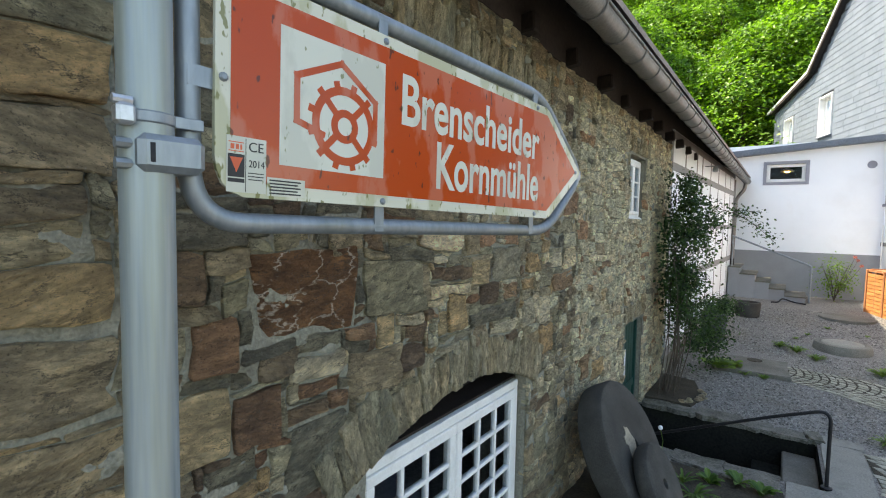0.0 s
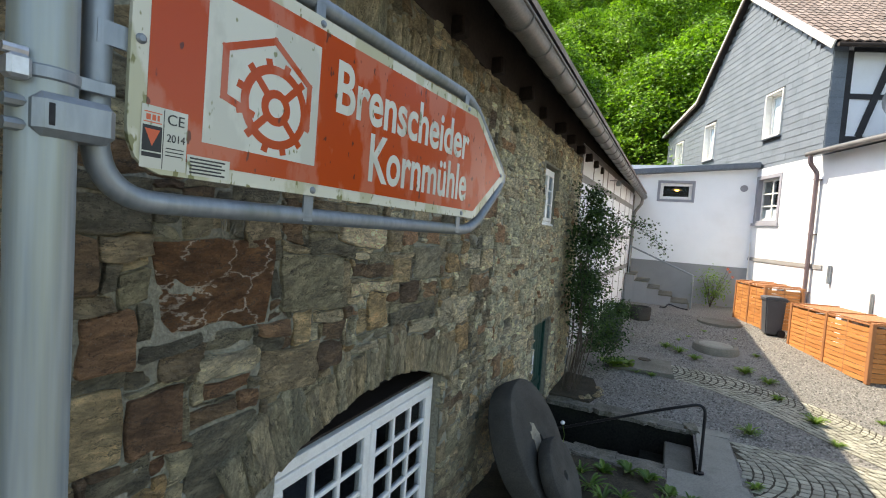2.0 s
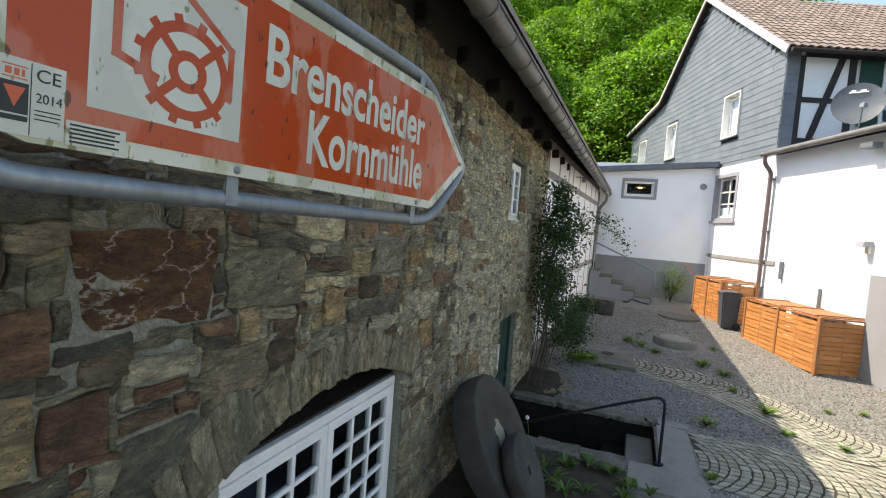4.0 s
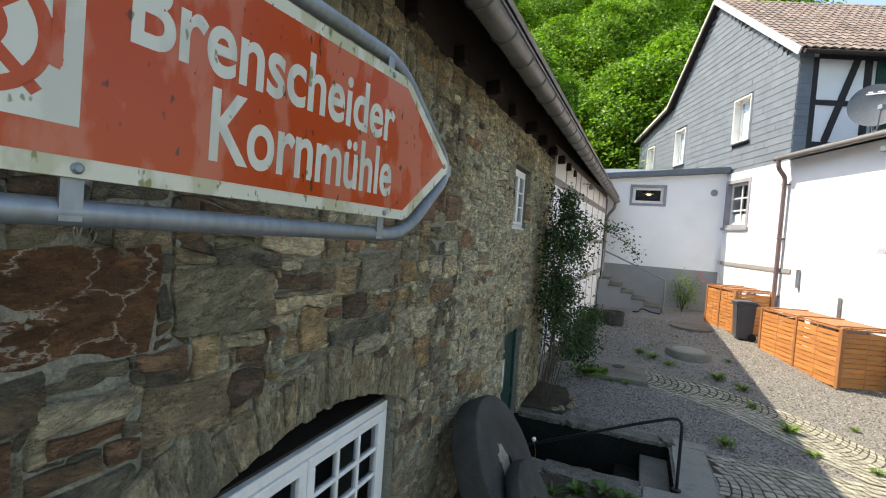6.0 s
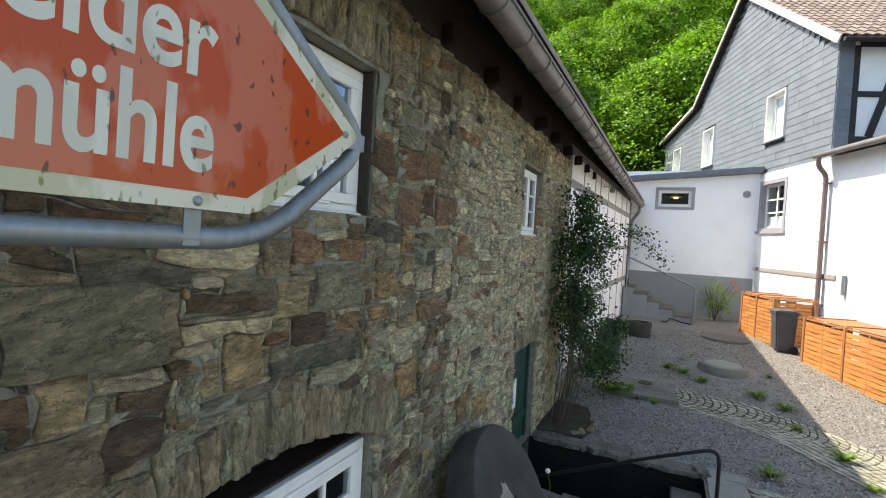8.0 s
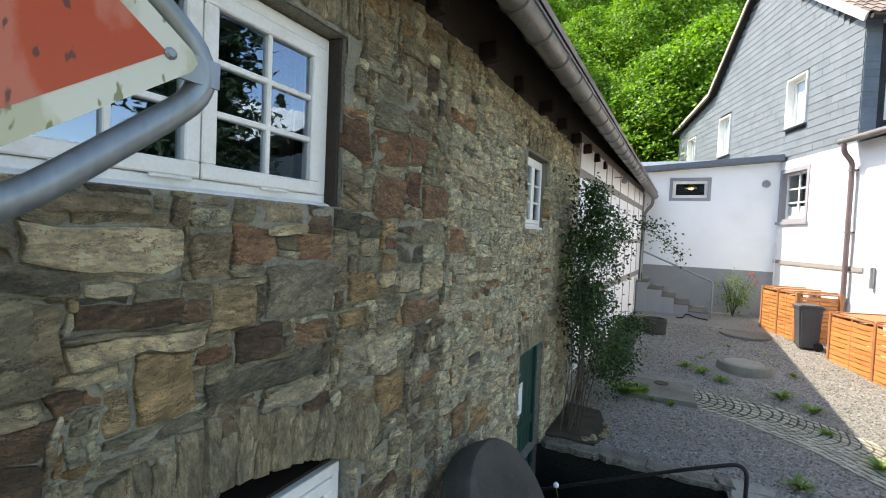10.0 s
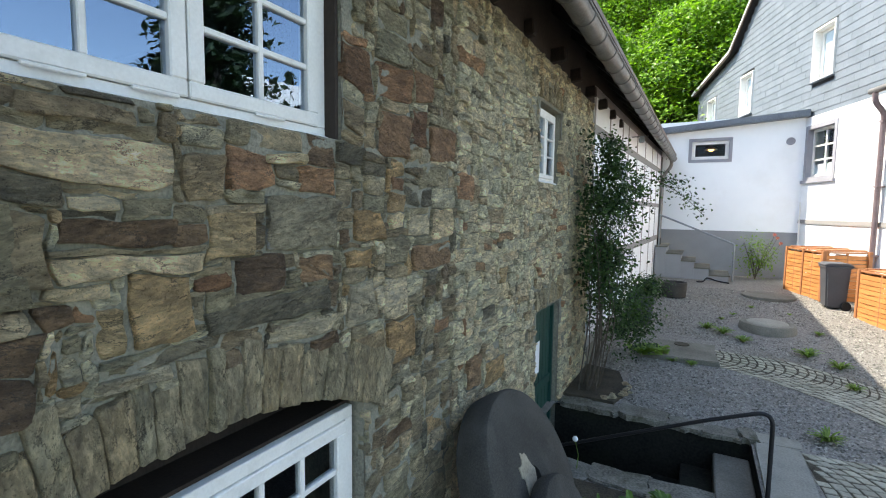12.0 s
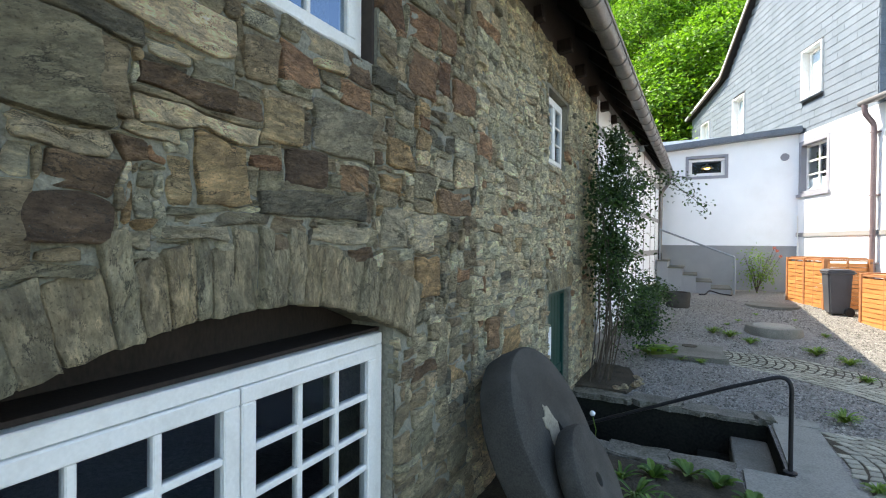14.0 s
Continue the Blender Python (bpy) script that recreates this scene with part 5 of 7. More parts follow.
for (ay, az), (by, bz) in ((EAVR, APEX), (APEX, KINK), (KINK, EAVL)):
    d = Vector((0, by - ay, bz - az)).normalized()
    beam(verge, (-0.15, ay - (d.y * 0.38 if (ay, az) == EAVR else 0), az + 0.08 - (d.z * 0.38 if (ay, az) == EAVR else 0)), (-0.15, by + (d.y * 0.3 if (by, bz) == EAVL else 0), bz + 0.08 + (d.z * 0.3 if (by, bz) == EAVL else 0)), 0.04, 0.17 if (ay, az) == EAVR else 0.09)
part("verge_board", verge, VERGE, roof_house, "pale verge board")
under = bmesh.new()
for (ay, az), (by, bz) in ((APEX, KINK), (KINK, EAVL)):
    beam(under, (-0.135, ay, az - 0.02), (-0.135, by, bz - 0.02), 0.05, 0.10)
part("verge_underboard", under, EAVE_BOARD, roof_house, "dark brown board below the verge")


def build_roof_tiles():
    d = Vector((0, APEX[0] - EAVR[0], APEX[1] - EAVR[1]))
    length = d.length
    d.normalize()
    nrm = Vector((0, -d.z, d.y))
    start = Vector((0, EAVR[0], EAVR[1] + 0.14)) - d * 0.36
    vs, fs = [], []
    rows = int((length + 0.36) / 0.30)
    prof = [(0.0, 0.012), (0.045, 0.035), (0.09, 0.045), (0.135, 0.03), (0.18, 0.006), (0.21, 0.0)]
    for r in range(rows):
        for c in range(int(7.5 / 0.21)):
            k = len(vs)
            for step, lift in ((0.0, 0.022), (0.33, 0.0)):
                for u, h in prof:
                    p = start + d * (r * 0.30 + step) + nrm * (lift + h) + Vector((-0.13 + c * 0.21 + u, 0, 0))
                    vs.append(tuple(p))
            for u, h in prof:
                p = start + d * (r * 0.30) + nrm * (h - 0.006) + Vector((-0.13 + c * 0.21 + u, 0, 0))
                vs.append(tuple(p))
            for i in range(5):
                fs.append((k + i, k + i + 1, k + 7 + i, k + 6 + i))
                fs.append((k + i, k + 12 + i, k + 13 + i, k + i + 1))
    ob = raw_mesh("roof_tiles", vs, fs, ROOF_TILE)
    ob.parent = roof_house
    tagged(ob, "rows of brown clay pantiles", kind="stuff")


# timber-framed front above the low wing
front = part("timber_front", boxes((0.3, DEPTH, CR + 0.02, CR + 0.25, 4.4, 7.2), (0.061, 0.299, CR + 0.0, CR + 0.02, 4.46, 7.1)), RENDER_WHITE, house, "white infill between black timbers")
bm = bmesh.new()
for x0, x1, z0, z1 in ((0.30, 0.50, 4.5, 7.0), (1.56, 1.72, 4.9, 7.0), (0.50, 4.0, 4.86, 5.0), (0.50, 1.56, 5.88, 6.0), (0.50, 6.0, 6.98, 7.16)):
    box(bm, x0, x1, CR - 0.012, CR + 0.04, z0, z1)
beam(bm, (0.78, CR - 0.004, 5.0), (1.38, CR - 0.004, 7.0), 0.03, 0.15)
part("timber", bm, TIMBER_BLACK, front)
for k in range(17):
    part("slate_strip", boxes((0.055, 0.36, CR - 0.03, CR - 0.014, 4.5 + k * 0.155, 4.5 + k * 0.155 + 0.15)), SLATE, front)
shutter = part("shutter", boxes((1.80, 2.32, CR - 0.05, CR - 0.015, 5.25, 6.97)), DOOR_GREEN, house, "dark green louvred shutter")
for k in range(12):
    part("louvre", boxes((1.86, 2.26, CR - 0.062, CR - 0.05, 5.32 + k * 0.135, 5.40 + k * 0.135)), DOOR_GREEN, shutter)
part("window", boxes((2.36, 3.4, CR - 0.02, CR - 0.012, 5.3, 6.9)), PAINT_WHITE, front)
glazed(part("pane", boxes((2.44, 3.3, CR - 0.026, CR - 0.021, 5.4, 6.05), (2.44, 3.3, CR - 0.026, CR - 0.021, 6.15, 6.8)), GLASS, front), (0, -1, 0))
part("eave_gutter", tube(bmesh.new(), [(-0.12, CR - 0.42, 6.98), (DEPTH, CR - 0.42, 6.98)], 0.05, 12), EAVE_BOARD, roof_house, smooth=True)
part("rear_wall", boxes((DEPTH - 0.3, DEPTH, -6.2, FAR, -0.2, 7.0), (0.35, DEPTH - 0.3, FAR - 0.3, FAR, -0.2, 7.0), (0.35, DEPTH - 0.3, -6.2, -5.9, -0.2, 4.4)), RENDER_WHITE, house)
# low wing
wing = part("wing_roof", prism(bmesh.new(), [(-0.30, 4.50), (1.2, 4.78), (DEPTH, 4.98), (DEPTH, 5.06), (1.2, 4.87), (-0.30, 4.59)], -6.75, CR - 0.07, "y"), FLASHING, house, "low grey wing roof")
part("wing_gutter", tube(bmesh.new(), [(-0.34, -6.7, 4.50), (-0.34, CR - 0.1, 4.50)], 0.06, 12), ZINC, house, smooth=True)
part("wing_pier", boxes((-0.18, 0.0, -7.4, -6.2, -0.2, 4.45)), RENDER_WHITE, house)
part("wing_pier_dado", boxes((-0.192, -0.182, -7.4, -6.19, -0.2, 1.88), (-0.182, -0.01, -6.198, -6.186, -0.2, 1.88)), RENDER_GREY, house, "grey painted base")
dp = part("rain_pipe", tube(bmesh.new(), bent([(-0.34, -2.95, 4.46), (-0.32, -2.93, 4.28), (-0.10, -2.86, 4.08), (-0.09, -2.86, 0.2)], 0.1), 0.05, 14), PIPE_MAUVE, house, "brown rain pipe", smooth=True)
for z in (1.2, 2.6, 3.9):
    part("pipe_clip", boxes((-0.15, 0.0, -2.92, -2.80, z, z + 0.03)), PIPE_MAUVE, dp)
build_slates()
build_roof_tiles()

dish = group_root("satellite_dish", HOUSE @ pose(0.72, -4.2, 5.44), "grey satellite dish on the low wing roof", "satellite dish")
bm = bmesh.new()
rings = []
for q in range(9):
    r = 0.45 * q / 8
    rings.append([bm.verts.new((r * math.cos(a), -0.28 * (r / 0.5) ** 2 * 0.45, r * 1.06 * math.sin(a))) for a in (2 * math.pi * s / 36 for s in range(36))] if q else [bm.verts.new((0, 0, 0))])
for s in range(36):
    bm.faces.new((rings[0][0], rings[1][s], rings[1][(s + 1) % 36]))
for a, b in zip(rings[1:], rings[2:]):
    for s in range(36):
        bm.faces.new((a[s], a[(s + 1) % 36], b[(s + 1) % 36], b[s]))
bmesh.ops.solidify(bm, geom=bm.faces[:], thickness=0.012)
bmesh.ops.transform(bm, matrix=Matrix.Rotation(radians(-38), 4, "Z") @ Matrix.Rotation(radians(-14), 4, "X"), verts=bm.verts)
part("reflector", bm, DISH, dish, smooth=True)
bm = boxes((-0.16, 0.16, -0.075, -0.07, 0.26, 0.285), (-0.13, -0.05, -0.07, -0.065, 0.30, 0.33), (0.02, 0.12, -0.07, -0.065, 0.30, 0.33))
bmesh.ops.transform(bm, matrix=Matrix.Rotation(radians(-38), 4, "Z") @ Matrix.Rotation(radians(-14), 4, "X"), verts=bm.verts)
part("printed_mark", bm, PAPER, dish)
part("feed_arm", tube(bmesh.new(), bent([(0.0, 0.0, -0.5), (-0.15, -0.3, -0.55), (-0.28, -0.52, -0.18)], 0.1), 0.016, 8), GALV, dish)
part("feed_head", boxes((-0.33, -0.24, -0.60, -0.48, -0.2, -0.1), bevel=0.01), DISH, dish)
part("mast", tube(bmesh.new(), [(0.05, 0.06, -0.78), (0.05, 0.06, 0.1)], 0.025, 10), GALV, dish)
wall_lamp = group_root("wall_lamp", HOUSE @ pose(0, -5.87, 2.39), "small outdoor lamp on the white wing wall", "lamp")
part("shade", prism(bmesh.new(), [(-0.02, 0.0), (-0.22, -0.02), (-0.18, 0.09), (-0.02, 0.09)], -0.09, 0.09, "y"), SURROUND, wall_lamp)
part("wall_box", boxes((-0.06, 0.0, -0.05, 0.05, -0.14, 0.0), bevel=0.008), PAINT_WHITE, wall_lamp)
flood = group_root("floodlight", HOUSE @ pose(0, -5.83, 4.24), "grey floodlight below the wing eaves", "lamp")
part("head", boxes((-0.28, -0.08, -0.14, 0.14, -0.04, 0.06), bevel=0.01), GALV, flood)
part("arm", boxes((-0.1, 0.0, -0.02, 0.02, -0.01, 0.03)), GALV, flood)
stand = solid("wall_conduit", tube(bmesh.new(), [(0, 0, 0), (0, 0, 0.42)], 0.04, 12), GALV, "short grey conduit on the white wall", "pipe", smooth=True)
stand.matrix_world = HOUSE @ pose(-0.042, -3.55, 1.5)
stub = solid("vent_pipe", tube(bmesh.new(), [(0, 0, 0), (0, 0, 1.35)], 0.03, 12), GALV, "thin grey vent pipe behind the slatted boxes", "pipe", smooth=True)
stub.matrix_world = HOUSE @ pose(-0.032, -4.82, 0.1)
pole_lean = solid("leaning_pole", tube(bmesh.new(), [(-0.12, -0.28, 0.3), (-0.03, -0.06, 2.35)], 0.016, 8), PAINT_WHITE, "thin white pole leaning in the wall corner", "pole")
pole_lean.matrix_world = HOUSE

# ---- slatted wooden bin stores and wheeled bin ----
def slat_panel(root, length, height, m, rng):
    """A woven larch fence panel in its frame, in the local x-z plane."""
    fr = bmesh.new()
    for r in ((0, 0.04, 0, height), (length - 0.04, length, 0, height), (0.04, length - 0.04, height - 0.03, height), (length / 2 - 0.02, length / 2 + 0.02, 0.02, height - 0.03)):
        box(fr, r[0], r[1], -0.012, 0.022, r[2], r[3], 0.004)
    bmesh.ops.transform(fr, matrix=m, verts=fr.verts)
    part("panel_frame", fr, LARCH_DARK, root)
    n = int((height - 0.06) / 0.087)
    for k in range(n):
        z = 0.03 + k * 0.087
        for half in (0, 1):
            bm = bmesh.new()
            x0, x1 = 0.03 + half * (length / 2 - 0.015), length / 2 - 0.01 + half * (length / 2 - 0.02)
            bow = 0.012 if (k + half) % 2 else -0.006
            segs = 4
            va = []
            for s in range(segs + 1):
                t = s / segs
                y = -0.012 - bow * math.sin(math.pi * t)
                for yy, zz in ((y, z), (y, z + 0.079), (y + 0.009, z + 0.079), (y + 0.009, z)):
                    va.append(bm.verts.new((x0 + (x1 - x0) * t, yy, zz + rng.uniform(-0.002, 0.002))))
            for s in range(segs):
                for q in range(4):
                    bm.faces.new((va[s * 4 + q], va[s * 4 + (q + 1) % 4], va[s * 4 + 4 + (q + 1) % 4], va[s * 4 + 4 + q]))
            bm.faces.new(va[:4])
            bm.faces.new(va[-4:])
            bmesh.ops.transform(bm, matrix=m, verts=bm.verts)
            part("slat", bm, LARCH, root)


def bin_store(y0, y1, z, label):
    """Two panels long, one panel deep, with a boarded lid; local y runs along the wall."""
    rng = random.Random(int(abs(y0) * 100))
    root = group_root("bin_store", HOUSE @ pose(0, y0, z), label, "bin store", group="slatted bin stores")
    L, H, D0, D1 = y1 - y0, 1.05, -0.98, -0.10
    half = L / 2
    for k in range(2):
        slat_panel(root, half - 0.01, H, pose(D0, half * (k + 1) - 0.005, 0, 0, 0, -90), rng)
    slat_panel(root, D1 - D0 - 0.03, H, pose(D0 + 0.025, 0.0, 0), rng)
    slat_panel(root, D1 - D0 - 0.03, H, pose(D0 + 0.025, L - 0.02, 0), rng)
    for x, y in ((D0 + 0.0, -0.03), (D1 - 0.04, -0.03), (D0 + 0.0, half), (D0 + 0.0, L)):
        part("corner_post", boxes((x - 0.03, x + 0.04, y - 0.03, y + 0.03, 0, H + 0.02), bevel=0.006), LARCH_DARK, root)
    for k in range(9):
        xx = D0 + 0.03 + k * 0.095
        part("lid_board", boxes((xx, xx + 0.085, 0.01, L - 0.01, H + 0.004, H + 0.024), bevel=0.003), LARCH_DARK, root)
    for k in range(3):
        yy = 0.08 + (L - 0.22) * k / 2
        part("lid_batten", boxes((D0 + 0.02, D1 - 0.02, yy, yy + 0.06, H + 0.025, H + 0.045), bevel=0.003), LARCH_DARK, root)
    return root


bin_store(-6.2, -3.98, -0.02, "orange larch slatted bin store with a closed lid")
bin_store(-2.86, -1.52, 0.22, "orange larch slatted bin store by the annexe corner")

wheelie = group_root("wheelie_bin", HOUSE @ pose(-1.0, -3.33, 0.165, 0, 0, -12) @ Matrix.Diagonal((0.9, 0.88, 1.0, 1.0)), "dark grey plastic wheeled bin with a closed lid", "bin")
bm = bmesh.new()
a = [bm.verts.new(v) for v in ((-0.18, -0.17, 0.05), (0.18, -0.17, 0.05), (0.18, 0.17, 0.05), (-0.18, 0.17, 0.05))]
b = [bm.verts.new(v) for v in ((-0.235, -0.21, 0.86), (0.215, -0.21, 0.86), (0.215, 0.21, 0.86), (-0.235, 0.21, 0.86))]
for q in range(4):
    bm.faces.new((a[q], a[(q + 1) % 4], b[(q + 1) % 4], b[q]))
bm.faces.new(a[::-1])
bm.faces.new(b)
bmesh.ops.bevel(bm, geom=bm.edges[:], offset=0.03, segments=2, affect="EDGES")
part("body", bm, BIN_GREY, wheelie)
part("rim", boxes((-0.255, 0.235, -0.225, 0.225, 0.83, 0.87), bevel=0.01), BIN_GREY, wheelie)
lid = bmesh.new()
prism(lid, [(-0.265, 0.875), (0.24, 0.875), (0.24, 0.905), (0.15, 0.935), (-0.2, 0.93), (-0.265, 0.90)], -0.227, 0.227, "y")
bmesh.ops.bevel(lid, geom=lid.edges[:], offset=0.008, segments=1, affect="EDGES")
part("lid", lid, BIN_GREY, wheelie)
part("handle", tube(bmesh.new(), [(0.265, -0.19, 0.86), (0.265, 0.19, 0.86)], 0.014, 8), BIN_GREY, wheelie)
for y in (-0.2, 0.2):
    part("wheel", lathe(bmesh.new(), [(0.03, -0.025), (0.085, -0.025), (0.095, -0.015), (0.095, 0.015), (0.085, 0.025), (0.03, 0.025)], 20, Matrix.Translation((0.16, y, 0.095)) @ Matrix.Rotation(math.pi / 2, 4, "X")), IRON, wheelie)

# ---- manhole covers and slab in the yard ----
manhole = group_root("well_ring", pose(1.03, 11.2, -0.03), "raised round concrete well cover in the gravel", "manhole", "")
part("ring", lathe(bmesh.new(), [(0.44, 0.0), (0.42, 0.15), (0.40, 0.175), (0.33, 0.18), (0.32, 0.15)], 44), CONCRETE, manhole, smooth=True)
part("cover", lathe(bmesh.new(), [(0.315, 0.10), (0.315, 0.178), (0.30, 0.188), (0.15, 0.192), (0.02, 0.193)], 40), CONCRETE_PALE, manhole, smooth=True)
slab2 = solid("round_slab", lathe(bmesh.new(), [(0.50, 0.16), (0.50, 0.225), (0.48, 0.235), (0.02, 0.238)], 40, Matrix.Translation((1.30, 13.75, 0.03))), CONCRETE, "flat round concrete cover sunk in the yard", "manhole")
slab("concrete_slab", -0.82, 0.24, 9.0, 10.1, -0.24, -0.075, group_root("paving_slab", pose(0, 0, 0), "brownish concrete slab with a small iron plate", "slab"), CONCRETE, 0.05, 70)
solid("drain_plate", lathe(bmesh.new(), [(0.11, 0.0), (0.11, 0.012), (0.02, 0.014)], 20, Matrix.Translation((-0.25, 9.75, -0.076))), SOIL, "small rusty drain plate in the slab", "drain")


# ---- plants ----
def rose_bush():
    rng = np.random.default_rng(5)
    r = random.Random(5)
    root = group_root("rose_bush", pose(0, 0, 0), "tall climbing rose bush against the mill wall", "bush")
    spots = []

    def cane(pts, radius):
        part("stem", tube(bmesh.new(), pts, radius, 6, True, 0.003), BARK, root)

    for k in range(15):
        foot = Vector((-1.19 + r.uniform(-0.10, 0.12), 7.18 + r.uniform(-0.14, 0.18), -0.14))
        head = Vector((r.uniform(-1.34, -0.92), r.uniform(6.85, 8.25), r.uniform(1.5, 2.75)))
        if k < 3:
            head = Vector((-1.30 + 0.05 * k, 7.15 + 0.14 * k, 2.82 - 0.08 * k))
        pts = []
        for q in range(10):
            t = q / 9
            sway = Vector((noise.noise((k, t * 3, 0)), noise.noise((k, t * 3, 7)), 0)) * 0.15 * t
            pts.append(foot.lerp(head, t) + Vector((0.10 * math.sin(math.pi * t), -0.06 * math.sin(math.pi * t), 0)) + sway)
        for p in pts:
            p.x = max(p.x, -1.38)
        cane(pts, r.uniform(0.006, 0.011))
        for q in range(5, 10):
            spots += [(pts[q] + Vector((r.gauss(0, 0.07), r.gauss(0, 0.09), r.gauss(0, 0.09))), 10) for _ in range(4)]
    # the long shoot that hangs over the yard
    arc = [Vector((-1.08, 8.1, 2.2)), Vector((-0.98, 8.3, 2.42)), Vector((-0.80, 8.4, 2.52)), Vector((-0.56, 8.45, 2.44)), Vector((-0.40, 8.5, 2.34)), Vector((-0.22, 8.5, 2.19)), Vector((-0.05, 8.5, 2.01))]
    cane(arc, 0.007)
    for a, b in zip(arc, arc[1:]):
        for t in (0.15, 0.5, 0.85):
            spots += [(a.lerp(b, t) + Vector((r.gauss(0, 0.05), r.gauss(0, 0.07), r.gauss(0.02, 0.05))), 6) for _ in range(3)]
    twig = [Vector((-0.62, 8.45, 2.46)), Vector((-0.45, 8.4, 2.50)), Vector((-0.30, 8.38, 2.46))]
    cane(twig, 0.005)
    spots += [(p + Vector((r.gauss(0, 0.05), r.gauss(0, 0.05), r.gauss(0, 0.04))), 6) for p in twig for _ in range(5)]
    # the leafy body, thin below and lumpy
    for _ in range(1300):
        z = r.uniform(0.35, 2.95)
        half = float(np.interp(z, [0.35, 0.9, 1.5, 2.1, 2.55, 2.95], [0.22, 0.45, 0.62, 0.70, 0.46, 0.14]))
        mid = float(np.interp(z, [0.35, 1.0, 1.8, 2.3, 2.75], [7.95, 7.75, 7.55, 7.6, 7.3]))
        p = Vector((-1.10 + max(-0.27, r.gauss(0, 0.14)) + 0.04 * half, mid + r.gauss(0, 0.55) * half, z))
        if z < 0.9 and p.y < 7.55:
            continue
        if noise.noise((p.x * 3.4, p.y * 2.6, p.z * 2.9)) < 0.0 + 0.045 * z:
            continue
        spots.append((p, 13 if p.y < 7.5 else 7))
    for _ in range(60):
        spots.append((Vector((-0.92 + r.gauss(0, 0.10), 8.5 + r.gauss(0, 0.16), 2.25 + r.gauss(0, 0.16))), 8))
    for _ in range(190):
        spots.append((Vector((-0.82 + r.gauss(0, 0.13), 8.45 + r.gauss(0, 0.22), 0.62 + r.gauss(0, 0.24))), 10))
    cs, ns = [], []
    for p, m in spots:
        cs.append(np.array(p) + rng.normal(size=(m, 3)) * 0.06)
        ns.append(rng.normal(size=(m, 3)) * 0.6 + np.array([0.3, -0.35, 0.75]))
    cs, ns = np.concatenate(cs), unit(np.concatenate(ns))
    keep = (cs[:, 0] > -1.40) & (cs[:, 2] > -0.05)
    cs, ns = cs[keep], ns[keep]
    v, f = leaves(cs, ns, rng.uniform(0.032, 0.062, len(cs)), rng, 0.66)
    crown = raw_mesh("foliage", v, f, LEAF_ROSE)
    crown.parent = root
    tagged(crown, "small dark green rose leaves", kind="stuff")


rose_bush()


def tuft(name, x, y, z, size, count, seed, label, material=LEAF_WEED, spread=1.0, broad=0.18, category="weed", group="weeds in the gravel"):
    """A rosette of arching leaves."""
    r = random.Random(seed)
    bm = bmesh.new()
    for k in range(count):
        a, reach, up = r.uniform(0, 2 * math.pi), size * r.uniform(0.5, 1.0) * spread, size * r.uniform(0.45, 1.0)
        side = Vector((-math.sin(a), math.cos(a), 0))
        out = Vector((math.cos(a), math.sin(a), 0))
        prev = None
        for q in range(5):
            t = q / 4
            c = Vector((x, y, z)) + out * reach * t + Vector((0, 0, up * (t - 0.62 * t * t) * 1.5))
            w = size * broad * (0.25 + math.sin(math.pi * min(t * 0.9 + 0.08, 1))) * 0.5
            pair = (bm.verts.new(c - side * w), bm.verts.new(c + Vector((0, 0, -w * 0.4))), bm.verts.new(c + side * w))
            if prev:
                bm.faces.new((prev[0], prev[1], pair[1], pair[0]))
                bm.faces.new((prev[1], prev[2], pair[2], pair[1]))
            prev = pair
    return tagged(mesh_object(name, bm, material), label, category, group)


for k, (x, y, s) in enumerate(((1.10, 7.0, 0.22), (1.42, 9.95, 0.26), (1.72, 9.6, 0.22), (1.72, 8.85, 0.16), (2.0, 8.0, 0.24), (2.05, 7.25, 0.14), (2.6, 7.1, 0.13), (3.0, 7.0, 0.14), (2.9, 8.6, 0.12), (3.4, 8.8, 0.13), (0.35, 10.6, 0.24), (0.1, 10.8, 0.22), (0.62, 10.3, 0.2), (-0.35, 8.95, 0.16), (-0.1, 8.9, 0.14), (1.75, 11.15, 0.13), (0.95, 5.45, 0.13), (0.9, 12.6, 0.1), (0.35, 11.5, 0.1), (1.5, 12.3, 0.08), (0.55, 11.9, 0.1))):
    tuft("weed", x, y, ground_height(x, y), s * 0.85, 52, k, "green weed tuft growing in the gravel", broad=0.085)
for k, (x, y, s) in enumerate(((-0.75, 9.05, 0.34), (-0.58, 9.2, 0.28))):
    tuft("broad_weed", x, y, -0.15, s, 14, 60 + k, "broad-leaved green plant at the slab edge", broad=0.5)
for k, (x, y, s) in enumerate(((-0.02, 4.95, 0.20), (-0.2, 5.05, 0.19), (-0.42, 4.9, 0.18), (0.18, 4.8, 0.17), (-0.5, 4.55, 0.26), (-0.36, 4.35, 0.26), (-0.62, 4.75, 0.2), (0.35, 4.75, 0.16), (0.12, 4.55, 0.2), (0.5, 4.62, 0.15), (-0.2, 4.5, 0.18))):
    tuft("bed_plant", x, y, -0.13, s * 0.8, 15, 80 + k, "leafy green weed in the soil bed", LEAF_BED, broad=0.3 if k < 4 else 0.12, group="weeds in the bed")
bed = solid("soil_bed", prism(bmesh.new(), [(-1.43, 3.0), (0.15, 3.4), (0.16, 4.84), (0.14, 5.12), (-1.43, 5.12)], -0.2, -0.128, "z"), SOIL, "dark soil bed at the foot of the mill wall", "bed", "structure")
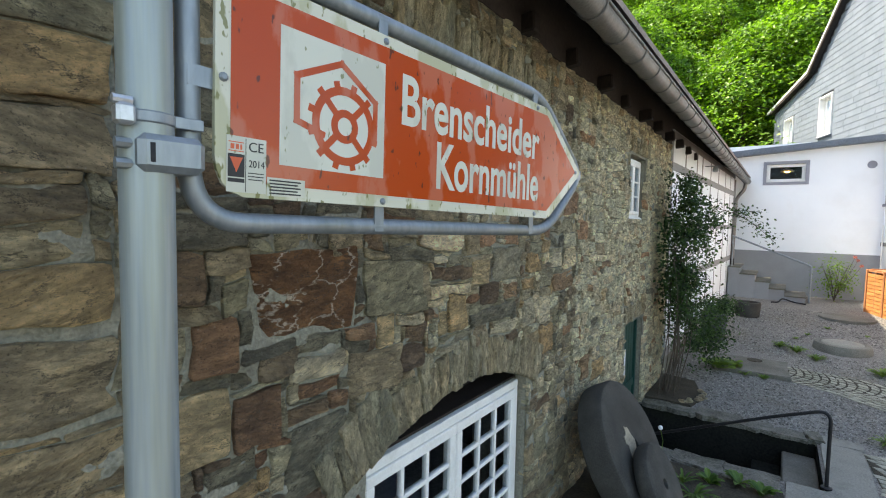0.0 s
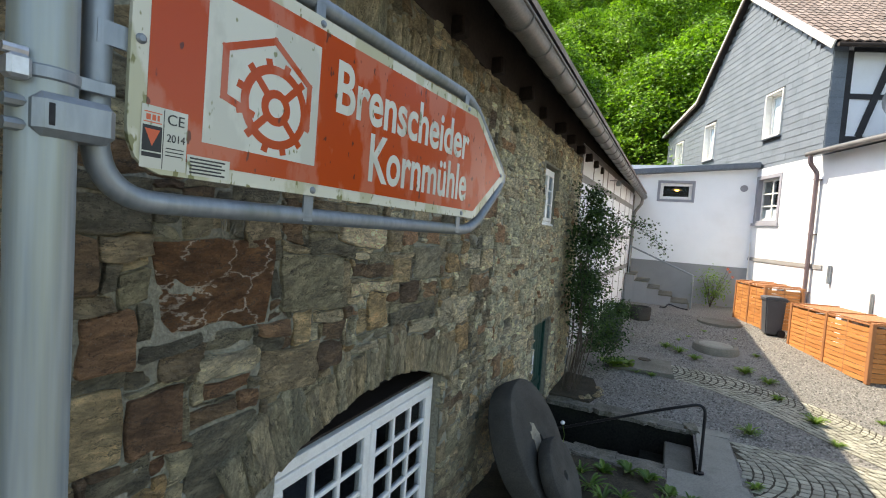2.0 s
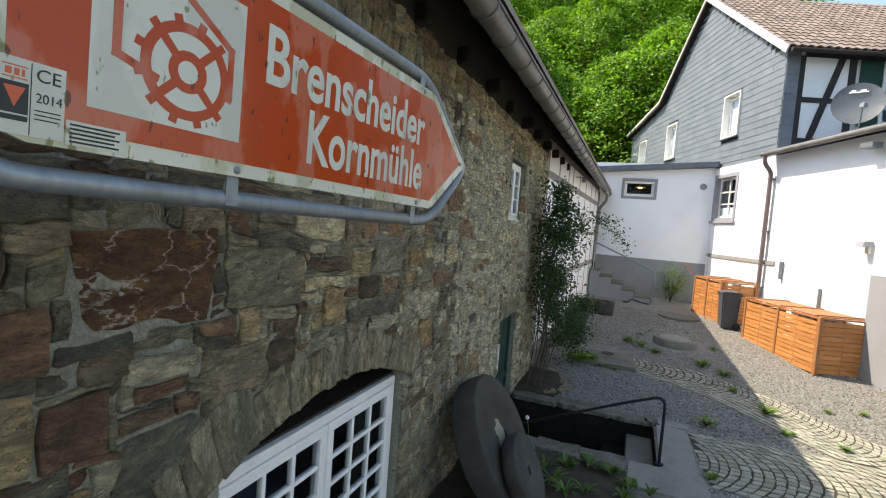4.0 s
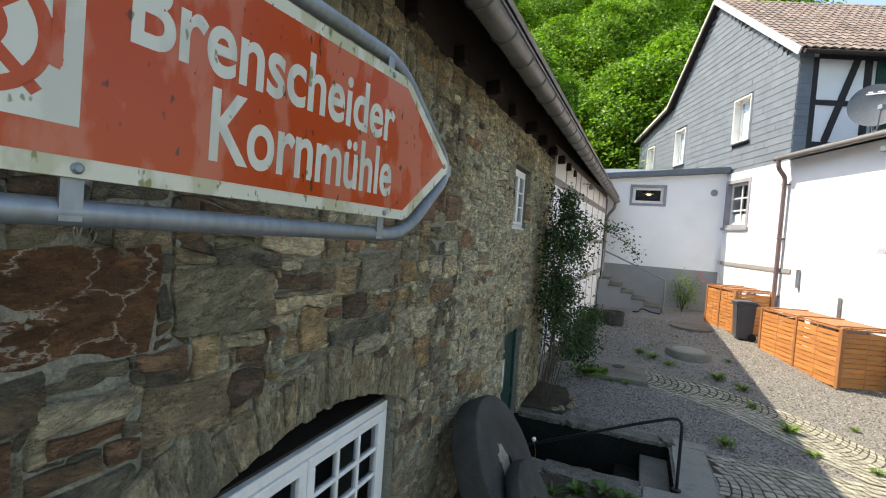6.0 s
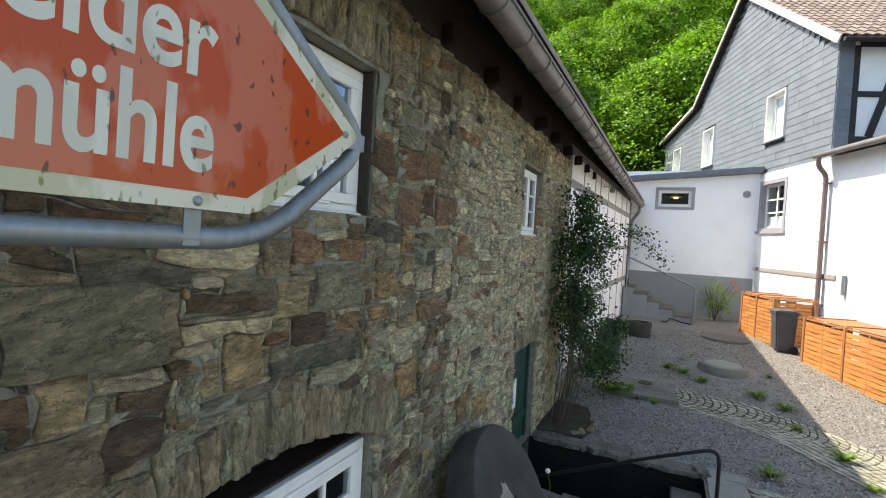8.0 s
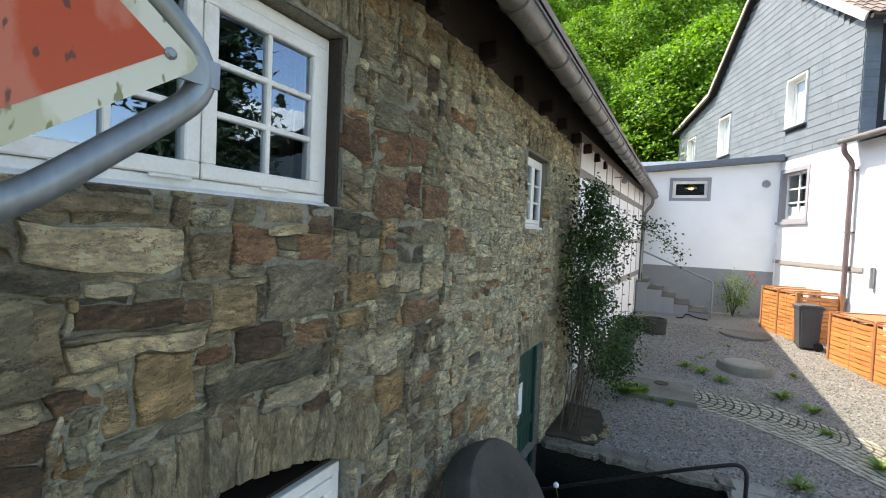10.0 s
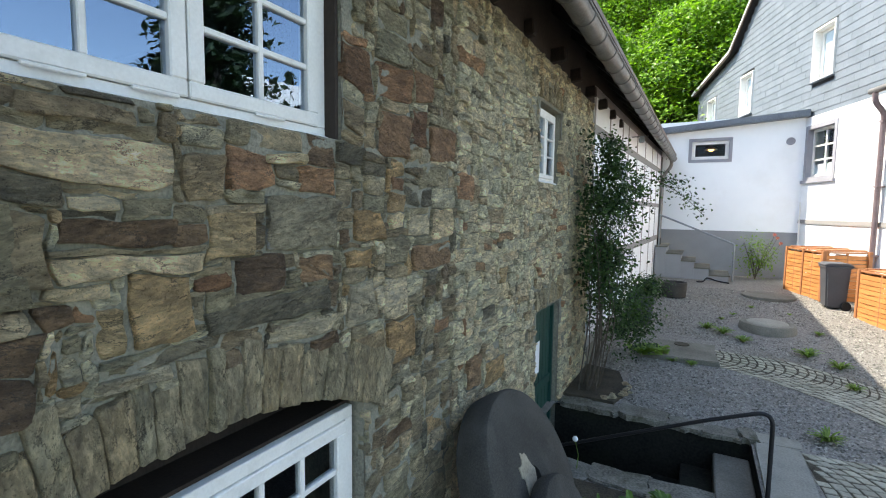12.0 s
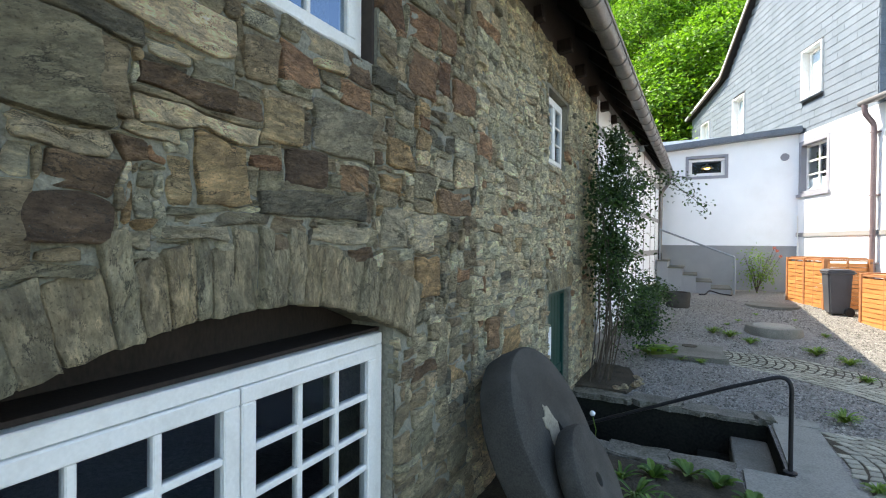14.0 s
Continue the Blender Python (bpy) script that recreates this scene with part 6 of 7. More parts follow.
bed2 = solid("planting_bed", prism(bmesh.new(), [(-1.42, 6.86), (-0.85, 6.88), (-0.75, 7.3), (-0.95, 8.0), (-1.40, 8.1)], -0.2, -0.115, "z"), SOIL, "small soil bed at the rose bush", "bed", "structure")
for k in range(16):
    rr = random.Random(k)
    t = k / 15
    size = rr.uniform(0.024, 0.046)
    bm = bmesh.new()
    bmesh.ops.create_icosphere(bm, subdivisions=1, radius=size)
    for v in bm.verts:
        v.co *= 1 + 0.75 * noise.noise(v.co * 26 + Vector((k * 3, 0, 0)))
        v.co.z *= 0.65
    bmesh.ops.transform(bm, matrix=Matrix.Translation((-0.98 + 0.22 * min(1, t * 2.2) + rr.uniform(-0.05, 0.04), 6.92 + 0.6 * t, -0.115 + size * 0.3)), verts=bm.verts)
    tagged(mesh_object("edging_stone", bm, STONE_GREY), "small pale broken stone edging the rose bed", "stone", "edging stones")
dandelion = group_root("dandelion", pose(-0.90, 5.28, -0.13), "white dandelion clock on a thin stalk", "flower")
part("stalk", tube(bmesh.new(), [(0, 0, 0), (0.01, 0, 0.12), (-0.02, 0.0, 0.24)], 0.004, 6), LEAF_WEED, dandelion)
bm = bmesh.new()
bmesh.ops.create_icosphere(bm, subdivisions=2, radius=0.024, matrix=Matrix.Translation((-0.02, 0, 0.255)))
part("seed_head", bm, PAPER, dandelion, smooth=True)

pot = group_root("plant_pot", pose(-0.98, 10.7, -0.02), "tall dark planter with a bushy green plant", "plant pot")
part("pot", lathe(bmesh.new(), [(0.17, -0.02), (0.19, 0.0), (0.24, 0.5), (0.26, 0.52), (0.26, 0.56), (0.22, 0.56), (0.21, 0.5)], 24), BIN_GREY, pot, smooth=True)


def foliage_ball(parent, name, cx, cy, cz, rx, rz, count, size, material, seed, label, squash=1.0):
    rng = np.random.default_rng(seed)
    d = unit(rng.normal(size=(count, 3)))
    rad = rng.uniform(0.25, 1.0, (count, 1)) ** 0.6
    bumps = 1 + 0.35 * np.sin(d[:, :1] * 5 + seed) * np.cos(d[:, 1:2] * 6) + 0.15 * rng.normal(size=(count, 1))
    c = d * rad * bumps * np.array([rx, rx * squash, rz]) + np.array([cx, cy, cz])
    nrm = unit(d * 0.6 + rng.normal(size=(count, 3)) * 0.5 + np.array([0, 0, 0.5]))
    v, f = leaves(c, nrm, rng.uniform(0.6, 1.2, count) * size, rng, 0.6)
    ob = raw_mesh(name, v, f, material)
    ob.parent = parent
    return tagged(ob, label, kind="stuff")


foliage_ball(pot, "foliage", 0.12, 0.0, 0.70, 0.32, 0.22, 1300, 0.055, LEAF_ROSE, 9, "bushy green leaves")
rose2 = group_root("flower_bush", pose(1.25, 16.2, 0.3), "small rose bush with a few pink blooms by the annexe", "bush")
bm = bmesh.new()
for k in range(9):
    a = k * 0.7
    tube(bm, [(0, 0, 0), (0.12 * math.cos(a), 0.1 * math.sin(a), 0.45), (0.32 * math.cos(a), 0.2 * math.sin(a), 0.9 + 0.05 * (k % 3))], 0.01, 5, True, 0.004)
part("stems", bm, BARK, rose2)
foliage_ball(rose2, "foliage", 0.02, 0, 0.62, 0.48, 0.56, 760, 0.07, LEAF_WEED, 12, "light green leaves", 0.5)
for k, (x, z) in enumerate(((0.42, 1.12), (0.5, 0.98), (0.36, 1.2))):
    bm = bmesh.new()
    for q in range(9):
        a = q * 2.4
        tube(bm, [(x, -0.05, z), (x + 0.03 * math.cos(a), -0.06 + 0.02 * math.sin(q), z + 0.03 * math.sin(a)), (x + 0.045 * math.cos(a), -0.07, z + 0.045 * math.sin(a))], 0.012, 5, True, 0.006)
    part("bloom", bm, PETAL, rose2)
    part("stalk", tube(bmesh.new(), [(0.05, 0, 0.2), (x * 0.7, -0.03, z * 0.7), (x, -0.05, z - 0.01)], 0.007, 5, True, 0.004), BARK, rose2)

# ---- wooded slope ----
def broadleaf(name, seed, height, label):
    rng = np.random.default_rng(seed)
    r = random.Random(seed)
    root = group_root(name, pose(0, 0, 0), label, "tree", group="beech wood on the slope")
    bm = bmesh.new()
    tube(bm, [(0, 0, -0.5), (0.1, 0.05, height * 0.4), (0.0, 0.15, height * 0.85)], 0.22, 9, True, 0.05)
    part("trunk", bm, BARK, root)
    limbs = bmesh.new()
    cs, ns = [], []
    for k in range(62):
        t = r.uniform(0.08, 1.0)
        z = height * t
        a = r.uniform(0, 2 * math.pi)
        reach = height * 0.42 * math.sin(math.pi * min(0.16 + t * 0.80, 1.0)) * r.uniform(0.6, 1.08)
        tip = Vector((reach * math.cos(a), reach * math.sin(a), z + reach * 0.12))
        if k % 3 == 0:
            tube(limbs, [(0.05, 0.1, z * 0.9), tuple(Vector((0.05, 0.1, z * 0.95)).lerp(tip, 0.5) + Vector((0, 0, 0.15))), tuple(tip)], 0.05, 5, True, 0.012)
        for q in range(5):
            c = Vector((0, 0, z)).lerp(tip, 0.35 + 0.65 * (q + r.random()) / 5)
            m = 78
            rad = height * r.uniform(0.05, 0.085)
            off = rng.normal(size=(m, 3)) * np.array([rad, rad, rad * 0.16])
            drop = -0.35 * (off[:, 0] ** 2 + off[:, 1] ** 2) / rad
            off[:, 2] += drop
            cs.append(np.array(c) + off)
            ns.append(rng.normal(size=(m, 3)) * 0.38 + np.array([math.cos(a) * 0.45, math.sin(a) * 0.45, 0.85]))
    part("limb_work", limbs, BARK, root)
    cs, ns = np.concatenate(cs), unit(np.concatenate(ns))
    v, f = leaves(cs, ns, rng.uniform(0.14, 0.27, len(cs)), rng, 0.62)
    ob = raw_mesh("crown", v, f, LEAF_FOREST)
    ob.parent = root
    tagged(ob, "layered bright green leaves")
    return root


kinds = [broadleaf("beech_tree", 31, 10.5, "leafy beech on the wooded slope"), broadleaf("beech_tree", 32, 12.0, "leafy beech on the wooded slope"), broadleaf("beech_tree", 33, 9.0, "leafy beech on the wooded slope")]
tree_rng = random.Random(77)
first = [True, True, True]
for row in range(8):
    y = 29.0 + row * 6.2
    span = 8 + row * 1.6
    for k in range(6 if row < 4 else 7):
        x = -span * 1.45 + (k + tree_rng.uniform(0.15, 0.85)) * (span * 2.2) / (6 if row < 4 else 7)
        yy = y + tree_rng.uniform(-2, 2)
        q = (row * 2 + k) % 3
        s = tree_rng.uniform(0.85, 1.15)
        m = pose(x, yy, ground_height(x, yy) - 1.0, tree_rng.uniform(-4, 4), tree_rng.uniform(-4, 4), tree_rng.uniform(0, 360))
        if first[q]:
            kinds[q].matrix_world = m
            first[q] = False
        else:
            copy_thing(kinds[q], m)


def conifer(seed, height):
    rng = np.random.default_rng(seed)
    root = group_root("spruce_tree", pose(0, 0, 0), "tall dark spruce beyond the yard", "tree", group="spruces beyond the yard")
    part("trunk", tube(bmesh.new(), [(0, 0, -0.3), (0, 0, height)], 0.2, 8, True, 0.02), BARK, root)
    cs, ns = [], []
    for k in range(300):
        t = (k + rng.random()) / 300
        z = height * (0.12 + 0.88 * t)
        a = rng.random() * 2 * math.pi
        reach = height * 0.2 * (1 - t) ** 0.8 * rng.uniform(0.7, 1.1) + 0.1
        n = 26
        s = rng.random((n, 1))
        c = np.array([[math.cos(a), math.sin(a), -0.25]]) * s * reach + np.array([[0, 0, z]]) + rng.normal(size=(n, 3)) * 0.09
        cs.append(c)
        ns.append(rng.normal(size=(n, 3)) * 0.5 + np.array([0, 0, 0.8]))
    cs, ns = np.concatenate(cs), unit(np.concatenate(ns))
    v, f = leaves(cs, ns, rng.uniform(0.18, 0.34, len(cs)), rng, 0.4)
    ob = raw_mesh("crown", v, f, LEAF_CONIFER)
    ob.parent = root
    return root


spruce = conifer(3, 12.0)
spruce.matrix_world = pose(24, 27, -0.2)
for x, y in ((7.1, 8.7), (8.9, 9.9), (11.2, 10.8), (13.4, 12.6), (16.0, 13.6), (19.5, 16.5), (21.0, 20.5), (27, 23), (31, 26)):
    copy_thing(spruce, pose(x, y, -0.2 - (x % 3) * 0.5, 0, 0, x * 40))

# ---- dried creeper roots clinging to the stones ----
def dried_root(points, r=0.0035):
    pts = [(WALL_X + 0.019 + 0.003 * math.sin(k * 2.1), y, z) for k, (y, z) in enumerate(points)]
    ob = mesh_object("dried_root", tube(bmesh.new(), pts, r, 5, True, r * 0.45), PLASTER)
    tagged(ob, "pale dried creeper root on the stone wall", "root", "dried roots on the wall")


root_rng = random.Random(3)
for y, z, dy, dz, n in ((1.84, 1.44, 0.03, 0.12, 2), (1.86, 1.45, 0.09, 0.10, 2), (2.56, 2.09, 0.10, -0.06, 2), (2.66, 2.03, 0.16, 0.06, 2), (2.56, 2.0, 0.28, -0.01, 2), (2.60, 1.97, 0.26, 0.015, 2), (2.68, 1.97, 0.05, -0.09, 2), (2.72, 1.84, 0.16, -0.09, 2), (3.4, 1.6, 0.22, 0.06, 2), (1.06, 2.26, -0.02, -0.13, 3), (1.13, 2.25, 0.01, -0.11, 3), (1.2, 2.27, -0.04, -0.15, 3), (1.24, 2.25, 0.02, -0.10, 2)):
    for q in range(n):
        pts = []
        for k in range(7):
            t = k / 6
            pts.append((y + dy * t + root_rng.uniform(-0.008, 0.008) + q * 0.008, z + dz * t + root_rng.uniform(-0.006, 0.006)))
        dried_root(pts, root_rng.uniform(0.0015, 0.0032))

# ---- loose gravel chips ----
def gravel_chips():
    rng = np.random.default_rng(2)
    n = 46000
    u = rng.random(n)
    y = 5.2 + 9.0 * u ** 1.5
    x = -1.35 + (rng.random(n)) * (4.6 + 0.1 * y)
    keep = ~((x > PIT[0]) & (x < 0.9) & (y > 4.8) & (y < 6.9))
    keep &= ~((x < -0.8) & (y < 8.1))
    keep &= ~(((x - 1.03) ** 2 + (y - 11.2) ** 2) < 0.36)
    keep &= ~((x > -0.82) & (x < 0.26) & (y > 8.95) & (y < 10.15))
    keep &= ~np.array([in_setts(a, b) for a, b in zip(x, y)])
    x, y = x[keep], y[keep]
    n = len(x)
    z = np.interp(y, [9, 14, 17], [-0.15, 0.25, 0.32])
    base = np.array([[1, 0, 0], [-1, 0, 0], [0, 1, 0], [0, -1, 0], [0, 0, 0.7], [0, 0, -0.7]], float)
    faces = np.array([[0, 2, 4], [2, 1, 4], [1, 3, 4], [3, 0, 4], [2, 0, 5], [1, 2, 5], [3, 1, 5], [0, 3, 5]])
    s = rng.uniform(0.007, 0.020, (n, 1, 1))
    pts = base[None] * s * rng.uniform(0.6, 1.4, (n, 6, 1))
    a = rng.uniform(0, 2 * math.pi, n)
    ca, sa = np.cos(a)[:, None], np.sin(a)[:, None]
    px = pts[:, :, 0] * ca - pts[:, :, 1] * sa
    py = pts[:, :, 0] * sa + pts[:, :, 1] * ca
    v = np.stack([px + x[:, None], py + y[:, None], pts[:, :, 2] + z[:, None] + 0.003], 2).reshape(-1, 3)
    f = (np.arange(n)[:, None, None] * 6 + faces[None]).reshape(-1, 3)
    ob = raw_mesh("gravel_chips", v, f, PEBBLE)
    tagged(ob, "loose grey gravel chips over the yard", "gravel", kind="stuff")


# ---- sett paving in arcs ----
LANES = (  # centre line and width of each paved lane
    ((0.88, 5.93, 1.34), (1.7, 5.98, 1.46), (2.6, 5.88, 1.75), (4.0, 5.25, 1.9), (5.4, 4.5, 1.9)),
    ((0.18, 9.42, 0.62), (1.05, 9.16, 1.0), (1.86, 8.5, 1.1), (2.42, 7.6, 1.05), (3.05, 6.85, 1.1), (4.1, 6.3, 1.2), (5.6, 5.6, 1.3)),
)


def lane_samples(lane, step=0.02):
    """Points along a lane: x, y, way x, way y, width, distance."""
    out, dist = [], 0.0
    for (ax, ay, aw), (bx, by, bw) in zip(lane, lane[1:]):
        n = max(2, int(math.hypot(bx - ax, by - ay) / step))
        for k in range(n):
            t = k / n
            out.append([ax + (bx - ax) * t, ay + (by - ay) * t, aw + (bw - aw) * t])
    pts = np.array(out)
    for _ in range(30):
        pts[1:-1] = (pts[:-2] + pts[1:-1] * 2 + pts[2:]) / 4
    way = np.gradient(pts[:, :2], axis=0)
    way /= np.linalg.norm(way, axis=1, keepdims=True)
    d = np.concatenate([[0], np.cumsum(np.linalg.norm(np.diff(pts[:, :2], axis=0), axis=1))])
    return np.column_stack([pts[:, :2], way, pts[:, 2], d])


LANE_PATHS = [lane_samples(q) for q in LANES]


def in_lane(path, x, y, pad=0.0):
    d = np.hypot(path[:, 0] - x, path[:, 1] - y)
    i = int(d.argmin())
    return d[i] < path[i, 4] / 2 + pad


def in_setts(x, y):
    return any(in_lane(p, x, y, 0.02) for p in LANE_PATHS)


def build_setts():
    rng = random.Random(14)
    paving = group_root("pavement_setts", pose(0, 0, 0), "pale grey setts laid in arcs with dark earthy joints", "paving", "structure")
    for q, path in enumerate(LANE_PATHS):
        bed_bm = bmesh.new()
        rows = []
        for px, py, wx, wy, w, _ in path[::8]:
            row = []
            for k in range(9):
                e = w * (0.5 - k / 8)
                row.append(bed_bm.verts.new((px - wy * e, py + wx * e, ground_height(0, py + wx * e) + 0.004 + q * 0.002)))
            rows.append(row)
        for ra, rb in zip(rows, rows[1:]):
            for k in range(8):
                bed_bm.faces.new((ra[k], ra[k + 1], rb[k + 1], rb[k]))
        part("joint_bed", bed_bm, SOIL, paving, "dark earthy joints")
    cells = []
    for q, path in enumerate(LANE_PATHS):
        s = -0.9
        while s < path[-1, 5] - 0.1:
            step = rng.uniform(0.088, 0.106)
            i = min(int(np.searchsorted(path[:, 5], max(s, 0))), len(path) - 1)
            w = path[i, 4]
            n = max(4, int(round(w / 0.098)))
            cuts = [-w / 2 + w * (k + (rng.uniform(-0.16, 0.16) if 0 < k < n else 0)) / n for k in range(n + 1)]
            for v0, v1 in zip(cuts, cuts[1:]):
                quad = []
                for ds, v in ((0, v0), (0, v1), (step, v1), (step, v0)):
                    ss = s + ds + 0.24 * w * (1 - (2 * v / w) ** 2) - 0.1
                    px, py, wx, wy = (float(np.interp(ss, path[:, 5], path[:, c])) for c in range(4))
                    over = min(ss, 0.0) + max(ss - path[-1, 5], 0.0)
                    quad.append((px + wx * over - wy * v, py + wy * over + wx * v))
                mx, my = sum(c[0] for c in quad) / 4, sum(c[1] for c in quad) / 4
                if (q and in_lane(LANE_PATHS[0], mx, my, 0.03)) or mx > 5.3 or (q == 0 and mx < 0.90) or (q and mx < 0.2):
                    continue
                cells.append((mx, my, quad))
            s += step
    cells.sort(key=lambda c: (c[0] - 1.6) ** 2 + (c[1] - 5.6) ** 2)
    rest_v, rest_f = [], []
    for i, (mx, my, quad) in enumerate(cells):
        vs = []
        h, tilt = rng.uniform(-0.002, 0.003), rng.uniform(-0.02, 0.02)
        z = ground_height(mx, my)
        (ax, ay), (bx, by), (cx, cy), (dx, dy) = quad
        across, along = Vector((bx + cx - ax - dx, by + cy - ay - dy)) / 4, Vector((cx + dx - ax - bx, cy + dy - ay - by)) / 4
        ga, gl = rng.uniform(0.74, 0.80), rng.uniform(0.83, 0.88)
        corners = [across * (i * ga) + along * (k * gl) for i, k in ((-1, -1), (1, -1), (1, 1), (-1, 1))]
        jit = [(rng.uniform(-0.007, 0.007), rng.uniform(-0.007, 0.007)) for _ in range(4)]
        for scale, zz in ((1.0, -0.03), (1.0, 0.006 + h), (0.88, 0.0105 + h)):
            for c, (jx, jy) in zip(corners, jit):
                vs.append((mx + c.x * scale + jx, my + c.y * scale + jy, z + zz + tilt * c.x))
        fs = [(a, (a + 1) % 4, 4 + (a + 1) % 4, 4 + a) for a in range(4)] + [(4 + a, 4 + (a + 1) % 4, 8 + (a + 1) % 4, 8 + a) for a in range(4)] + [(8, 9, 10, 11)]
        if i < 300:
            ob = raw_mesh("sett", vs, fs, SETT)
            ob.parent = paving
        else:
            k = len(rest_v)
            rest_v.extend(vs)
            rest_f.extend([tuple(a + k for a in f) for f in fs])
    ob = raw_mesh("setts", rest_v, rest_f, SETT)
    ob.parent = paving
    tagged(ob, "pale grey setts in arcs", kind="stuff")


gravel_chips()
build_setts()


# ---- stones of the mill wall ----
# single stones that stand out: y0, y1, z0, z1, grouped by kind
NOTED = {}
NOTED[STONE_VEIN] = ((0.91, 1.38, 1.79, 2.12),)
NOTED[STONE_SCRATCH] = ((2.53, 2.90, 1.88, 2.11),)
NOTED[STONE_CREAM] = ((1.88, 2.29, 1.88, 1.94), (1.85, 2.02, 1.83, 1.87), (1.80, 2.20, 2.13, 2.24), (3.72, 3.95, 1.89, 2.06), (3.28, 3.42, 1.96, 2.04), (2.55, 2.72, 2.22, 2.26))
NOTED[STONE_RED] = ((2.94, 3.14, 2.60, 2.76), (3.17, 3.47, 2.60, 2.75), (3.49, 3.70, 2.62, 2.77), (3.19, 3.48, 2.32, 2.52), (3.49, 3.66, 2.38, 2.58), (3.68, 3.95, 2.31, 2.50),
                    (2.27, 2.38, 1.79, 1.85), (0.68, 0.84, 1.75, 1.93), (1.09, 1.31, 1.57, 1.63), (0.83, 1.02, 1.46, 1.66), (1.32, 1.49, 1.74, 1.80), (3.30, 3.42, 2.17, 2.22))
NOTED[STONE_UMBER] = ((1.90, 2.21, 1.97, 2.04), (2.41, 2.62, 1.75, 1.89), (1.66, 1.85, 1.55, 1.66), (1.83, 1.93, 1.76, 1.82), (1.44, 1.55, 2.10, 2.21), (0.60, 0.74, 1.98, 2.14), (0.56, 0.72, 1.30, 1.42))
NOTED[STONE_OCHRE] = ((2.06, 2.26, 1.66, 1.87), (2.30, 2.47, 1.90, 2.05), (3.01, 3.25, 1.90, 2.04), (2.95, 3.15, 1.79, 1.87), (3.26, 3.56, 1.24, 1.48), (4.50, 4.88, 0.68, 0.88), (0.56, 0.82, 1.48, 1.70),
                      (1.51, 1.62, 1.69, 1.82), (0.16, 0.52, 2.52, 2.70), (0.24, 0.49, 1.97, 2.12), (4.75, 4.95, 1.50, 1.62))
NOTED[STONE_TAN] = ((0.10, 0.52, 2.34, 2.50), (0.14, 0.51, 1.73, 1.95), (1.84, 2.09, 2.27, 2.31), (2.22, 2.37, 2.09, 2.23), (3.01, 3.22, 1.28, 1.46), (1.23, 1.43, 2.09, 2.21), (1.34, 1.69, 1.49, 1.68), (0.74, 0.91, 2.07, 2.14), (0.70, 0.98, 1.16, 1.30))
NOTED[STONE_RUST] = ((2.38, 2.58, 2.12, 2.26), (2.69, 2.87, 1.75, 1.86), (3.50, 3.95, 1.72, 1.87), (4.02, 4.24, 2.11, 2.28), (4.18, 4.46, 0.77, 1.02))
NOTED[STONE_PALE] = ((3.45, 3.69, 1.93, 2.04), (2.54, 2.88, 1.55, 1.62), (1.97, 2.17, 1.56, 1.60), (1.05, 1.31, 1.64, 1.71), (2.96, 3.18, 1.52, 1.72), (3.24, 3.46, 1.50, 1.72))
NOTED[STONE_SLATE] = ((2.29, 2.85, 1.64, 1.73), (1.60, 1.92, 2.06, 2.13), (1.05, 1.34, 1.19, 1.48))
NOTED[STONE_GREY] = ((1.42, 1.82, 1.83, 2.06), (1.70, 1.87, 1.86, 2.04), (0.92, 1.08, 1.67, 1.77))


def stone_mesh(outline, rng, proud, rough=1.0):
    """One rough split stone from its outline: sunk sides, chipped rim, broken face."""
    seed = rng.uniform(0, 99)
    n = len(outline)
    cy, cz = sum(p[0] for p in outline) / n, sum(p[1] for p in outline) / n
    hy, hz = max(abs(p[0] - cy) for p in outline) + 0.02, max(abs(p[1] - cz) for p in outline) + 0.02
    ty, tz = rng.uniform(-0.010, 0.010) * rough / hy, rng.uniform(-0.013, 0.013) * rough / hz
    vs = []
    for scale, depth in ((1.0, -0.05), (0.985, -0.004), (0.90, 0.001), (0.50, 0.002)):
        for y, z in outline:
            yy, zz = cy + (y - cy) * scale, cz + (z - cz) * scale
            d = proud + depth + (yy - cy) * ty + (zz - cz) * tz
            if scale < 0.99:
                d += rough * (0.016 * noise.noise((yy * 7 + seed, zz * 17, seed)) + 0.007 * noise.noise((yy * 26, zz * 48 + seed, seed)))
            vs.append((WALL_X + d, yy, zz))
    vs.append((WALL_X + proud + 0.010 * rough * noise.noise((cy * 9, cz * 9, seed)), cy, cz))
    fs = []
    for r in range(3):
        for k in range(n):
            fs.append((r * n + k, r * n + (k + 1) % n, (r + 1) * n + (k + 1) % n, (r + 1) * n + k))
    for k in range(n):
        fs.append((3 * n + k, 3 * n + (k + 1) % n, 4 * n))
    return vs, fs


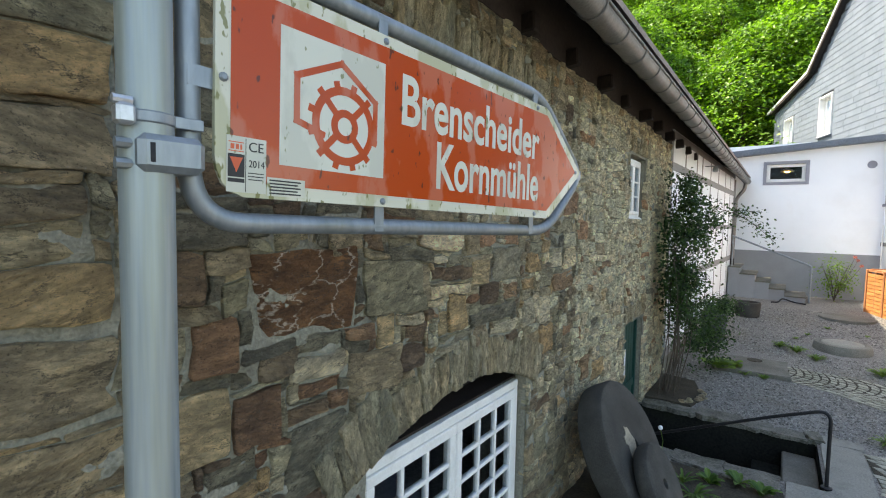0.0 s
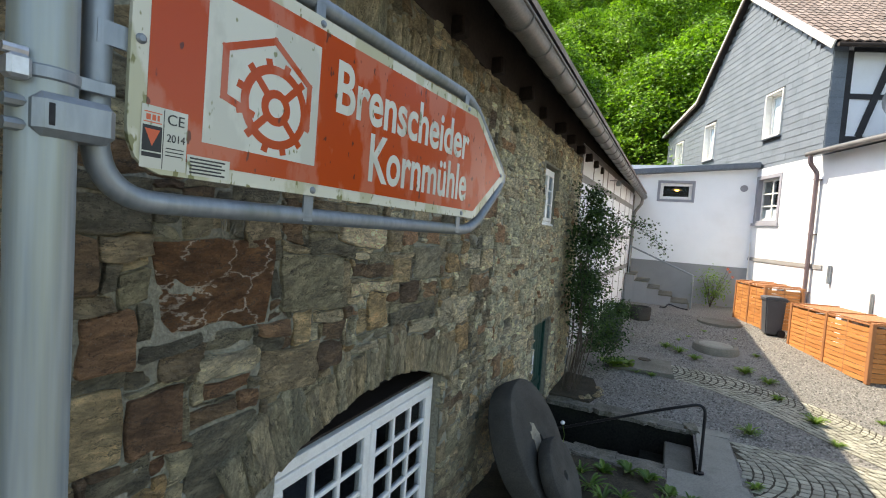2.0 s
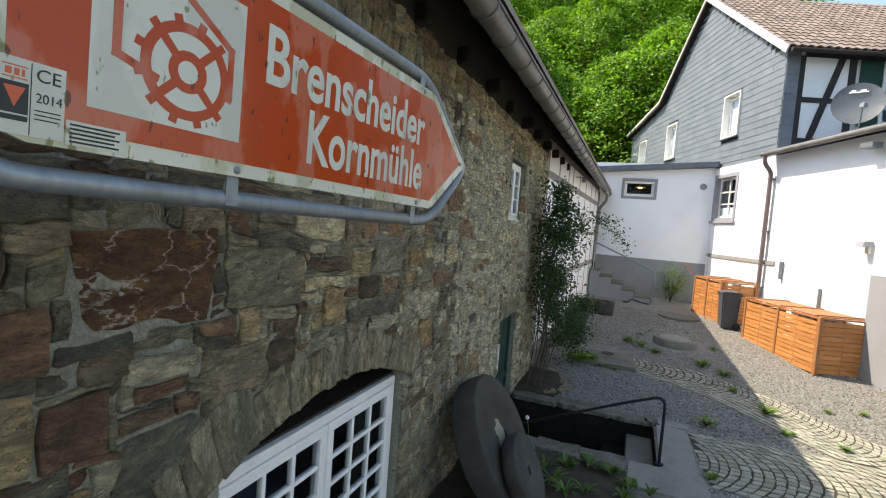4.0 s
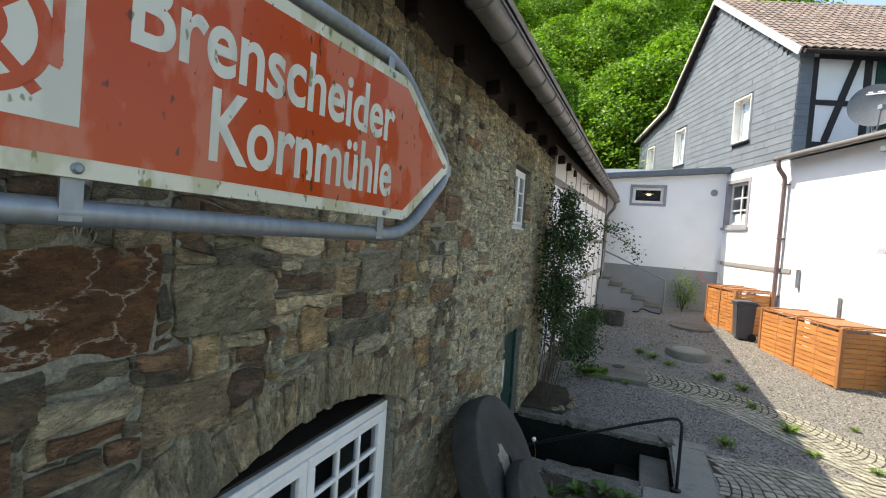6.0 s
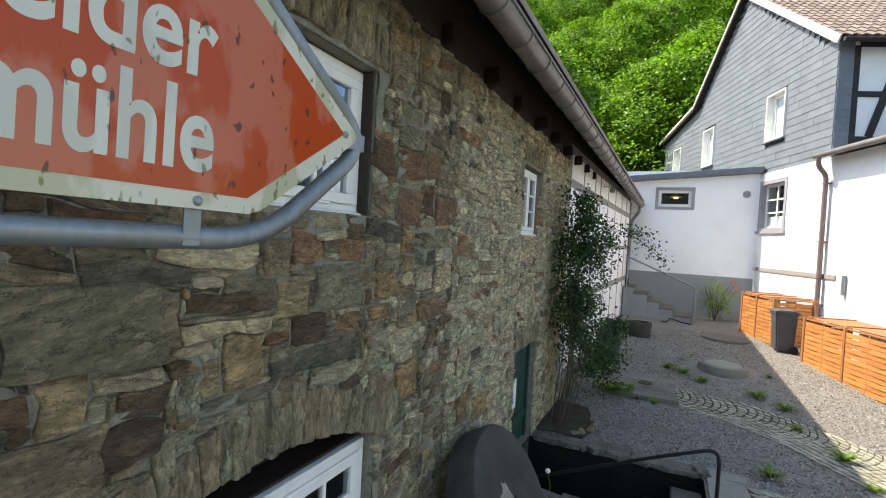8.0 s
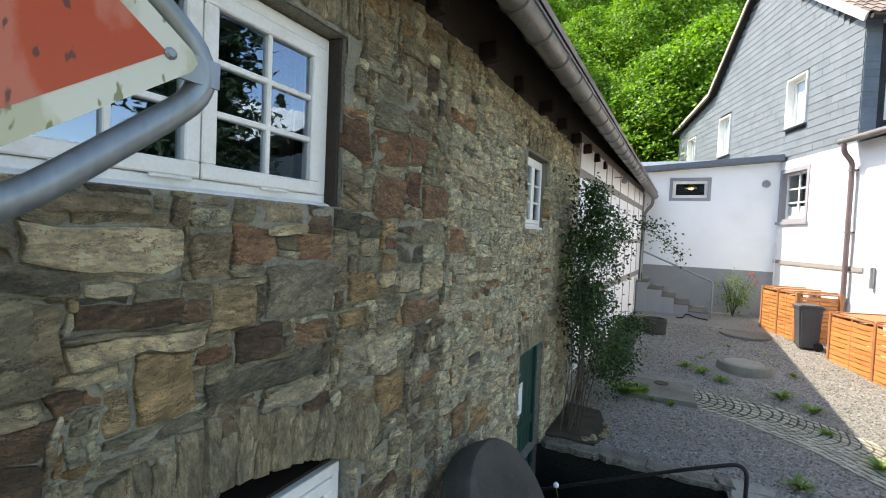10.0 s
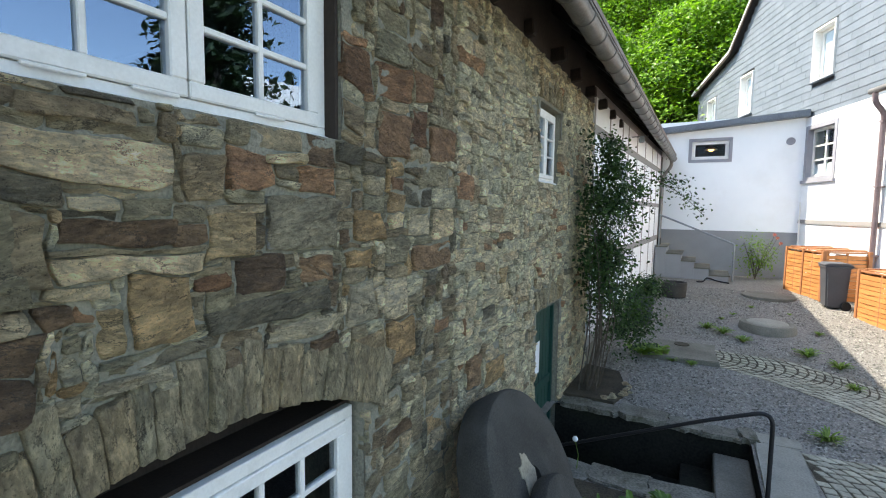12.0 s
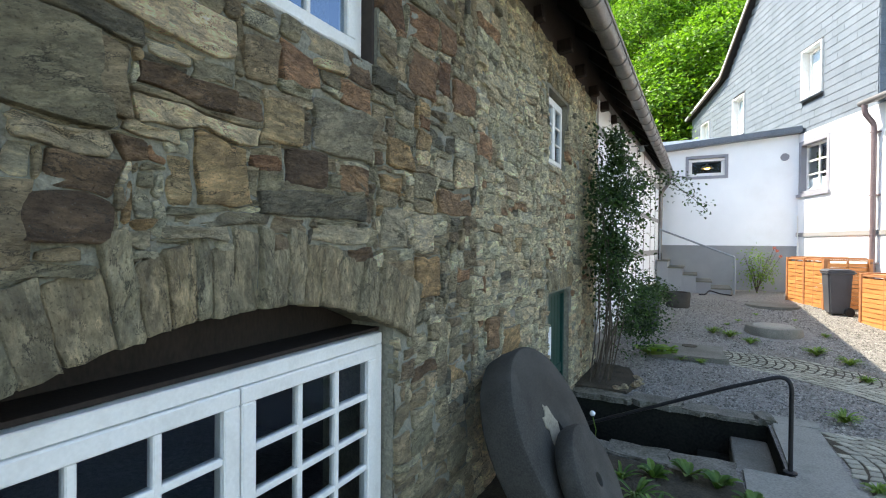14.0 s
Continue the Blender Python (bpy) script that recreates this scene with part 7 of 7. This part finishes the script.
def mortar_face():
    """The lumpy mortar between the stones, smeared over many of their rims."""
    def lines(lo, hi, step, cuts):
        out = sorted({round(lo + step * k, 4) for k in range(int((hi - lo) / step) + 1)} | {hi})
        out = [v for v in out if all(abs(v - c) > step * 0.4 for c in cuts)] + list(cuts)
        return sorted(out)
    ys = lines(-3.0, STONE_END - 0.004, 0.026, sorted({o[0] for o in OPENINGS} | {o[1] for o in OPENINGS} | {4.0}))
    zs = lines(-1.1, 3.5, 0.026, sorted({o[2] for o in OPENINGS if o[2] > -1} | {o[3] for o in OPENINGS}))
    vs, at = [], {}
    for i, y in enumerate(ys):
        for j, z in enumerate(zs):
            at[i, j] = len(vs)
            d = 0.003 + 0.011 * noise.noise((y * 4.5, z * 7.5, 3.3)) + 0.008 * noise.noise((y * 13, z * 21, 8.1)) + 0.004 * noise.noise((y * 37, z * 37, 1.1))
            if abs(y - 4.0) < 0.012:
                d = -0.016
            vs.append((WALL_X + max(d, 0.0 - 0.016), y, z))
    fs = []
    for i in range(len(ys) - 1):
        for j in range(len(zs) - 1):
            y, z = (ys[i] + ys[i + 1]) / 2, (zs[j] + zs[j + 1]) / 2
            if any(o[0] < y < o[1] and o[2] < z < (arch_z(y) + 0.03 if o is LOWER else o[3]) for o in OPENINGS):
                continue
            fs.append((at[i, j], at[i + 1, j], at[i + 1, j + 1], at[i, j + 1]))
    ob = raw_mesh("mortar", vs, fs, MORTAR, True)
    ob.parent = mill
    tagged(ob, "grey lime mortar smeared flush between the stones")


def opening_gap(y, z):
    """How far a point of the wall lies from the nearest opening or the straight joint."""
    best = abs(y - 4.0)
    for o in OPENINGS:
        best = min(best, math.hypot(max(o[0] - y, 0, y - o[1]), max(o[2] - z, 0, z - o[3])))
    return best


def bedded(y, z):
    """The courses sag and swell: one smooth field that moves all joints alike."""
    k = min(1.0, opening_gap(y, z) / 0.08)
    dy = 0.030 * noise.noise((y * 2.2, z * 3.0, 4.1)) + 0.024 * noise.noise((y * 7.0, z * 10.0, 1.7)) + 0.010 * noise.noise((y * 21, z * 27, 9.3))
    dz = 0.045 * noise.noise((y * 1.3, z * 1.7, 7.7)) + 0.022 * noise.noise((y * 6.0, z * 9.0, 2.9)) + 0.009 * noise.noise((y * 23, z * 25, 5.5))
    return y + dy * k, z + dz * k


def worn_outline(corners, rng, gap, warp=True):
    """Uneven joint lines between the corners, the corners knocked off."""
    pts = []
    for (ay, az), (by, bz) in zip(corners, corners[1:] + corners[:1]):
        length = math.hypot(by - ay, bz - az)
        cut = min(0.3, rng.uniform(0.002, 0.014) / max(length, 1e-4))
        m = 1 if length < 0.05 else 2 if length < 0.12 else 3 if length < 0.22 else 4 if length < 0.34 else 6
        for i in range(m + 1):
            t = cut + (1 - 2 * cut) * i / m
            pts.append((ay + (by - ay) * t, az + (bz - az) * t))
    if warp:
        pts = [bedded(*p) for p in pts]
    cy, cz = sum(p[0] for p in pts) / len(pts), sum(p[1] for p in pts) / len(pts)
    hy = max(abs(p[0] - cy) for p in pts) + 1e-6
    hz = max(abs(p[1] - cz) for p in pts) + 1e-6
    ky, kz = max(0.5, 1 - gap / hy), max(0.5, 1 - gap / hz)
    return [(cy + (y - cy) * ky + rng.uniform(-0.004, 0.004), cz + (z - cz) * kz + rng.uniform(-0.004, 0.004)) for y, z in pts]


def knocked(a, b, c, d, rng, much=1.0):
    """The corners of an uneven quarter-dressed stone."""
    h = min(b - a, d - c)
    k = [rng.uniform(-0.16, 0.06) * h * much for _ in range(8)]
    return [(a - k[0], c - k[1] * 0.7), (b + k[2], c - k[3] * 0.7), (b + k[4], d + k[5] * 0.7), (a - k[6], d + k[7] * 0.7)]


def build_stones():
    rng = random.Random(11)
    CU, CV = 0.025, 0.02
    Y0, Y1, Z0, Z1 = -1.6, STONE_END, -1.0, 3.50
    nu, nv = int((Y1 - Y0) / CU), int((Z1 - Z0) / CV)
    used = np.zeros((nu, nv), bool)
    stones = []

    def mark(y0, y1, z0, z1):
        a, b = int(round((y0 - Y0) / CU)), int(round((y1 - Y0) / CU))
        c, d = int(round((z0 - Z0) / CV)), int(round((z1 - Z0) / CV))
        used[max(a, 0):max(b, 0), max(c, 0):max(d, 0)] = True
        return Y0 + a * CU, Y0 + b * CU, Z0 + c * CV, Z0 + d * CV

    for o in OPENINGS:
        mark(*o)
    used[:int((5.2 - Y0) / CU), :int((-0.28 - Z0) / CV)] = True
    used[int((6.9 - Y0) / CU):, :int((-0.28 - Z0) / CV)] = True

    def row_of_uprights(y, end, foot, height, fan, widths, materials):
        """Stones on edge side by side over an opening, each sharing its joints with the next."""
        while y < end:
            w = rng.uniform(*widths)
            h = rng.uniform(*height)
            f0, f1 = fan(y), fan(y + w)
            b0, b1 = foot(y), foot(y + w)
            quad = [(y, b0 - rng.uniform(0, 0.012)), (y + w, b1 - rng.uniform(0, 0.012)), (y + w + f1 * h, b1 + h * rng.uniform(0.94, 1.04)), (y + f0 * h, b0 + h * rng.uniform(0.94, 1.04))]
            lo, hi = min(q[0] for q in quad), max(q[0] for q in quad)
            for i in range(max(0, int((lo - Y0) / CU)), min(nu, int((hi - Y0) / CU) + 1)):
                yc = Y0 + (i + 0.5) * CU
                for j in range(max(0, int((min(b0, b1) - 0.3 - Z0) / CV)), min(nv, int((max(b0, b1) + h - Z0) / CV) + 1)):
                    zc = Z0 + (j + 0.5) * CV
                    d = zc - (b0 + b1) / 2
                    if d < h and y + f0 * d - 0.006 < yc < y + w + f1 * d + 0.006:
                        used[i, j] = True
            stones.append((worn_outline(quad, rng, 0.002, False), rng.choice(materials), True))
            y += w

    row_of_uprights(LOWER[0] - 0.20, LOWER[1] + 0.05, arch_z, (0.19, 0.30), lambda y: (y - 2.30) * 0.42, (0.05, 0.12), [STONE_EDGE])
    for o, hh in ((UPPER, 0.26), (SMALL, 0.2), (DOOR, 0.2)):
        row_of_uprights(o[0] - 0.08, o[1] + 0.06, lambda y, z=o[3]: z + 0.025, (hh * 0.7, hh * 1.15), lambda y: 0.03, (0.04, 0.11), [STONE_EDGE])
    for kind, sizes in NOTED.items():
        for f in sizes:
            mark(*f)
            stones.append((worn_outline(knocked(*f, rng, 0.55), rng, 0.0), kind, True))
    seam = int(round((4.0 - Y0) / CU))
    for j in range(nv):
        for i in range(nu):
            if used[i, j]:
                continue
            y = Y0 + i * CU
            if y >= 4.0:
                w, h = rng.choice([6, 8, 10, 13, 16, 20]), rng.choice([2, 3, 3, 4, 5, 6])
            elif y < 0.8:
                w, h = rng.choice([8, 12, 16, 20, 24]), rng.choice([3, 4, 5, 6, 8])
            else:
                w, h = rng.choice([4, 6, 8, 10, 13, 16, 20]), rng.choice([2, 3, 3, 4, 5, 6, 7])
            if rng.random() < 0.06:
                w, h = rng.choice([2, 3, 4]), rng.choice([3, 4, 5])
            ww = 0
            while ww < w and i + ww < nu and not used[i + ww, j] and not (i < seam <= i + ww):
                ww += 1
            hh = 0
            while hh < h and j + hh < nv and not used[i:i + ww, j + hh].any():
                hh += 1
            used[i:i + ww, j:j + hh] = True
            if ww * CU < 0.03 and hh * CV < 0.03:
                continue
            q = rng.random()
            if y >= 4.0:
                mat = STONE_FINE if q < 0.88 else STONE_SLATE if q < 0.90 else STONE_TAN if q < 0.95 else STONE_RUST if q < 0.98 else STONE_PALE
            elif y < 0.55:
                mat = STONE_GREY if q < 0.4 else STONE_TAN if q < 0.85 else STONE_OCHRE
            elif y < 1.6:
                mat = STONE_GREY if q < 0.22 else STONE_UMBER if q < 0.45 else STONE_SLATE if q < 0.82 else STONE_TAN if q < 0.90 else STONE_RED if q < 0.97 else STONE_OCHRE
            else:
                mat = STONE_GREY if q < 0.62 else STONE_SLATE if q < 0.67 else STONE_FINE if q < 0.86 else STONE_UMBER if q < 0.885 else STONE_TAN if q < 0.95 else STONE_OCHRE if q < 0.975 else STONE_RUST
            a, b, c, d = y, y + ww * CU, Z0 + j * CV, Z0 + (j + hh) * CV
            stones.append((worn_outline(knocked(a, b, c, d, rng, 0.6), rng, rng.uniform(0.0, 0.003)), mat, False))

    def middle(s):
        return sum(p[0] for p in s[0]) / len(s[0]), sum(p[1] for p in s[0]) / len(s[0])

    stones.sort(key=lambda s: ((middle(s)[0] - 2.0) / 1.2) ** 2 + ((middle(s)[1] - 1.8) / 0.9) ** 2)
    joined = {}
    for n, (outline, mat, held) in enumerate(stones):
        fine = middle((outline,))[0] > 4.0
        vs, fs = stone_mesh(outline, rng, rng.uniform(0.008, 0.034) if fine else rng.uniform(0.006, 0.026) + (0.008 if held else 0.0), 1.15 if fine else 1.0)
        if n < 300:
            ob = raw_mesh("stone", vs, fs, mat)
            ob.parent = mill
        else:
            v, f = joined.setdefault(mat.name, ([], [], mat))[:2]
            k = len(v)
            v.extend(vs)
            f.extend([tuple(a + k for a in q) for q in fs])
    for v, f, mat in joined.values():
        ob = raw_mesh("stones", v, f, mat)
        ob.parent = mill
        tagged(ob, "uneven rubble stones set in mortar", kind="stuff")


mortar_face()
build_stones()
